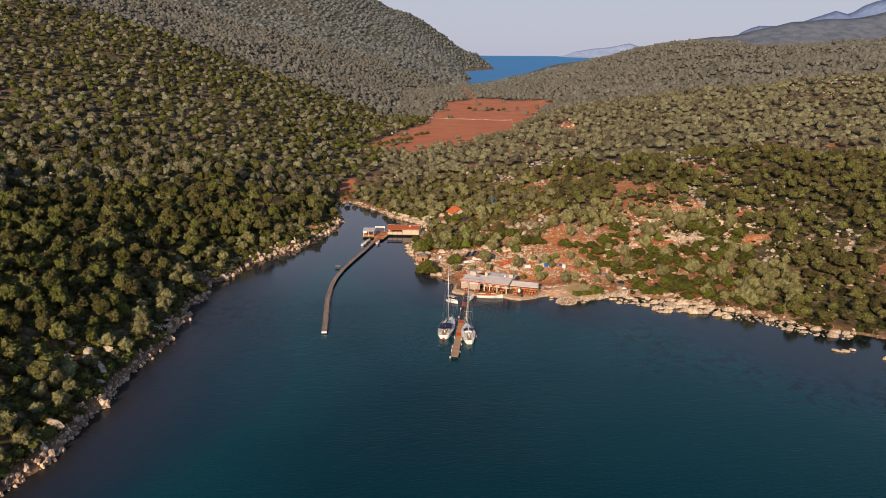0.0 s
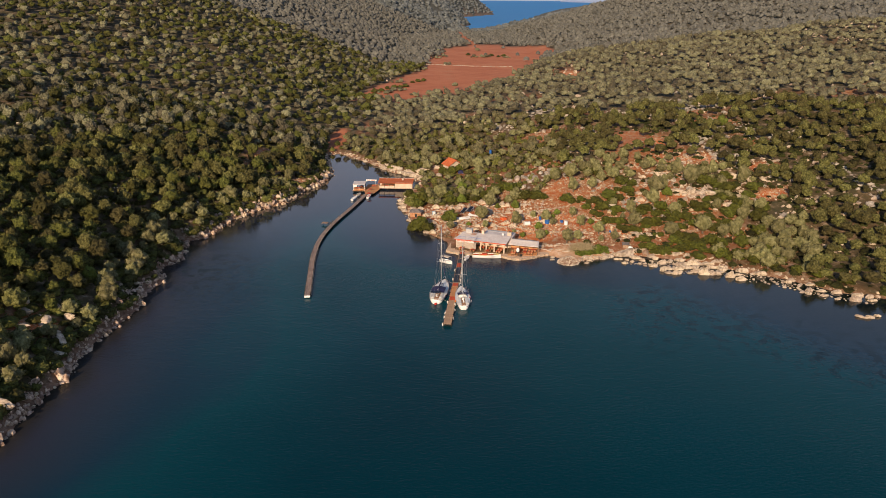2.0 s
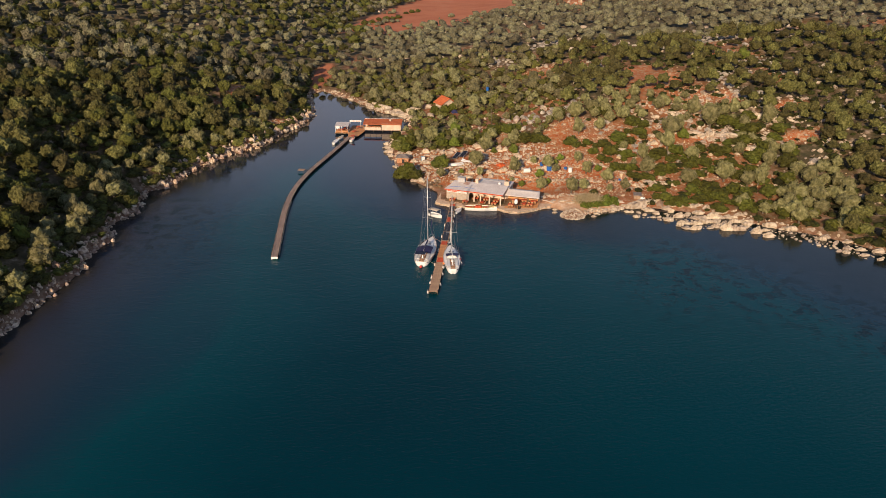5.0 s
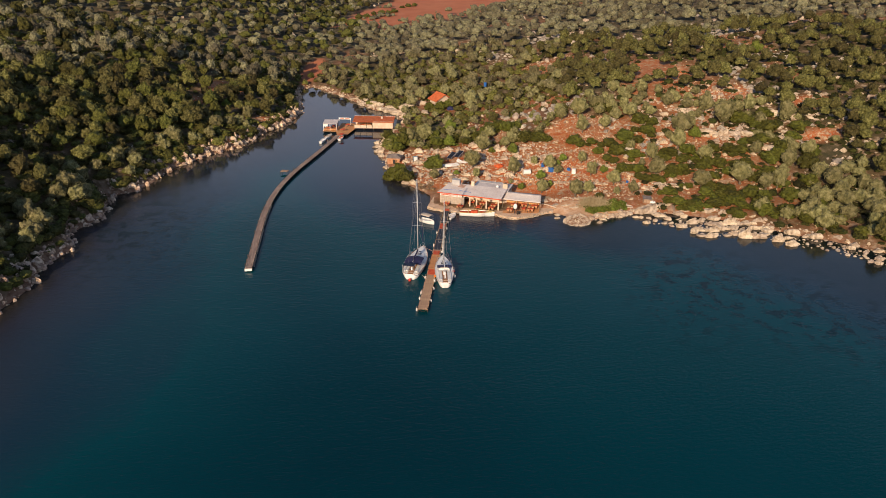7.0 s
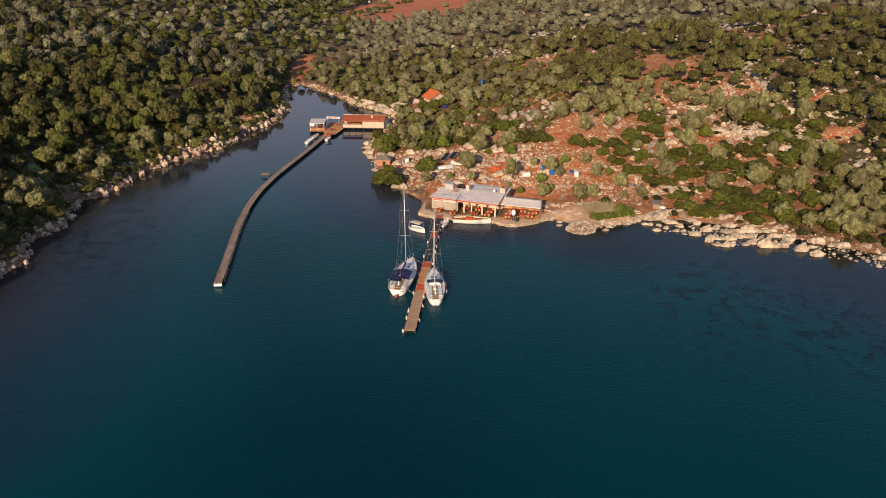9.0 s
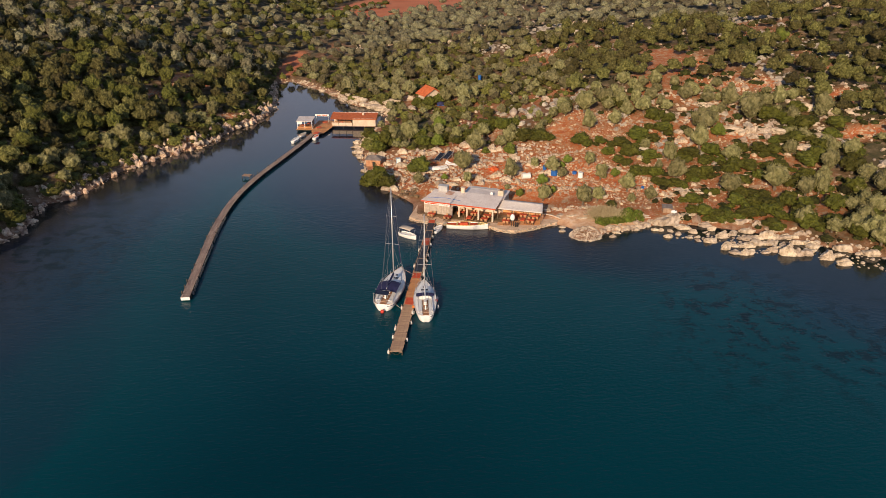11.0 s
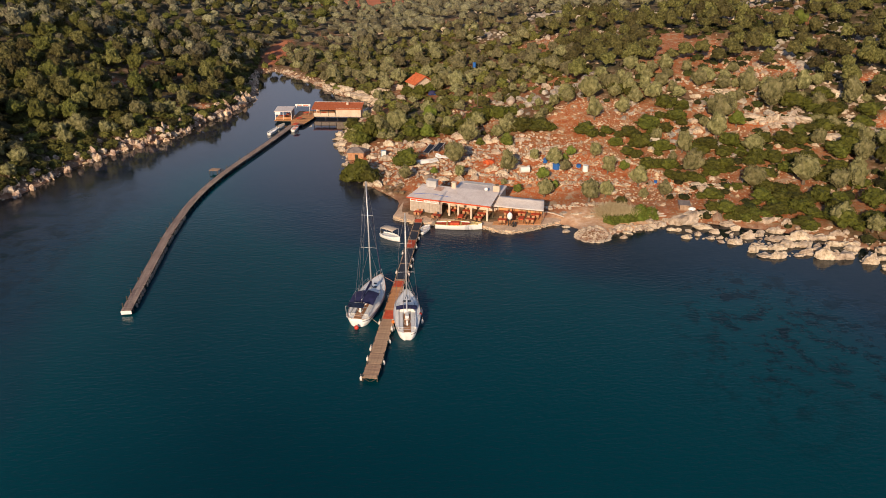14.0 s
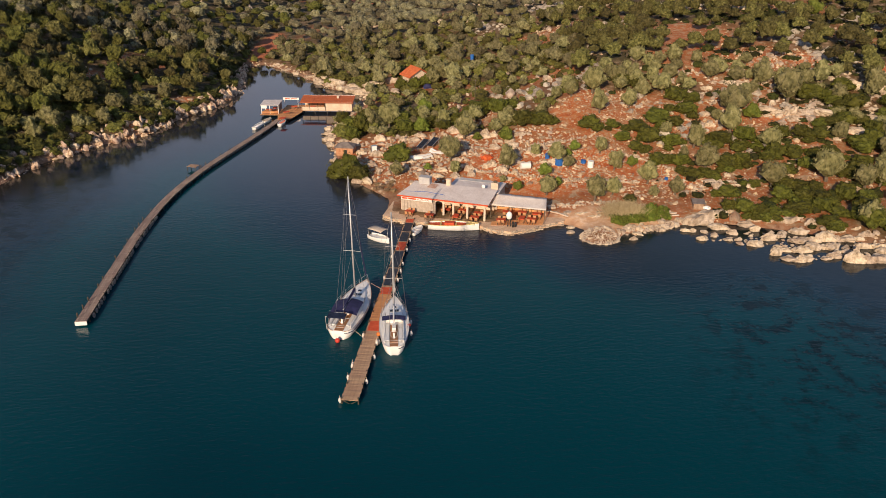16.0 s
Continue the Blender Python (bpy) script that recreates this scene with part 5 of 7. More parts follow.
crowns("loose_stones", px_, py_, np.random.RandomState(4).gamma(1.6, 0.15, len(px_)) + 0.10, s_stone, M_CHIPS, "pale limestone rubble scattered over red soil", "stones", sink=-0.1, seed=8, smooth=False)


STONE_HEAPS = [(38, 92, 3.5), (43, 84, 3), (48, 93, 3.5), (40, 77, 3), (34, 78, 3.5), (30, 73, 3), (45, 68, 3), (50, 62, 2.5), (44, 60, 3), (52, 57, 2.5), (40, 60, 3), (34, 60, 2.5), (55, 70, 2.5), (60, 80, 2.5)]


def yard_stones(x, y, r):
    b = bare_mask(x, y) * np.clip((fbm(x + 9, y, 6, 3) - 0.30) * 3, 0.05, 1)
    return (bay_distance(x, y) > 1) & clear_of_things(x, y) & (r.rand(len(x)) < 0.95 * b)


px2, py2 = scatter(np.arange(-2, 118, 0.62), np.arange(50, 112, 0.62), yard_stones, 0.6, 34)
sr2 = np.random.RandomState(88)          # stones cleared into heaps between the olives
px2 = np.concatenate([px2] + [sr2.normal(a, r, 70) for a, b, r in STONE_HEAPS])
py2 = np.concatenate([py2] + [sr2.normal(b, r * 0.55, 70) for a, b, r in STONE_HEAPS])
crowns("yard_rubble", px2, py2, np.random.RandomState(6).gamma(1.4, 0.12, len(px2)) + 0.10, s_stone, M_CHIPS, "small pale stones littering the red yard", "stones", sink=-0.05, seed=9, smooth=False)




# ---- jetty ----
JA, JB = Vector((0.95, -0.35, 0)), Vector((6.35, 46.6, 0))
j_dir = (JB - JA).normalized()
j_ang = math.degrees(math.atan2(-j_dir.x, j_dir.y))
J_LEN = (JB - JA).length
jetty = thing("jetty", "narrow wooden jetty on dark piles with worn grey boards", "jetty", pose(JA.x, JA.y, 0, 0, 0, j_ang))
rj = random.Random(31)


def j_width(s):
    return 1.75 - 0.35 * s / J_LEN


bm = bmesh.new()
for sx in (-0.62, 0, 0.62):
    box(0.12, J_LEN - 0.1, 0.16, (sx, J_LEN / 2, 0.47), bm=bm)
part("stringers", bm, M_DARKWOOD, jetty)
plank_kinds = [mesh_of("plank", box(1.0, 0.157, 0.045, bevel=0.005), M_WOOD) for _ in range(1)]
warm_plank = mesh_of("plank", box(1.0, 0.157, 0.045, bevel=0.005), M_ORANGE_BOARD)
n_pl = 290
for i in range(n_pl):
    s = (i + 0.5) * J_LEN / n_pl
    me = warm_plank if 15.2 < s < 22.2 else plank_kinds[0]
    piece("plank", me, jetty, Matrix.LocRotScale((rj.uniform(-0.03, 0.03), s, 0.57 + rj.uniform(-0.008, 0.008)), Euler((0, 0, rj.uniform(-0.008, 0.008))),
                                                 (j_width(s) + rj.uniform(-0.03, 0.03), 1, 1)))
post_me = mesh_of("post", rod((0, 0, -3.5), (0, 0, 0.72), 0.085, sides=7), M_DARKWOOD)
for i in range(20):
    s = 0.2 + i * (J_LEN - 0.4) / 19
    for sx in (-1, 1):
        piece("post", post_me, jetty, Matrix.LocRotScale((sx * (j_width(s) / 2 - 0.05), s, rj.uniform(-0.06, 0.1)), Euler((rj.uniform(-.04, .04), rj.uniform(-.04, .04), 0)), (1, 1, 1)))
    if i % 2 == 0:
        w = j_width(s) / 2 - 0.05
        part("cross_brace", rod((-w, s, 0.45), (w, s, -0.6), 0.04, rod((w, s, 0.45), (-w, s, -0.6), 0.04)), M_DARKWOOD, jetty)
# coverings laid on the boards
for s0, s1, mat, nm, lab in [(13.1, 15.3, M_RED, "deck_carpet", "faded red carpet lying on the jetty boards"), (22.0, 23.8, M_RED, "deck_carpet", "faded red carpet lying on the jetty boards"),
                             (24.3, 29.3, M_MAT, "deck_mat", "dark blue-black mat laid along the jetty"), (29.6, 34.8, M_MAT, "deck_mat", "dark blue-black mat laid along the jetty"),
                             (35.2, 38.0, M_RED, "deck_carpet", "bright red carpet square on the jetty"), (38.3, 41.6, M_MAT, "deck_mat", "dark blue-black mat laid along the jetty"),
                             (41.9, 45.3, M_MAT, "deck_mat", "dark blue-black mat laid along the jetty"), (45.5, 46.9, M_RED, "deck_carpet", "bright red carpet square on the jetty")]:
    w = j_width(s0) * 0.80
    bm = bmesh.new()
    n = 8
    hi = [[bm.verts.new((sx * w / 2 + rj.uniform(-.04, .04), s0 + (s1 - s0) * i / n, 0.609 + rj.uniform(0, 0.012))) for sx in (-1, 0, 1)] for i in range(n + 1)]
    for i in range(n):
        for k in range(2):
            bm.faces.new((hi[i][k], hi[i][k + 1], hi[i + 1][k + 1], hi[i + 1][k]))
    geo = bmesh.ops.extrude_face_region(bm, geom=bm.faces[:])
    bmesh.ops.translate(bm, vec=(0, 0, 0.014), verts=[g for g in geo["geom"] if isinstance(g, bmesh.types.BMVert)])
    bmesh.ops.recalc_face_normals(bm, faces=bm.faces[:])
    ob = tagged(new(nm, mesh_of(nm, bm, mat)), lab, "mat", "jetty coverings")
    ob.matrix_world = jetty.matrix_world
M_FENDER = duo("white_fender", (0.66, 0.63, 0.60), (0.76, 0.74, 0.70), scale=3, rough=0.5)
fender_src = None


def fender(m):
    global fender_src
    if fender_src is None:
        fender_src = thing("fender", "white rubber fender hung on the jetty's side", "fender", m, "jetty fenders")
        part("body", ball((0, 0, 0), 0.17, scale=(1, 1, 2.0)), M_FENDER, fender_src, smooth=True)
        part("rope", rod((0, 0, 0.3), (0, 0, 0.62), 0.02), M_BEIGE, fender_src)
        return fender_src
    return copy_thing(fender_src, m)


for s, sx in [(0.3, -1), (3.6, 1), (4.2, -1), (6.3, -1), (6.6, -1), (8.2, 1), (11.3, 1), (12.5, -1), (17, 1), (19.5, -1), (21, 1), (23.8, 1), (26.5, 1), (27, -1), (29.2, 1), (31.5, 1), (33.5, -1), (36, 1), (39.5, 1), (43, 1)]:
    fender(jetty.matrix_world @ Matrix.Translation((sx * (j_width(s) / 2 + 0.16), s, 0.28)))

# ---- long pontoon ----
P_LINE = [(-31.75, 16.5), (-33.2, 31), (-34.5, 44), (-34.6, 58.6), (-32.8, 72.3), (-29.6, 86.2), (-26.3, 101.5), (-25.3, 107.5)]


def along(line, step):
    """Points at even steps on a smoothed line, with their headings."""
    p = np.array(line, float)
    for _ in range(3):
        q = np.repeat(p, 2, 0)
        q[1:-1:2] = 0.75 * p[:-1] + 0.25 * p[1:]
        q[2:-1:2] = 0.25 * p[:-1] + 0.75 * p[1:]
        p = q
    d = np.r_[0, np.cumsum(np.hypot(*np.diff(p, axis=0).T))]
    s = np.arange(0, d[-1], step)
    x, y = np.interp(s, d, p[:, 0]), np.interp(s, d, p[:, 1])
    return x, y, np.degrees(np.arctan2(-np.gradient(x), np.gradient(y)))


pontoon = thing("pontoon", "long curved walkway of weathered boards on dark piles", "pontoon", pose(0, 0, 0))
bx_, by_, bh = along(P_LINE, 2.0)
M_PONTOON = duo("reddish_old_boards", (0.24, 0.16, 0.13), (0.43, 0.315, 0.265), scale=3, rough=0.85, bump=0.01, random_tint=0.24)
board = mesh_of("plank", box(0.25, 2.03, 0.05, bevel=0.006), M_PONTOON)
pile = mesh_of("post", rod((0, 0, -4.0), (0, 0, 0.0), 0.09, sides=7), M_DARKWOOD)
for i in range(len(bx_)):
    base = pose(bx_[i], by_[i], 0, 0, 0, bh[i])
    for k in range(5):
        piece("plank", board, pontoon, base @ pose((k - 2) * 0.265, rj.uniform(-0.05, 0.05), 0.66 + rj.uniform(-0.018, 0.018), rj.uniform(-0.5, 0.5), 0, rj.uniform(-0.6, 0.6)))
    for sx in (-1, 1):
        piece("post", pile, pontoon, base @ pose(sx * 0.62, 0, 0.75 + (rj.uniform(0.2, 0.6) if (sx < 0 and rj.random() < 0.35) else rj.uniform(-0.15, 0.05)), rj.uniform(-2, 2), rj.uniform(-2, 2), 0))
    bm = box(1.28, 0.12, 0.14, (0, 0, 0.55))
    for sx in (-0.6, 0.6):
        box(0.10, 2.05, 0.15, (sx, 0, 0.555), bm=bm)
    if i % 2 == 0:
        rod((-0.6, 0, 0.5), (0.6, 0, -0.9), 0.045, bm)
    ob = part("bearer", bm, M_DARKWOOD, pontoon)
    ob.matrix_local = base
m_end = pose(bx_[0], by_[0], 0, 0, 0, bh[0])
ob = part("end_board", box(1.34, 0.06, 0.5, (0, -1.05, 0.42), bevel=0.01), M_WHITE, pontoon, "white-painted end board")
ob.matrix_local = m_end
src = tagged(thing("tyre", "sun-bleached tyre hung as fender on the pontoon", "tyre", group="pontoon tyres"), group="pontoon tyres")
part("ring", tyre_ring(0.25, 0.085, Matrix.Identity(4)), M_GREYTYRE, src, smooth=True)
for i in range(2, 34, 1):
    j = int(i * 0.5)
    m = pose(bx_[j], by_[j], 0, 0, 0, bh[j]) @ pose(0.79, -0.9 + (i % 2) * 1.0 + rj.uniform(-0.2, 0.2), 0.33 + rj.uniform(-.05, .05), 0, 90 + rj.uniform(-8, 8), 0)
    if i == 2:
        src.matrix_world = m
    elif rj.random() < 0.86:
        copy_thing(src, m)
plat = thing("swim_platform", "small square wooden landing beside the pontoon", "platform", pose(-35.1, 73.6, 0, 0, 0, -12))
part("deck", box(1.9, 1.5, 0.06, (0, 0, 0.72), bevel=0.01), M_WOOD, plat)
for x, y in ((-0.85, -0.65), (0.85, -0.65), (-0.85, 0.65), (0.85, 0.65)):
    part("leg", rod((x, y, -3), (x, y, 0.69), 0.06), M_DARKWOOD, plat)


# ---- boats ----
def hull_shape(L, B, bow, stern, transom=0.72, draft=0.45, n=18, quarters=False):
    """Stations of a hull, bow at +y: half-widths and sheer heights, and the shell."""
    st = []
    for s in ([0.0, 0.008, 0.022, 0.04] if quarters else [0.0]) + [i / n for i in range(1, n + 1)]:
        w = B / 2 * (transom + (1 - transom) * math.sin(math.pi / 2 * min(1, s / 0.42))) if s < 0.42 else B / 2 * max(0.0, 1 - ((s - 0.42) / 0.58) ** 2.1)
        if quarters and s < 0.06:
            w *= 0.5 + 0.5 * math.sqrt(s / 0.06)
        z = stern + (bow - stern) * s ** 1.6
        st.append((s * L - L / 2, max(w, 0.03), z, draft * (1 - 0.95 * max(0, (s - 0.55) / 0.45) ** 2)))
    return st


def shell(st, k=8, scoop=0.0):
    bm = bmesh.new()
    rings = []
    for y, w, z, dr in st:
        ring = []
        last = y == st[0][0]
        for j in range(-k, k + 1):
            a = abs(j) / k * math.pi / 2
            a = math.pi / 2 - a
            px, pz = (math.copysign(w * math.cos(a) ** 0.6, j) if j else 0.0), z - (z + dr) * math.sin(a) ** 1.25
            ring.append(bm.verts.new((px, y + (scoop * (max(pz, 0) / z - 0.45) if last else 0), pz)))
        rings.append(ring)
    for r0, r1 in zip(rings[:-1], rings[1:]):
        for a in range(2 * k):
            bm.faces.new((r0[a], r0[a + 1], r1[a + 1], r1[a]))
    bm.faces.new(rings[0][::-1])
    bmesh.ops.recalc_face_normals(bm, faces=bm.faces[:])
    return bm


def deck_mesh(st, drop=0.04, inset=0.03, y0=-99, y1=99, camber=0.06):
    bm = bmesh.new()
    prev = None
    for y, w, z, _ in st:
        if not y0 <= y <= y1:
            continue
        w = max(w - inset, 0.01)
        row = [bm.verts.new((w * q, y, z - drop + camber * (1 - q * q))) for q in (-1, -0.5, 0, 0.5, 1)]
        if prev:
            for a in range(4):
                bm.faces.new((prev[a], prev[a + 1], row[a + 1], row[a]))
        prev = row
    return bm


def loft(rows, close=True):
    """A closed body through rows of points, all of one count."""
    bm = bmesh.new()
    rs = [[bm.verts.new(p) for p in r] for r in rows]
    n = len(rs[0])
    for a, b in zip(rs[:-1], rs[1:]):
        for i in range(n if close else n - 1):
            bm.faces.new((a[i], a[(i + 1) % n], b[(i + 1) % n], b[i]))
    if close:
        bm.faces.new(rs[0][::-1])
        bm.faces.new(rs[-1])
    bmesh.ops.recalc_face_normals(bm, faces=bm.faces[:])
    return bm


def yacht(label, L, B, m, mast_y, mast_top, big, transom):
    y = thing("sailing_yacht", label, "sailboat", m, "moored yachts")
    st = hull_shape(L, B, 1.45, 1.05, transom, quarters=True)
    part("hull", shell(st, scoop=0.25), M_WHITE, y, "white hull with rounded bilge and raked stern", smooth=True)
    part("stripe", loft([[(sx * (w + 0.012), yy, z - 0.22), (sx * (w + 0.012), yy, z - 0.30), (sx * (w - 0.03), yy, z - 0.30), (sx * (w - 0.03), yy, z - 0.22)]
                         for sx in (1,) for yy, w, z, _ in st[:-2]]), M_NAVY, y, "dark blue line along the hull")
    part("deck", deck_mesh(st), M_WHITE, y, smooth=True)
    bm = bmesh.new()
    for sx in (-1, 1):
        for (ya, wa, za, _), (yb, wb, zb, _) in zip(st[:-1], st[1:]):
            rod((sx * (wa - 0.03), ya, za + 0.02), (sx * (wb - 0.03), yb, zb + 0.02), 0.028, bm, 5)
    part("toe_rail", bm, M_TEAK if big else M_METAL, y)
    # coachroof
    c0, c1 = -0.06 * L, 0.30 * L
    rows = []
    for i in range(9):
        t = i / 8
        yy = c0 + (c1 - c0) * t
        w = B * 0.33 * (1 - 0.62 * t ** 1.8)
        zb = 1.05 + 0.4 * ((yy + L / 2) / L) ** 1.6 - 0.03
        h = 0.50 * (1 - 0.72 * t ** 1.5)
        rows.append([(-w, yy, zb), (-w * 0.92, yy, zb + h * 0.8), (-w * 0.45, yy, zb + h), (w * 0.45, yy, zb + h), (w * 0.92, yy, zb + h * 0.8), (w, yy, zb)])
    roof = part("coachroof", loft(rows), M_WHITE, y, smooth=False)
    for t, wx, ln in ((0.55, 0.48, 0.5), (0.80, 0.42, 0.42)):
        yy = c0 + (c1 - c0) * t
        zz = 1.05 + 0.4 * ((yy + L / 2) / L) ** 1.6 + 0.50 * (1 - 0.72 * t ** 1.5)
        for sx in ((-0.28, 0.28) if t < 0.6 else (0,)):
            part("hatch", box(wx, ln, 0.05, (sx, yy, zz), bevel=0.015, rx=-3), M_GLASS, roof, "dark tinted deck hatch")
    for sx in (-1, 1):
        bm = bmesh.new()
        for t in (0.18, 0.38):
            yy = c0 + (c1 - c0) * t
            w = B * 0.33 * (1 - 0.62 * t ** 1.8)
            box(0.03, 0.75, 0.14, (sx * (w * 0.965 + 0.01), yy, 1.42 + 0.05 * t), bm=bm, rz=sx * 3)
        part("side_window", bm, M_GLASS, roof)
    # cockpit: coamings, sole, benches
    k0, k1 = -L / 2 + 0.75, c0
    ck = part("cockpit", box(B * 0.26, k1 - k0, 0.06, (0, (k0 + k1) / 2, 1.13)), M_TEAK, y, "teak cockpit sole")
    for sx in (-1, 1):
        part("coaming", box(0.16, k1 - k0, 0.30, (sx * B * 0.30, (k0 + k1) / 2, 1.22), bevel=0.05), M_WHITE, ck)
        part("bench", box(0.42, (k1 - k0) * 0.92, 0.10, (sx * B * 0.21, (k0 + k1) / 2, 1.26), bevel=0.02), M_WHITE, ck)
    part("table", box(0.45, 1.1, 0.5, (0, k1 - 1.3, 1.35), bevel=0.03), M_WHITE, ck)
    wheel = part("wheel", tyre_ring(0.42, 0.022, pose(0, k0 + 0.75, 1.75, 80, 0, 0), n=16, k=5), M_METAL, ck)
    part("pedestal", box(0.22, 0.2, 0.75, (0, k0 + 0.85, 1.45), bevel=0.03), M_WHITE, ck)
    tr = part("swim_platform", box(B * 0.26, 0.6, 0.07, (0, -L / 2 + 0.36, 1.06), bevel=0.02), M_TEAK, y, "teak stern platform")
    # sprayhood and bimini
    def arch(yy, w, z, h):
        return [(w * math.cos(a), yy, z + h * math.sin(a)) for a in [math.pi * q / 8 for q in range(9)]]
    if big:
        rows = [arch(c0 + 0.95, B * 0.25, 1.5, 0.10), arch(c0 + 0.55, B * 0.30, 1.42, 0.62), arch(c0 - 0.25, B * 0.31, 1.40, 0.85)]
        part("sprayhood", loft(rows, False), M_NAVY, y, "navy blue canvas sprayhood", smooth=True)
        b0, b1, bz = k0 + 1.35, c0 - 0.05, 2.62
        rows = [[(q * B * 0.40, b0 + (b1 - b0) * t, bz - 0.34 * q * q - 0.28 * (2 * t - 1) ** 2) for q in (-1, -0.6, -0.2, 0.2, 0.6, 1)] for t in (0, 0.25, 0.5, 0.75, 1)]
        bi = part("bimini", loft(rows, False), M_NAVY, y, "navy blue canvas bimini awning", smooth=True)
        for sx in (-1, 1):
            bm = rod((sx * B * 0.40, b0, bz - 0.25), (sx * B * 0.40, (b0 + b1) / 2, 1.15), 0.02)
            rod((sx * B * 0.40, b1, bz - 0.25), (sx * B * 0.40, (b0 + b1) / 2, 1.15), 0.02, bm)
            part("bimini_frame", bm, M_METAL, bi)
        gan = part("gantry", rod((-B * 0.36, -L / 2 + 0.3, 1.0), (-B * 0.36, -L / 2 + 0.1, 2.75), 0.03, rod((B * 0.36, -L / 2 + 0.3, 1.0), (B * 0.36, -L / 2 + 0.1, 2.75), 0.03, rod((-B * 0.36, -L / 2 + 0.1, 2.75), (B * 0.36, -L / 2 + 0.1, 2.75), 0.03))), M_METAL, y)
        part("solar_panel", box(B * 0.52, 1.05, 0.05, (-0.15, -L / 2 + 0.35, 2.85), bevel=0.01, rx=6), M_SOLAR, gan, "dark solar panel over the stern")
    else:
        rows = [arch(c0 + 0.85, B * 0.26, 1.5, 0.15), arch(c0 + 0.45, B * 0.30, 1.42, 0.62), arch(c0 - 0.30, B * 0.31, 1.42, 0.74)]
        part("sprayhood", loft(rows, False), M_NAVY, y, "navy blue canvas sprayhood", smooth=True)
        b0, b1, bz = c0 - 1.75, c0 - 0.75, 2.75
        rows = [[(q * B * 0.38, b0 + (b1 - b0) * t, bz - 0.14 * q * q - 0.08 * (2 * t - 1) ** 2) for q in (-1, -0.6, -0.2, 0.2, 0.6, 1)] for t in (0, 0.33, 0.67, 1)]
        bi = part("bimini", loft(rows, False), M_NAVY, y, "narrow navy blue sun awning", smooth=True)
        for sx in (-1, 1):
            part("bimini_frame", rod((sx * B * 0.38, b0, bz - 0.22), (sx * B * 0.38, (b0 + b1) / 2, 1.15), 0.02, rod((sx * B * 0.38, b1, bz - 0.22), (sx * B * 0.38, (b0 + b1) / 2, 1.15), 0.02)), M_METAL, bi)
    # rig
    top = Vector((0, mast_y - 0.35, mast_top))
    foot = Vector((0, mast_y, 1.75))
    mast = part("mast", rod(foot, top, 0.105, sides=8, r2=0.075), M_METAL, y, "aluminium mast", smooth=True)
    bow_p, stern_p = Vector((0, L / 2 - 0.15, 1.5)), Vector((0, -L / 2 + 0.2, 1.2))
    levels = (0.40, 0.70) if big else (0.36, 0.68)
    tips = []
    for q in levels:
        c = foot.lerp(top, q)
        sp = 1.05 if q < 0.5 else 0.78
        part("spreader", rod(c + Vector((-sp, -0.18, 0.05)), c, 0.03, rod(c, c + Vector((sp, -0.18, 0.05)), 0.03)), M_METAL, mast)
        tips.append((c, sp))
    wire = 0.016
    for sx in (-1, 1):
        chain = Vector((sx * B * 0.44, mast_y - 0.25, 1.3))
        p1, p2 = tips[0][0] + Vector((sx * tips[0][1], -0.18, 0.05)), tips[1][0] + Vector((sx * tips[1][1], -0.18, 0.05))
        bm = rod(chain, p1, wire, sides=4)
        for a, b in ((p1, p2), (p2, top), (chain, tips[0][0]), (p1, tips[1][0])):
            rod(a, b, wire, bm, 4)
        part("shroud", bm, M_WIRE, mast)
    part("backstay", rod(top, stern_p + Vector((0.5, 0, 0)), wire, rod(top, stern_p + Vector((-0.5, 0, 0)), wire, sides=4), 4), M_WIRE, mast)
    part("forestay", rod(bow_p, top + Vector((0, 0, -0.4)), wire, sides=4), M_WIRE, mast)
    part("furled_jib", rod(bow_p.lerp(top, 0.05), bow_p.lerp(top, 0.93), 0.075, sides=7, r2=0.04), M_NAVY if big else M_WHITE, mast, "furled headsail")
    be = Vector((0, mast_y - 0.38 * L, 2.55))
    boom = part("boom", rod(foot + Vector((0, -0.1, 0.75)), be, 0.08), M_METAL, mast)
    rows = []
    a, b = foot + Vector((0, -0.15, 0.85)), be + Vector((0, 0.1, 0.05))
    for i in range(7):
        c = a.lerp(b, i / 6)
        rr_ = 0.20 - 0.09 * i / 6
        rows.append([(c.x + rr_ * 0.7 * math.cos(t), c.y, c.z + rr_ * (1 + math.sin(t)) * 1.1) for t in [2 * math.pi * q / 8 for q in range(8)]])
    part("sail_cover", loft(rows), M_NAVY if big else M_WHITE, mast, "stowed mainsail in its cover", smooth=True)
    # rails
    bm = bmesh.new()
    for sx in (-1, 1):
        pts = [(sx * (w - 0.08), yy, z) for yy, w, z, _ in st[1:-1:2]]
        for p in pts:
            rod(p, (p[0], p[1], p[2] + 0.62), 0.016, bm, 5)
        for p, q in zip(pts[:-1], pts[1:]):
            for h in (0.32, 0.6):
                rod((p[0], p[1], p[2] + h), (q[0], q[1], q[2] + h), 0.009, bm, 4)
    part("guard_rail", bm, M_METAL, y)
    part("pulpit", rod((-0.42, L / 2 - 1.0, 2.05), (0, L / 2 + 0.05, 2.1), 0.02, rod((0.42, L / 2 - 1.0, 2.05), (0, L / 2 + 0.05, 2.1), 0.02, rod((-0.42, L / 2 - 1, 1.4), (-0.42, L / 2 - 1, 2.05), 0.02, rod((0.42, L / 2 - 1, 1.4), (0.42, L / 2 - 1, 2.05), 0.02)))), M_METAL, y)
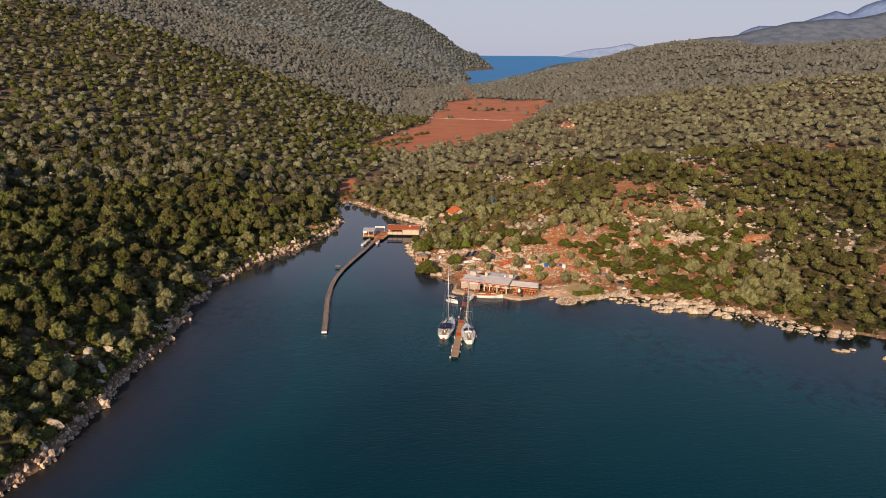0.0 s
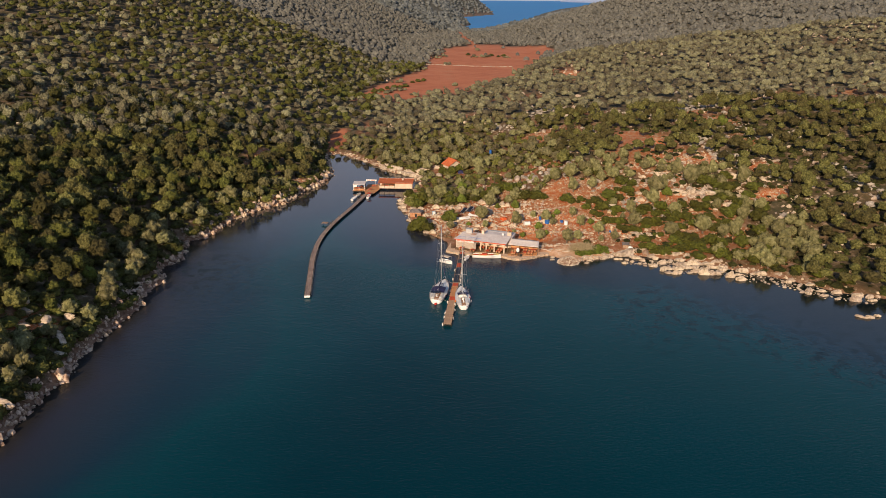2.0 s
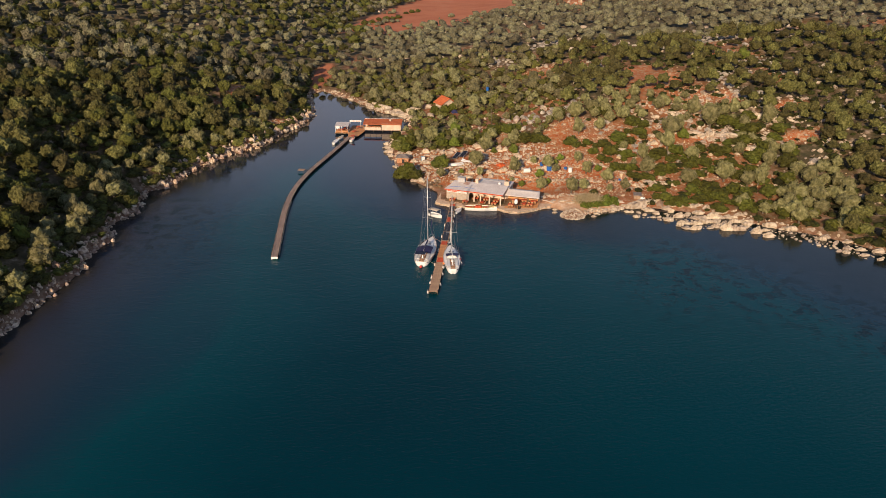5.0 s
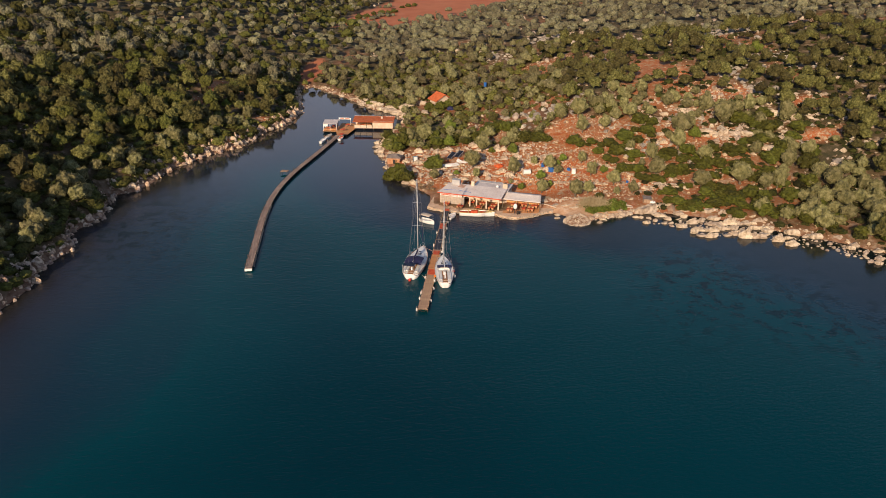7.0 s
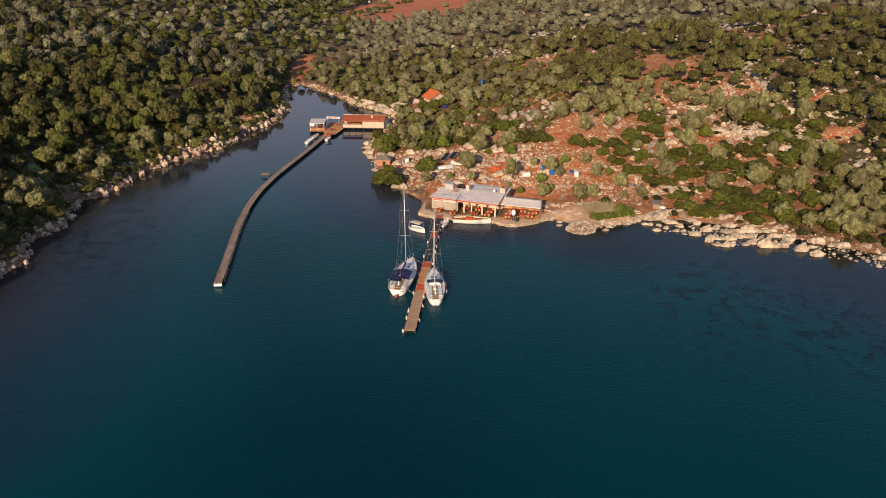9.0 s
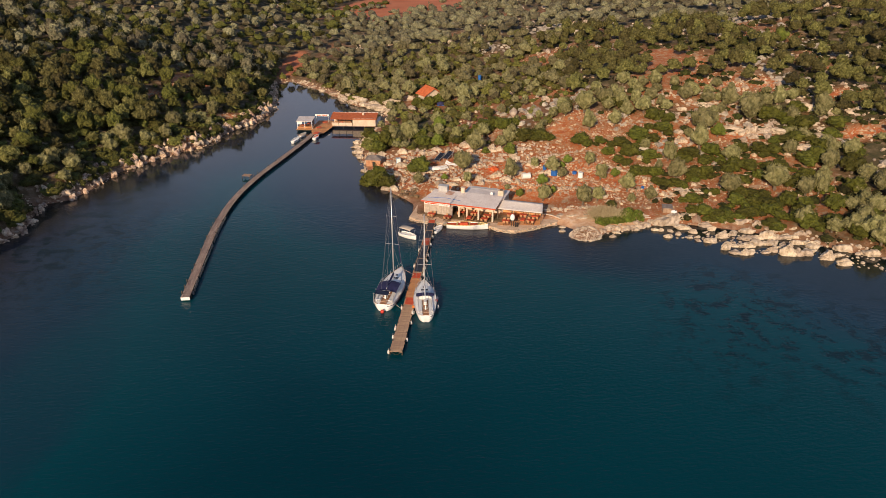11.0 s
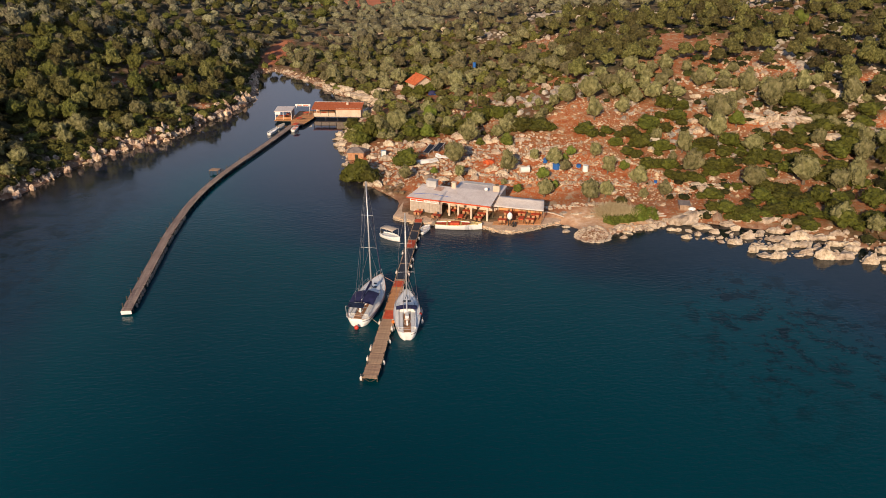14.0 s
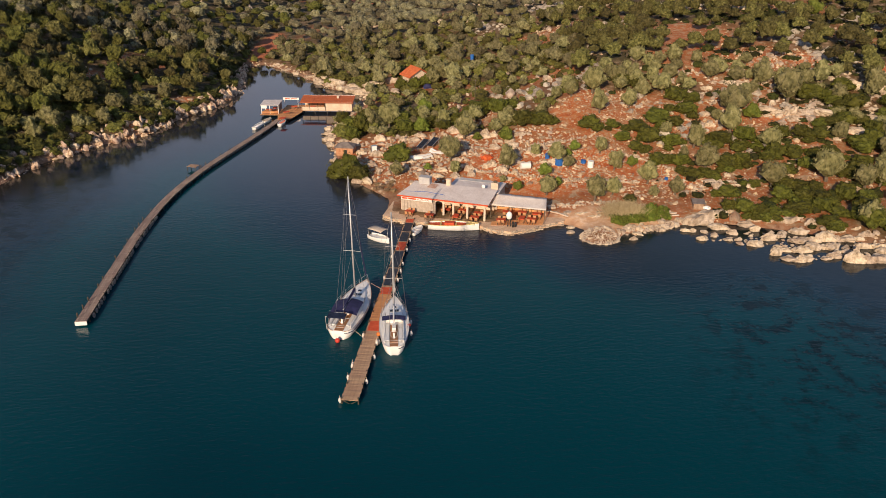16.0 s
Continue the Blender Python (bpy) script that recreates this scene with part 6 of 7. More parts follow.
    part("pushpit", rod((-B * .33, -L / 2 + .15, 1.0), (-B * .33, -L / 2 + .1, 1.75), .02, rod((B * .33, -L / 2 + .15, 1.0), (B * .33, -L / 2 + .1, 1.75), .02, rod((-B * .33, -L / 2 + .1, 1.75), (B * .33, -L / 2 + .1, 1.75), .018))), M_METAL, y)
    return y


def heading(stern, bow):
    d = Vector(bow) - Vector(stern)
    c = (Vector(bow) + Vector(stern)) / 2
    return pose(c.x, c.y, 0, 0, 0, math.degrees(math.atan2(-d.x, d.y)))


y1 = yacht("white sailing yacht with navy bimini and stern solar panel", 12.4, 4.0, heading((-1.40, 11.95), (1.08, 24.1)), 0.85, 17.1, True, 0.70)
y2 = yacht("white sailing yacht with navy sprayhood moored at the jetty", 11.0, 3.5, heading((5.0, 8.5), (4.72, 19.5)), 0.75, 14.4, False, 0.60)
for m, mat, lab, s in [(y1.matrix_world @ Matrix.Translation((0.1, -6.9, 0.25)), M_BUOY, "round red mooring buoy at the yacht's stern", 0.3),
                       (y2.matrix_world @ Matrix.Translation((-1.75, -2.6, 0.95)), M_ORANGE, "orange buoy hung on the yacht's side", 0.24),
                       (y2.matrix_world @ Matrix.Translation((1.72, -1.0, 1.05)), M_BUOY, "red fender on the yacht's rail", 0.22)]:
    b = thing("buoy", lab, "buoy", m)
    part("float", ball((0, 0, 0), s, u=12, v=8), mat, b, smooth=True)
    part("eye", tyre_ring(s * 0.25, s * 0.08, pose(0, 0, s * 1.05, 90, 0, 0), n=8, k=4), M_WHITE, b)
for yy, sx in ((-3.6, -1), (-3.9, -1), (0.5, 1), (-2.0, 1)):
    f = copy_thing(fender_src, y2.matrix_world @ Matrix.Translation((sx * 1.92, yy, 0.55)))
    f["label"] = "white fender hung on the yacht's side"
for a, b in [((1.0, 23.5, 1.5), (3.1, 22.6, 0.65)), ((0.2, 12.2, 1.2), (1.7, 10.8, 0.65)), ((4.7, 19.2, 1.5), (3.8, 19.8, 0.65))]:
    tagged(new("mooring_line", mesh_of("mooring_line", rod(a, b, 0.022, sides=5), M_BEIGE)), "pale rope from the yacht to the jetty", "rope", "mooring lines")


def skiff(name, label, L, B, m, inside_mat, bow=0.75, stern=0.5, hull_mat=None, gunwale=None):
    """An open boat: shell, floor, thwarts, rim."""
    b = thing(name, label, "boat", m)
    st = hull_shape(L, B, bow, stern, 0.7, 0.15, n=12)
    part("hull", shell(st, 6), hull_mat or M_WHITE, b, smooth=True)
    inner = [(yy, max(w - 0.10, 0.02), z - 0.16, d) for yy, w, z, d in st]
    part("floor", deck_mesh(inner, 0.0, 0.02, camber=0.0), inside_mat, b)
    bm = bmesh.new()
    for sx in (-1, 1):
        for (ya, wa, za, _), (yb, wb, zb, _) in zip(st[:-1], st[1:]):
            rod((sx * (wa - 0.02), ya, za + 0.02), (sx * (wb - 0.02), yb, zb + 0.02), 0.055, bm, 6)
    rod((-st[0][1], st[0][0], st[0][2] + 0.02), (st[0][1], st[0][0], st[0][2] + 0.02), 0.05, bm, 6)
    part("gunwale", bm, gunwale or M_WHITE, b, smooth=True)
    for t in (0.25, 0.55):
        part("thwart", box(B * 0.82, 0.26, 0.05, (0, (t - 0.5) * L, stern - 0.02), bevel=0.01), gunwale or M_WHITE, b)
    return b


boat = skiff("awning_boat", "small white open boat with beige awning, afloat", 3.9, 1.55, heading((0.3, 40.6), (3.3, 38.2)), M_WHITE, 0.8, 0.6)
rows = [[(q * 0.85, -1.5 + 2.6 * t, 2.0 - 0.12 * q * q - 0.05 * (2 * t - 1) ** 2) for q in (-1, -0.5, 0, 0.5, 1)] for t in (0, 0.33, 0.66, 1)]
aw = part("awning", loft(rows, False), M_BEIGE, boat, "beige canvas awning", smooth=True)
sol = aw.modifiers.new("thickness", 'SOLIDIFY')
sol.thickness = 0.02
for x in (-0.78, 0.78):
    for yv in (-1.45, 1.05):
        part("pole", rod((x * 0.85, yv, 0.5), (x, yv, 1.9), 0.018), M_METAL, boat)
part("engine", box(0.3, 0.4, 0.5, (0, -1.95, 0.75), bevel=0.06), M_BLACK, boat)
boat = skiff("dinghy", "grey-white rubber dinghy moored beside the jetty", 3.3, 1.5, heading((6.5, 40.9), (8.2, 44.1)), M_ROOF, 0.55, 0.45)
part("engine", box(0.28, 0.35, 0.45, (0, -1.7, 0.55), bevel=0.06), M_BLACK, boat)
boat = skiff("fishing_boat", "white wooden boat with yellow rim and red inside", 7.8, 2.1, heading((9.0, 44.0), (16.9, 43.0)), M_RED, 1.15, 0.85, gunwale=M_YELLOW)
part("engine_box", box(0.9, 1.5, 0.45, (0, -0.6, 0.95), bevel=0.05), M_RED, boat, "red engine cover")
part("foredeck", box(1.0, 1.3, 0.06, (0, 2.6, 1.0), bevel=0.02), M_YELLOW, boat)
for a, b_, nm, lab, mt in [((-29.5, 101.3), (-28.2, 106.0), "rowing_boat", "small white open boat beside the pontoon", M_WHITE), ((-28.3, 106.9), (-27.2, 109.6), "covered_boat", "small boat under a beige cover", M_BEIGE),
                           ((-24.3, 104.2), (-23.6, 108.0), "red_boat", "red and white open boat by the pier", M_RED)]:
    bt = skiff(nm, lab, math.dist(a, b_), 1.35, heading(a, b_), mt, 0.8, 0.6, gunwale=mt if mt is not M_RED else M_WHITE)
    if nm == "red_boat":
        part("canopy", box(1.3, 1.9, 0.06, (0, 0.6, 1.45), bevel=0.02), M_RED, bt, "red cover")
        for x in (-0.5, 0.5):
            part("pole", rod((x, 0.4, 0.6), (x, 0.4, 1.33), 0.02, rod((x, 1.4, 0.6), (x, 1.4, 1.33), 0.02)), M_METAL, bt)
    if nm == "covered_boat":
        part("cover", loft([[(q * 0.6 * (1 - 0.5 * max(0, t - 0.5)), -1.3 + 2.5 * t, 0.95 - 0.3 * q * q) for q in (-1, -0.4, 0.4, 1)] for t in (0, 0.35, 0.7, 1)], False), M_BEIGE, bt, smooth=True)

# ---- restaurant ----
M_TERRA = duo("terracotta_floor", (0.62, 0.27, 0.10), (0.76, 0.40, 0.18), scale=0.8, rough=0.9)
QUAY = [(1.9, 48.2), (3.9, 46.7), (7.4, 45.2), (12, 44.4), (17, 43.4), (19.4, 41.6), (21.5, 41.0), (24.2, 42.0), (27.2, 43.7), (30.2, 45.0), (31.5, 47.5), (28.5, 50), (20, 52.5), (8, 56.5), (3.4, 54.5)]
quay = thing("quay", "stone quay with a worn pinkish concrete top", "quay", kind="structure")
part("platform", slab(QUAY, -1.5, 0.52), M_CONCRETE, quay)
edge_me = [quads_mesh("kerb_stone", *rock_shape(800 + k, 0.8, 2), M_ROCK, False) for k in range(6)]
for (ax, ay), (bx, by) in zip(QUAY[:9], QUAY[1:10]):
    n = int(math.hypot(bx - ax, by - ay) / 0.5)
    for i in range(n):
        t = (i + 0.5) / n
        for low in (0, 1):
            if rj.random() < 0.22:
                continue
            o = rj.uniform(-0.12, 0.12) - (0.18 if low else 0)
            piece("kerb_stone", rj.choice(edge_me), quay, Matrix.LocRotScale((ax + (bx - ax) * t + 0.3 * o, ay + (by - ay) * t + o, (0.05 if low else 0.38) + rj.uniform(-.06, .04)),
                  Euler((rj.uniform(-.2, .2), rj.uniform(-.2, .2), math.atan2(by - ay, bx - ax) + rj.uniform(-.4, .4))), (rj.uniform(0.3, 0.55), rj.uniform(0.28, 0.42), rj.uniform(0.2, 0.36))))
R_M = pose(4.7, 50.1, 0.52, 0, 0, -20)
rest = thing("restaurant", "low waterside restaurant with pale sheet roof and arched plaster front", "building", R_M)
RL, RD, EH = 14.3, 4.6, 2.85
part("floor", box(RL, RD, 0.06, (RL / 2, RD / 2, 0.03)), M_TERRA, rest, "warm reddish floor")
part("back_wall", box(RL, 0.25, EH + 0.4, (RL / 2, RD - 0.12, (EH + 0.4) / 2)), M_PLASTER, rest)
part("side_wall", box(0.25, RD - 0.5, EH, (0.13, RD / 2, EH / 2)), M_PLASTER, rest)
part("front_wall", box(5.6, 0.2, EH - 0.35, (2.9, 0.3, (EH - 0.35) / 2 + 0.05)), M_CURTAIN, rest, "front closed by pale hanging blinds")
for i in range(11):
    part("blind", box(0.47, 0.06, 1.75 + 0.06 * (i % 3), (0.4 + i * 0.5, 0.15, 1.0), bevel=0.015), M_CURTAIN, rest)
roof = part("roof", sheet([(-0.35, -0.55, EH + 0.05), (RL + 0.35, -0.55, EH + 0.05), (RL + 0.45, RD + 0.3, EH + 0.72), (0.9, RD + 0.3, EH + 0.72)], 0.10), M_ROOF, rest, "pale grey sheet roof")
part("fascia", box(RL + 0.7, 0.08, 0.22, (RL / 2, -0.58, EH - 0.04)), M_RED, roof, "red-painted edge board")
for i in range(9):
    x = 0.6 + i * 1.75
    part("roof_batten", sheet([(x, -0.5, EH + 0.085), (x + 0.09, -0.5, EH + 0.085), (x + 0.14, RD + 0.25, EH + 0.75), (x + 0.05, RD + 0.25, EH + 0.75)], 0.04), M_ROOF, roof)
part("roof_hose", rod((0.6, 0.9, EH + 0.28), (4.0, 1.4, EH + 0.36), 0.035, rod((4.0, 1.4, EH + 0.36), (7.2, 1.0, EH + 0.30), 0.035)), M_BLUE, roof, "dark blue hose on the roof")
cols = [5.8, 7.3, 8.9, 11.2, 14.0]
for x in cols:
    part("column", box(0.32, 0.32, EH - 0.1, (x, 0.0, (EH - 0.1) / 2), bevel=0.03), M_PLASTER, rest)
for a, b in zip(cols[:-1], cols[1:]):
    bm = bmesh.new()
    n = 10
    w, c = (b - a - 0.32) / 2, (a + b) / 2
    lo = [(c + w * math.cos(math.pi * (1 - i / n)), EH - 0.95 + 0.55 * math.sin(math.pi * i / n) ** 0.6) for i in range(n + 1)]
    f0 = [(bm.verts.new((x, -0.12, z)), bm.verts.new((x, -0.12, EH - 0.1)), bm.verts.new((x, 0.12, z)), bm.verts.new((x, 0.12, EH - 0.1))) for x, z in lo]
    for p, q in zip(f0[:-1], f0[1:]):
        bm.faces.new((p[0], q[0], q[1], p[1]))
        bm.faces.new((q[2], p[2], p[3], q[3]))
        bm.faces.new((p[2], q[2], q[0], p[0]))
    part("arch", bm, M_PLASTER, rest)
sg = part("signboard", box(5.2, 0.06, 0.52, (2.9, -0.36, EH - 0.42), bevel=0.01), M_WHITE, rest, "long white name board")
for k, (x, w) in enumerate(((0.42, 0.95), (1.5, 1.35))):
    part("lettering", box(w, 0.02, 0.24, (x + w / 2, -0.40, EH - 0.42)), M_RED, sg, "dull red bars")
word = bpy.data.curves.new("lettering", 'FONT')
word.body, word.size, word.extrude = "RESTAURANT", 0.40, 0.006
word.materials.append(M_RED)
wd = new("lettering", word)
wd.parent = sg
wd.matrix_local = pose(2.98, -0.40, EH - 0.56, 90, 0, 0)
part("rust_stain", sheet([(3.4, 2.9, EH + 0.56), (4.9, 2.8, EH + 0.545), (5.1, 4.2, EH + 0.735), (3.8, 4.4, EH + 0.76)], 0.012), duo("rusty_sheet", (0.42, 0.22, 0.15), (0.62, 0.46, 0.39), scale=1.6, rough=0.85), roof, "rusty patch of sheet")
ch = part("chimney", box(0.75, 0.6, 1.5, (6.6, RD + 0.15, EH + 0.9), bevel=0.03), M_PLASTER, rest, "square plastered chimney")
part("chimney_cap", box(0.9, 0.75, 0.1, (6.6, RD + 0.15, EH + 1.7), bevel=0.02), M_PLASTER, ch)
M_TANK = duo("galvanised_sheet", (0.40, 0.40, 0.41), (0.52, 0.51, 0.51), scale=1.5, rough=0.55)
tk = thing("roof_tank", "grey-white water tank standing on the roof", "tank", R_M @ Matrix.Translation((2.7, RD - 0.3, EH + 0.68)))
part("body", box(1.9, 1.2, 1.15, (0, 0, 0.57), bevel=0.06), M_TANK, tk)
part("lid", box(2.0, 1.3, 0.07, (0, 0, 1.17), bevel=0.02), M_TANK, tk)
bw = thing("kitchen_block", "flat-roofed plaster kitchen behind the restaurant", "building", R_M @ Matrix.Translation((7.3, RD + 0.35, 0)))
part("wall", box(8.2, 5.0, 2.9, (3.3, 2.5, 1.45)), M_PLASTER, bw)
rf = part("roof", box(8.6, 5.4, 0.14, (3.3, 2.5, 2.97), bevel=0.02), M_ROOF, bw, "flat pale roof")
for k in range(4):
    part("roof_panel", box(1.25, 1.0, 0.05, (0.4 + 1.32 * k, 4.5, 3.13), rx=6, rz=1.5 * (k - 1)), M_TANK, rf, "blue-grey metal sheet")
st = part("stove_chimney", box(1.15, 1.0, 1.15, (6.6, 1.6, 3.6), bevel=0.04), M_PLASTER, bw)
part("chimney_pot", rod((6.6, 1.6, 4.15), (6.6, 1.6, 4.4), 0.32, sides=9), M_BARK, st)
dishs = thing("satellite_dish", "small white dish on the kitchen roof", "dish", bw.matrix_world @ Matrix.Translation((4.9, 0.6, 3.04)))
part("reflector", ball((0, 0, 0.55), 0.34, scale=(1, 0.3, 1)), M_WHITE, dishs, smooth=True)
part("mount", rod((0, 0, 0), (0, 0, 0.5), 0.03), M_METAL, dishs)

# awning to the east
M_AWNING = duo("sun_bleached_canvas", (0.74, 0.65, 0.59), (0.84, 0.76, 0.70), scale=1.2, rough=0.9, bump=0.01)
c00, c10, c11, c01 = Vector((18.75, 46.5, 2.75)), Vector((27.1, 44.0, 2.75)), Vector((27.8, 47.7, 3.4)), Vector((19.8, 50.2, 3.45))
shade = thing("terrace_awning", "sagging beige canvas awning on timber posts", "awning")
n = 10
bm = bmesh.new()
gr = []
for i in range(n + 1):
    row = []
    for j in range(7):
        u, v = i / n, j / 6
        p = c00.lerp(c10, u).lerp(c01.lerp(c11, u), v)
        row.append(bm.verts.new((p.x, p.y, p.z - 0.16 * math.sin(math.pi * u) * math.sin(math.pi * v) - 0.05 * abs(math.sin(3 * math.pi * u)))))
    gr.append(row)
for i in range(n):
    for j in range(6):
        bm.faces.new((gr[i][j], gr[i + 1][j], gr[i + 1][j + 1], gr[i][j + 1]))
cv = part("canvas", bm, M_AWNING, shade, smooth=True)
sol = cv.modifiers.new("thickness", 'SOLIDIFY')
sol.thickness = 0.03
part("drop_curtain", sheet([tuple(c10 + Vector((0.02, 0.1, 0))), tuple(c10 + Vector((0.05, 0.1, 0))), tuple(c11 + Vector((0.05, -0.1, -0.4))), tuple(c11 + Vector((0.02, -0.1, -0.4)))], 1.0), M_BEIGE, shade)
for u in (0.02, 0.35, 0.67, 0.98):
    for a, b in ((c00, c10), (c01, c11)):
        p = a.lerp(b, u)
        part("post", rod((p.x, p.y, 0.5), (p.x, p.y, p.z - 0.02), 0.06, sides=7), M_BARK, shade)
for a, b in ((c00, c10), (c01, c11)):
    part("rail", rod(a - Vector((0, 0, 0.06)), b - Vector((0, 0, 0.06)), 0.05, sides=6), M_BARK, shade)
part("ground_cloth", slab([(18.6, 43.6), (26.6, 43.6), (28.2, 48.0), (20.2, 50.2)], 0.524, 0.56), M_TERRA, shade, "warm terracotta floor")
# low terrace walls behind, blue-grey in the shade
wall = thing("terrace_wall", "terracotta-coloured back wall of the terrace", "wall")
part("wall_core", box(8.2, 0.35, 1.75, (23.9, 49.3, 1.3), rz=-16), M_TERRA, wall)


# ---- tables and chairs ----
def table(label):
    t = thing("dining_table", label, "table", group="terrace tables")
    part("tabletop", box(1.35, 0.8, 0.05, (0, 0, 0.73), bevel=0.01), M_TEAK, t)
    part("tablecloth", box(1.41, 0.86, 0.13, (0, 0, 0.70), bevel=0.02), M_RED, t, "orange-red cloth")
    for x in (-0.58, 0.58):
        for yv in (-0.32, 0.32):
            part("leg", box(0.06, 0.06, 0.70, (x, yv, 0.35)), M_TEAK, t)
    return t


M_CHAIR = duo("varnished_wood", (0.42, 0.20, 0.09), (0.56, 0.30, 0.15), scale=4, rough=0.6)


def chair(label):
    c = thing("dining_chair", label, "chair", group="terrace chairs")
    part("seat", box(0.45, 0.45, 0.05, (0, 0, 0.45), bevel=0.01), M_CHAIR, c)
    part("backrest", box(0.45, 0.05, 0.42, (0, 0.21, 0.72), bevel=0.01, rx=-6), M_CHAIR, c)
    for x in (-0.19, 0.19):
        for yv in (-0.19, 0.19):
            part("leg", box(0.045, 0.045, 0.44, (x, yv, 0.22)), M_DARKWOOD, c)
    return c


t0, c0_ = table("wooden table with an orange-red cloth on the quay"), chair("dark wooden chair at a terrace table")
spots = [(6.2, 48.0, -20), (9.3, 46.5, -20), (13.4, 45.9, 75), (16.3, 45.3, -20), (14.6, 48.3, -20), (17.0, 47.0, -20), (12.0, 48.8, -20), (20.3, 44.2, -10), (23.6, 44.8, 70), (25.0, 44.3, -15), (26.2, 46.4, -15), (21.6, 47.4, -15), (24.0, 47.2, -15)]
for i, (x, y, a) in enumerate(spots):
    m = pose(x, y, 0.585 if 0 else 0.56, 0, 0, a)
    if i == 0:
        t0.matrix_world = m
    else:
        copy_thing(t0, m)
    for k, (cx, cy, ca) in enumerate(((-0.35, 0.62, 0), (0.35, 0.66, 8), (-0.35, -0.64, 180), (0.4, -0.6, 172))):
        mm = m @ pose(cx + rj.uniform(-.06, .06), cy, 0, 0, 0, ca + rj.uniform(-12, 12))
        if i == 0 and k == 0:
            c0_.matrix_world = mm
        elif rj.random() < 0.85:
            copy_thing(c0_, mm)
ov = thing("garden_oven", "white rounded oven on a dark iron stand", "oven", pose(21.4, 43.2, 0.52))
part("dome", ball((0, 0, 1.75), 0.55, scale=(0.85, 0.7, 1.2), u=14, v=10), M_WHITE, ov, smooth=True)
stand = part("stand", rod((0.25, -0.1, 0), (0.2, 0, 1.2), 0.07, rod((-0.2, -0.1, 0), (-0.1, 0, 1.2), 0.07)), M_BLACK, ov, "black iron stand")
part("shelf", box(0.8, 0.45, 0.08, (0.05, 0, 1.18), bevel=0.02), M_BLACK, stand)
gas = thing("gas_bottles", "dark bottles standing beside the oven", "bottle", pose(22.0, 42.8, 0.52))
part("bottle", rod((0, 0, 0), (0, 0, 0.85), 0.16, sides=10), M_BLACK, gas, smooth=True)
part("bottle", rod((0.38, 0.1, 0), (0.38, 0.1, 0.8), 0.15, sides=10), M_BLACK, gas, smooth=True)

# ---- pier house ----
PZ = 0.7
pier = thing("pier_deck", "reddish timber deck on dark piles over the creek", "deck")
DECK = [(-25.3, 107.6), (-22.4, 108.8), (-20.7, 115.2), (-21.0, 122.3), (-25.4, 122.6), (-25.8, 118.6), (-30.2, 118.4), (-30.3, 112.9), (-26.0, 112.4)]
part("underframe", slab(DECK, PZ - 0.25, PZ - 0.05), M_DARKWOOD, pier)
i = 0
for k in range(38):
    yv = 107.9 + 0.39 * k
    xs = []
    for (ax, ay), (bx, by) in zip(DECK, DECK[1:] + DECK[:1]):
        if (ay > yv) != (by > yv):
            xs.append(ax + (bx - ax) * (yv - ay) / (by - ay))
    xs.sort()
    for a, b in zip(xs[::2], xs[1::2]):
        part("plank", box(b - a, 0.36, 0.05, ((a + b) / 2, yv, PZ - 0.02 + rj.uniform(-.006, .006))), M_ORANGE_BOARD, pier)
for x, y in [(-25, 108.6), (-22.8, 109.4), (-21.6, 113), (-25.6, 112.6), (-30, 113.2), (-30, 118), (-28, 113), (-26, 118), (-21.2, 118), (-21.2, 122), (-25.2, 122.2), (-24, 115)]:
    part("pile", rod((x, y, -3), (x, y, PZ - 0.05), 0.1, sides=7), M_DARKWOOD, pier)
hs = thing("pier_house", "long pale house on stilts with red tiled roof", "building", pose(-21.0, 116.6, PZ, 0, 0, -3.5))
HL, HD = 12.3, 4.2
part("floor", box(HL, HD, 0.15, (HL / 2, HD / 2, -0.02)), M_WOOD, hs)
part("back_wall", box(HL, 0.2, 2.1, (HL / 2, HD - 0.1, 1.1)), M_PLASTER, hs)
part("front_wall", box(HL * 0.52, 0.2, 2.1, (HL * 0.74, 0.1, 1.1)), M_PLASTER, hs)
part("end_wall", box(0.2, HD - 0.4, 2.1, (HL - 0.1, HD / 2, 1.1)), M_PLASTER, hs)
part("parapet", box(HL * 0.47, 0.15, 0.85, (HL * 0.235, 0.1, 0.48)), M_PLASTER, hs)
for x in (0.1, 2.0, 4.0, 5.8):
    part("post", box(0.15, 0.15, 2.1, (x, 0.1, 1.1)), M_DARKWOOD, hs)
rf = part("roof", sheet([(-0.3, -0.45, 2.05), (HL + 0.3, -0.45, 2.05), (HL + 0.3, HD + 0.3, 2.75), (-0.3, HD + 0.3, 2.75)], 0.1), M_TILE, hs, "red tiled lean-to roof")
tile_row = [mesh_of("tile_rib", box(0.12, HD + 0.75, 0.06, bevel=0.02), M_TILE)]
for k in range(36):
    x = -0.2 + k * (HL + 0.4) / 35
    piece("tile_rib", tile_row[0], rf, pose(x, HD / 2 - 0.07, 2.43, math.degrees(math.atan2(0.70, HD + 0.75)), 0, 0))
part("chimney", box(0.55, 0.55, 0.6, (8.6, 2.6, 2.8), bevel=0.03), M_PLASTER, hs)
part("edge_board", box(HL + 0.6, 0.06, 0.16, (HL / 2, HD + 0.32, 2.74)), M_WHITE, rf)
for x in (0.3, 3.2, 6.2, 9.2, 11.9):
    for yv in (0.2, HD - 0.3):
        part("stilt", rod((x, yv, -3.5), (x, yv, -0.08), 0.13, sides=8), M_DARKWOOD, hs)
part("counter", box(4.6, 0.6, 0.95, (3.0, 1.6, 0.5), bevel=0.02), M_TEAK, hs)
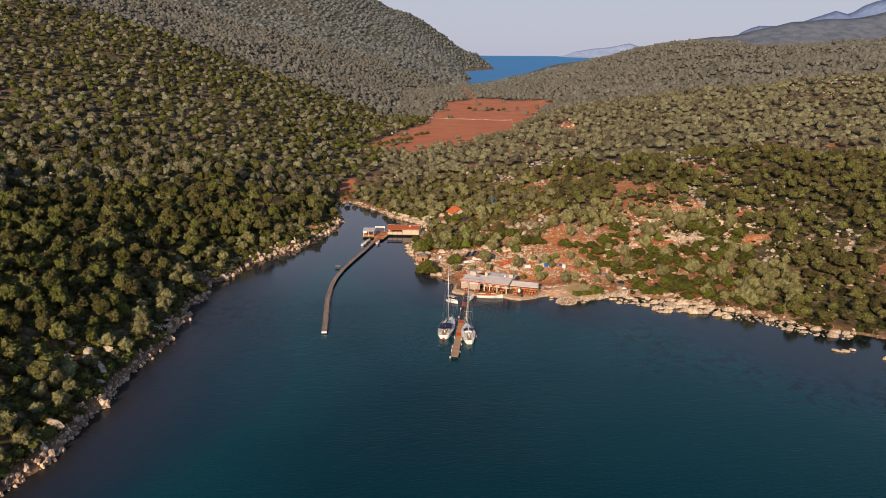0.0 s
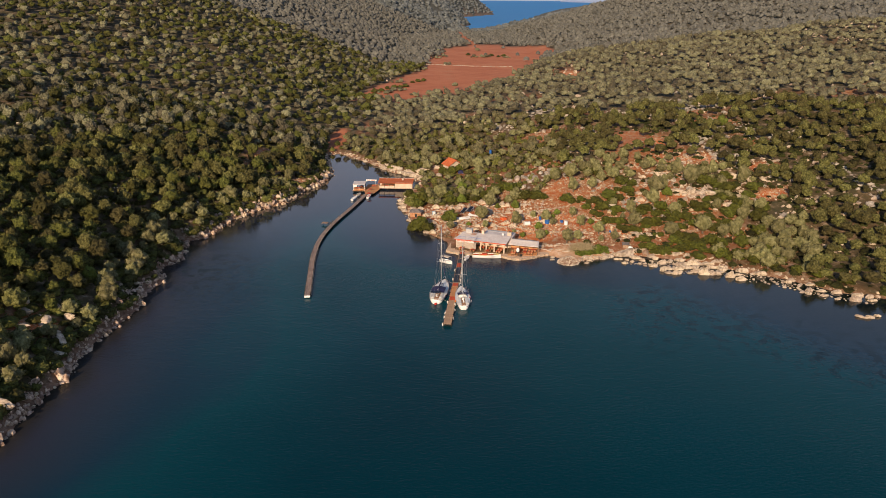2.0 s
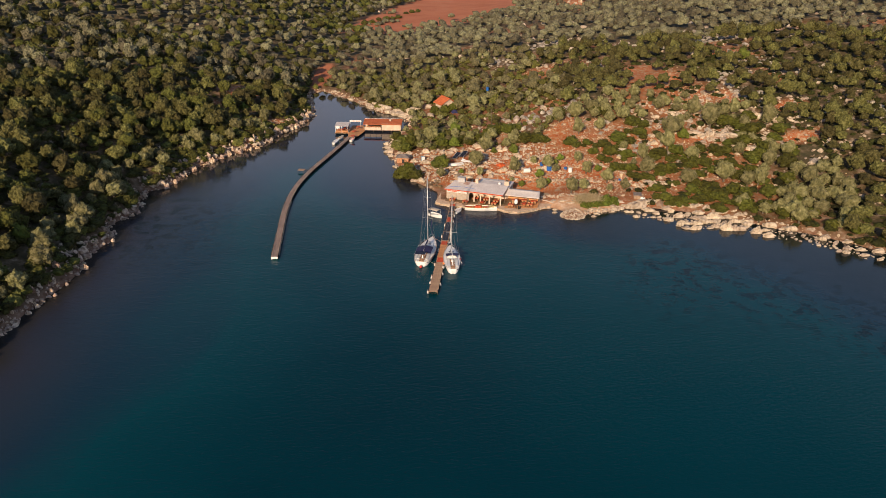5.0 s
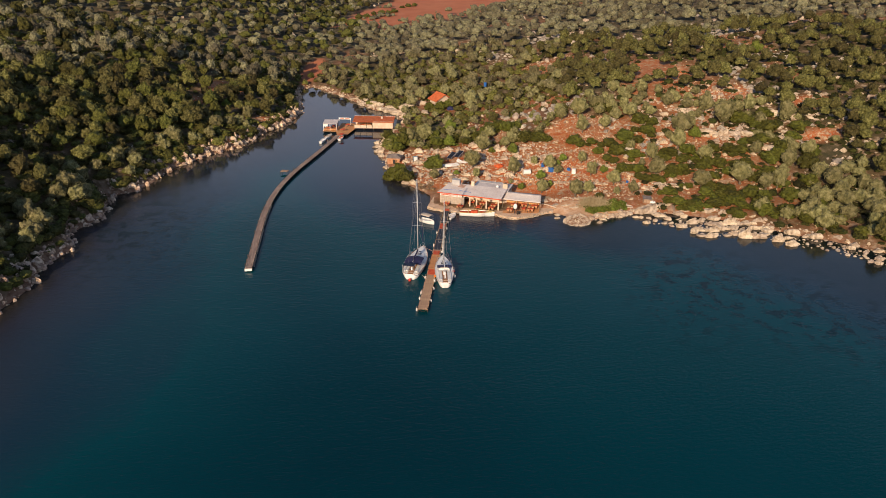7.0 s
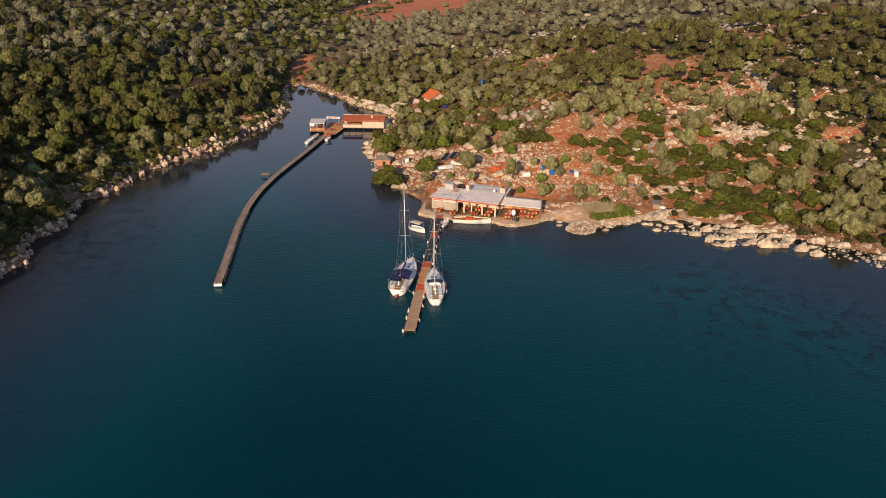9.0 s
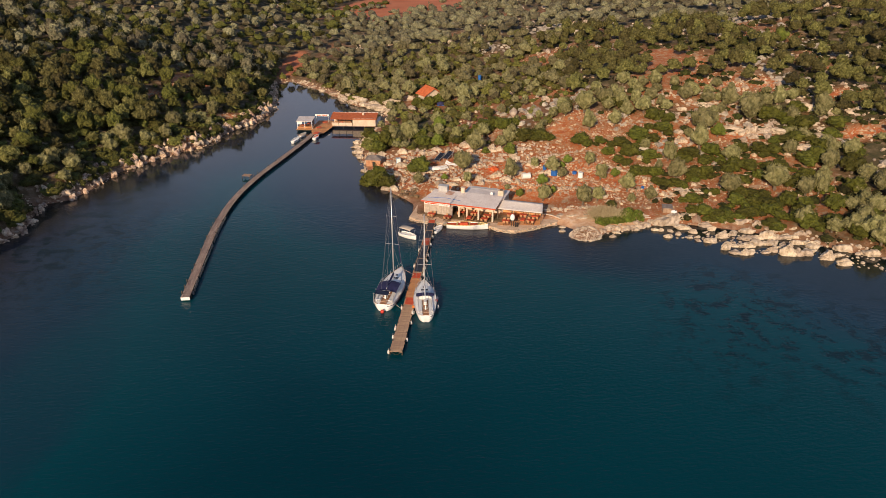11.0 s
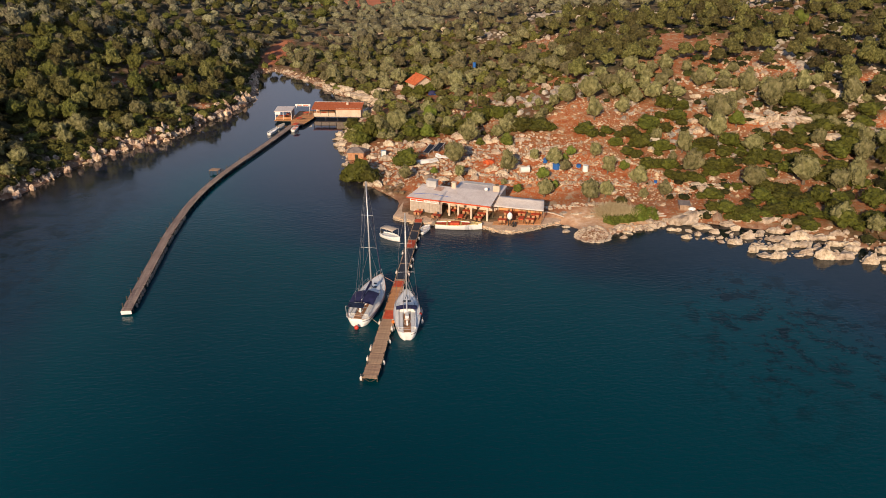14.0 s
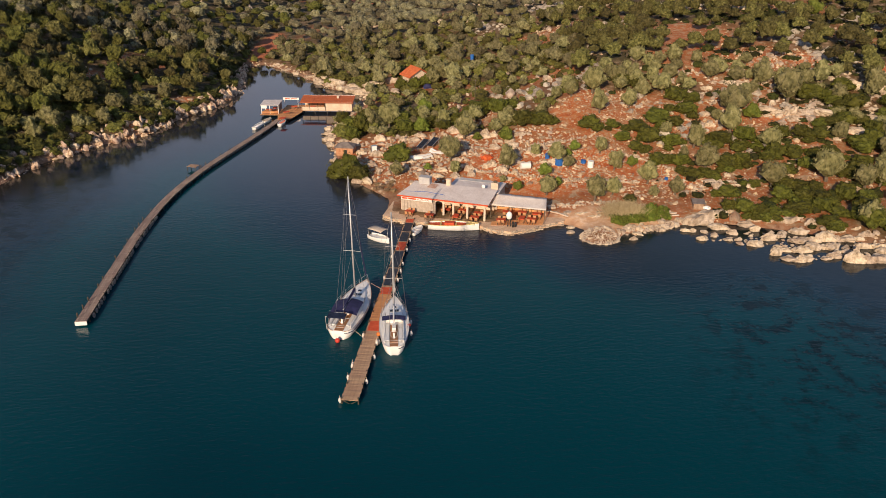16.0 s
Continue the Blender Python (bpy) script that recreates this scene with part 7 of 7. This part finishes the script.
hut = thing("deck_pavilion", "white-framed open pavilion with a pale flat awning", "pavilion", pose(-30.0, 113.3, PZ))
part("roof", sheet([(-0.2, -0.2, 2.25), (4.2, -0.3, 2.25), (4.3, 4.7, 2.35), (-0.2, 4.8, 2.35)], 0.12), M_ROOF, hut, "pale awning roof")
for x in (0, 2, 4):
    for yv in (0, 4.5):
        part("post", box(0.12, 0.12, 2.2, (x, yv, 1.1)), M_WHITE, hut)
part("front_panel", box(1.3, 0.06, 0.75, (0.65, -0.02, 1.75)), M_WHITE, hut)
# added dark panel; its colour stands for the pavilion's shaded inside
part("side_panel", box(0.06, 4.4, 1.9, (4.05, 2.25, 1.1)), M_SLATE, hut, "dark panel standing in for the shaded inside")
for sx in (0.5, 1.5, 2.5, 3.5):
    part("rail", box(0.95, 0.06, 0.5, (sx, -0.05, 0.4)), M_ORANGE_BOARD, hut)
for m in (pose(-28.6, 115, PZ + 0.02, 0, 0, 5), pose(-27.3, 116.8, PZ + 0.02, 0, 0, 80), pose(-24, 112.5, PZ + 0.02, 0, 0, 30), pose(-18.5, 117.6, PZ + 0.08, 0, 0, 0), pose(-23, 118, PZ + 0.02, 0, 0, 15)):
    copy_thing(t0, m)["label"] = "wooden table with a red cloth on the pier deck"
sb = thing("pier_sign", "long white sign board on posts above the deck", "sign", pose(-24.1, 120.6, PZ, 0, 0, -6))
brd = part("board", box(4.0, 0.08, 0.55, (0, 0, 2.0), bevel=0.01), M_WHITE, sb)
part("lettering", box(1.2, 0.02, 0.2, (-0.9, -0.05, 2.0)), M_RED, brd, "dull red bar")
part("lettering", box(1.5, 0.02, 0.2, (0.75, -0.05, 2.0)), M_RED, brd, "dull red bar")
for x in (-1.7, 1.7):
    part("post", rod((x, 0.05, 0), (x, 0.05, 2.2), 0.05), M_WHITE, sb)

# ---- house on the slope ----
gz0 = ground_z(6.7, 136.0)
oh = thing("hill_house", "small house with a bright orange tiled roof among trees", "house", pose(6.7, 137.0, gz0 - 0.2, 0, 0, 28))
oh.scale = (1.2, 1.2, 1.2)
part("wall", box(4.6, 4.0, 2.7, (0, 0, 1.35)), M_PLASTER, oh)
for sx in (-1, 1):
    rf = part("roof", sheet([(0, -2.5, 4.4), (sx * 2.9, -2.5, 2.7), (sx * 2.9, 2.5, 2.7), (0, 2.5, 4.4)] if sx < 0 else [(2.9, -2.5, 2.7), (2.9, 2.5, 2.7), (0, 2.5, 4.4), (0, -2.5, 4.4)], 0.12), M_TILE, oh, "orange clay tile slope")
    for k in range(11):
        yv = -2.4 + 0.48 * k
        part("tile_rib", rod((0.05 * sx, yv, 4.4), (sx * 2.9, yv, 2.72), 0.06, sides=5), M_TILE, rf)
part("ridge", rod((0, -2.5, 4.42), (0, 2.5, 4.42), 0.12, sides=7), M_TILE, oh)
bm = bmesh.new()
for yv in (-1.99, 1.99):
    v = [bm.verts.new(p) for p in ((-2.3, yv, 2.7), (2.3, yv, 2.7), (0, yv, 4.2))]
    w = [bm.verts.new((p.co.x, yv * 0.95, p.co.z)) for p in v]
    bm.faces.new(v)
    bm.faces.new(w[::-1])
    for a in range(3):
        bm.faces.new((v[a], v[(a + 1) % 3], w[(a + 1) % 3], w[a]))
part("gable", bm, M_PLASTER, oh)
part("door", box(0.9, 0.08, 2.0, (0.6, -2.02, 1.0), bevel=0.01), M_TEAK, oh)
part("window", box(0.9, 0.08, 0.8, (-1.1, -2.02, 1.5), bevel=0.01), M_GLASS, oh)
tarp = thing("blue_tarpaulin", "dark blue tarpaulin over a pile beside the house", "tarpaulin", pose(9.8, 132.6, ground_z(9.8, 132.6)))
part("cover", ball((0, 0, 0.4), 1.0, scale=(1.2, 0.8, 0.8)), M_NAVY, tarp)
part("edge", box(2.2, 1.3, 0.1, (0, 0, 0.1), bevel=0.03), M_BLUE, tarp)

# ---- stone hut on the point ----
hz = ground_z(-7.2, 80.8)
sh = thing("stone_hut", "little rubble hut with a grey slab roof", "hut", pose(-6.9, 80.8, hz - 0.1, 0, 0, -8))
part("wall", box(3.4, 2.6, 1.7, (0, 0, 0.85), bevel=0.08), duo("orange_rubble", (0.40, 0.18, 0.085), (0.58, 0.33, 0.20), scale=2, rough=0.95, bump=0.05), sh)
part("roof", loft([[(-2.0, -1.6, 1.65), (2.0, -1.6, 1.65), (2.0, 1.6, 1.65), (-2.0, 1.6, 1.65)], [(-1.9, -1.5, 1.8), (1.9, -1.5, 1.8), (1.9, 1.5, 1.8), (-1.9, 1.5, 1.8)], [(-0.5, -0.2, 2.5), (0.5, -0.2, 2.5), (0.5, 0.2, 2.5), (-0.5, 0.2, 2.5)]]), M_SLATE, sh, "grey stone slab roof")
# no opening is cut; a black panel paints the dark inside
part("doorway", box(0.7, 0.1, 1.2, (0.2, -1.28, 0.65)), M_BLACK, sh, "black panel for the doorway's dark inside")

# ---- yard clutter ----
M_NET = duo("orange_fishing_net", (0.52, 0.075, 0.02), (0.70, 0.16, 0.05), scale=3, rough=0.9, bump=0.05)
def at_ground(x, y, rz=0):
    return pose(x, y, ground_z(x, y), 0, 0, rz)


for x, y, a in ((8.4, 79.0, -32), (10.4, 79.4, -32)):
    s = thing("solar_heater", "tilted dark solar water panel on a metal frame", "solar panel", at_ground(x, y, a), "solar panels")
    pn = part("panel", box(1.25, 2.9, 0.08, (0, 0, 0.95), rx=20, bevel=0.01), M_SOLAR, s)
    for k in range(-3, 4):
        part("tube", rod((k * 0.17, -1.30, 0.55), (k * 0.17, 1.30, 1.49), 0.035, sides=5), M_MAT, pn)
    for sx in (-0.55, 0.55):
        part("frame_leg", rod((sx, -1.1, -0.3), (sx, -1.1, 0.52), 0.03, rod((sx, 1.1, -0.5), (sx, 1.1, 1.30), 0.03)), M_METAL, s)
    part("frame_rail", rod((-0.66, -1.36, 0.5), (-0.66, 1.36, 1.47), 0.035, rod((0.66, -1.36, 0.5), (0.66, 1.36, 1.47), 0.035)), M_METAL, pn, "pale aluminium rim")
# broken white hull pieces leaning beside it
for x, y, rz, tilt, ln in ((9.2, 73.2, 40, 35, 2.4), (11.6, 74.6, -15, 20, 3.0), (10.2, 75.6, -60, 55, 1.8)):
    hp = thing("hull_panel", "broken white boat panel lying on stones", "debris", at_ground(x, y, rz), "hull debris")
    part("panel", box(ln, 0.85, 0.07, (0, 0, 0.55), bevel=0.02, rx=tilt), M_WHITE, hp)
    part("rib", box(ln * 0.9, 0.06, 0.12, (0, 0.0, 0.62), rx=tilt), M_BEIGE, hp)
w = thing("overturned_boat", "old white boat hull lying upturned in the yard", "boat", at_ground(7.8, 74.2, -70))
st_ = hull_shape(4.2, 1.5, 0.7, 0.6, 0.7, 0.1, n=10)
sh_ = part("hull", shell(st_, 6), M_WHITE, w, smooth=True)
sh_.matrix_local = pose(0, 0, 0.55, 0, 168, 0)
part("keel", box(0.08, 3.4, 0.1, (0, 0, 0.7)), M_BEIGE, w)
for x, y, m_, lab, r_, h in [(31.4, 69.6, M_BLUE, "blue plastic barrel on red soil", 0.4, 1.0), (33.1, 66.8, M_BLUE, "round blue plastic water tank on red soil", 0.75, 1.1), (37.6, 67.2, M_BLUE, "small blue plastic drum in the yard", 0.45, 0.6),
                             (38.6, 65.6, M_WHITE, "pale plastic drum in the yard", 0.55, 1.2), (50.6, 59.6, M_BLUE, "blue plastic can on the slope", 0.3, 0.5), (22.4, 147, M_BLUE, "blue water barrel on a dark stand among trees", 0.5, 1.4)]:
    b = thing("barrel", lab, "barrel", at_ground(x, y), "yard barrels")
    lift = 2.6 if y > 140 else 0.0
    bd = part("body", rod((0, 0, lift), (0, 0, lift + h), r_, sides=14), m_, b, smooth=False)
    for q in (0.3, 0.7):
        part("hoop", tyre_ring(r_, 0.03, pose(0, 0, lift + h * q), n=14, k=4), m_, bd)
    if lift:
        for sx in (-0.4, 0.4):
            part("stand_leg", rod((sx, -0.3, -0.2), (sx, -0.3, lift), 0.1, rod((sx, 0.3, -0.2), (sx, 0.3, lift), 0.1)), M_BLACK, b)
tkk = thing("water_tank", "white plastic water tank lying on stones", "tank", at_ground(26.8, 65.6, 10))
part("body", rod((-0.9, 0, 0.6), (0.9, 0, 0.6), 0.6, sides=16), M_WHITE, tkk, smooth=False)
part("cradle", box(1.6, 0.9, 0.25, (0, 0, 0.1), bevel=0.03), M_STONE, tkk)
ob = thing("orange_net_pile", "heap of orange fishing net between stones", "net", at_ground(20.3, 69.6))
v_, f_ = crown_shape(2, 5, 77, 60, 0.3)
nh = new("net", quads_mesh("net", v_ * np.array([1.6, 1.2, 0.9]) - np.array([0, 0, 0.3]), f_, M_NET))
nh.parent = ob
ob2 = thing("red_crate_stack", "stack of red plastic crates near the panels", "crate", at_ground(6.4, 77.4))
for k, (dx, dy, dz) in enumerate(((0, 0, 0), (0.9, 0.1, 0), (0.4, 0.05, 0.36), (-0.9, 0.1, 0))):
    part("crate", box(0.8, 0.6, 0.35, (dx, dy, dz + 0.18), bevel=0.03), M_TILE, ob2)
fr = thing("blue_cabinet", "pale blue metal cabinet among boulders", "cabinet", at_ground(-1.2, 79.6, 12))
part("body", box(1.0, 0.8, 1.3, (0, 0, 0.65), bevel=0.03), duo("pale_blue_paint", (0.24, 0.36, 0.48), (0.34, 0.46, 0.56), scale=2, rough=0.5), fr)
part("door", box(0.9, 0.03, 1.15, (0, -0.42, 0.68), bevel=0.01), M_WHITE, fr)
for x, y, h in ((20.1, 101.6, 7.0),):
    p = thing("utility_pole", "thin grey timber pole among trees", "pole", at_ground(x, y), "poles")
    part("shaft", rod((0, 0, -0.4), (0, 0, h), 0.09, sides=8, r2=0.06), M_BARK, p)
    part("crossarm", box(1.1, 0.08, 0.08, (0, 0, h - 0.4)), M_DARKWOOD, p)
for x, y, rz, ln in ((46.6, 46.2, 5, 3.4), (47.0, 45.7, 2, 3.0), (46.2, 46.7, 9, 2.6), (29.6, 47.6, -35, 3.2), (30.2, 47.0, -50, 2.6)):
    b = thing("timber_beam", "weathered pale beam lying on the shore", "timber", at_ground(x, y, rz), "loose timbers")
    part("beam", box(ln, 0.24, 0.2, (0, 0, 0.15), bevel=0.02), M_BEIGE, b)
bs = thing("shore_shed", "small clutter shed of grey sheets by the rocks", "shed", at_ground(52.4, 48.6, -10))
part("wall", box(1.5, 1.3, 1.1, (0, 0, 0.5), bevel=0.02), M_STONE, bs)
part("roof", sheet([(-1, -0.9, 1.05), (1, -0.9, 1.05), (1, 0.9, 1.3), (-1, 0.9, 1.3)], 0.06), M_SLATE, bs)
part("sack", ball((1.3, -0.6, 0.3), 0.55, scale=(1.2, 0.8, 0.7)), M_WHITE, bs, "white sack")
# reeds on the point
rv, rf_ = [], []
rq = np.random.RandomState(66)
n = 0
for k in range(3600):
    x, y = 39.5 + rq.normal() * 1.05, 45.4 + rq.normal() * 0.6
    z = ground_z(x, y) if k % 5 == 0 else z
    h = rq.uniform(1.1, 2.5)
    a = rq.rand() * 6.28
    d = np.array([math.cos(a), math.sin(a), 0]) * 0.022
    tip = np.array([x + rq.normal() * 0.45 + 0.35 * (x - 40.0), y + rq.normal() * 0.4, z + h])
    b0 = np.array([x, y, z - 0.1])
    mid = (b0 + tip) / 2 + np.array([0, 0, 0.1])
    rv += [b0 - d, b0 + d, mid + d, mid - d, tip + d * 0.4, tip - d * 0.4]
    rf_ += [[n, n + 1, n + 2, n + 3], [n + 3, n + 2, n + 4, n + 5]]
    n += 6
tagged(new("reeds", quads_mesh("reeds", np.array(rv), np.array(rf_), M_REED)), "dry straw-coloured reeds on the shore", "reeds", kind="stuff")
M_LIMEGRASS = material("fresh_grass", [(0.35, (0.06, 0.085, 0.010)), (0.65, (0.15, 0.17, 0.028))], scale=2.5, rough=0.7, random_tint=0.3, spec=0.25, tone=True, coords="World")
tuft = [crown_shape(1, 5, 400 + k, 90, 0.22) for k in range(3)]
gx_, gy_ = np.meshgrid(np.arange(37.6, 47.2, 0.62), np.arange(0, 2.6, 0.62))
gx_, gy_ = gx_.ravel() + rq.uniform(-0.3, 0.3, gx_.size), gy_.ravel() + np.interp(gx_.ravel(), [37, 39.5, 43.3, 47], [42.6, 42.7, 43.9, 45.0]) + rq.uniform(-0.25, 0.25, gx_.size)
g_size = rq.uniform(0.55, 1.05, gx_.size) * np.interp(gx_, [37.5, 39, 45, 47.2], [0.7, 1.0, 0.95, 0.5])
crowns("shore_grass", gx_, gy_, g_size, tuft, M_LIMEGRASS, "green grass clumps beside the reeds", "grass", sink=0.25, squash=(0.8, 1.35))
# terraces of stacked stone in the yard
for x0, y0, x1, y1 in ((44, 72, 58, 60), (28, 75, 42, 78), (18, 64.5, 30, 62), (33, 60, 46, 58)):
    wl = thing("stone_terrace", "low dry-stone terrace wall across red soil", "wall", group="terraces")
    n = int(math.hypot(x1 - x0, y1 - y0) / 0.62)
    for i in range(n):
        t = i / n
        x, y = x0 + (x1 - x0) * t + rj.uniform(-.15, .15), y0 + (y1 - y0) * t + rj.uniform(-.2, .2)
        piece("stone", rj.choice(edge_me), wl, Matrix.LocRotScale((x, y, ground_z(x, y) + 0.12), Euler((rj.uniform(-.2, .2), rj.uniform(-.2, .2), rj.random() * 3)), (rj.uniform(0.3, 0.65), rj.uniform(0.3, 0.5), rj.uniform(0.3, 0.55))))

# dry brush heaped beside the restaurant
M_BRUSH = material("dry_brush", [(0.35, (0.14, 0.085, 0.05)), (0.65, (0.30, 0.20, 0.125))], scale=3, rough=0.95, random_tint=0.3, coords="World", tone=True)
bx2, by2 = np.array([0.4, 1.4, 2.4, 1.0, 2.2, 3.2, 0.0, 3.0]), np.array([62.2, 61.4, 60.6, 60.4, 59.4, 58.8, 61.0, 61.8])
crowns("brush_heap", bx2, by2, np.full(8, 0.85), [crown_shape(1, 6, 900 + k, 260, 0.13) for k in range(3)], M_BRUSH, "brown dry brush heaped beside the restaurant", "brush", sink=0.35, squash=(0.6, 0.9))

# a low stone wall with scrub across the red field
fw = np.random.RandomState(77)
t_ = fw.rand(260)
crowns("field_wall", -12 + 84 * t_ + fw.normal(size=260) * 0.4, 542 - 27 * t_ + fw.normal(size=260) * 0.8, fw.uniform(0.4, 1.1, 260), s_stone, M_ROCKS, "tumbled stone wall crossing the red field", "wall", sink=-0.1, smooth=False)
edge = np.array([(-48, 321), (-45, 326), (-42, 322), (-26, 366), (-30, 362), (-22, 371), (-18, 376), (-34, 352), (-38, 345), (-10, 405), (-6, 410), (-14, 400), (70, 620), (76, 628), (64, 632), (40, 640)], float)
crowns("field_edge_bushes", edge[:, 0], edge[:, 1], fw.uniform(2.2, 3.6, len(edge)), s_fine, M_SHRUB, "dark green bushes along the field's edge", "shrubs", sink=0.3, squash=(0.6, 0.9))
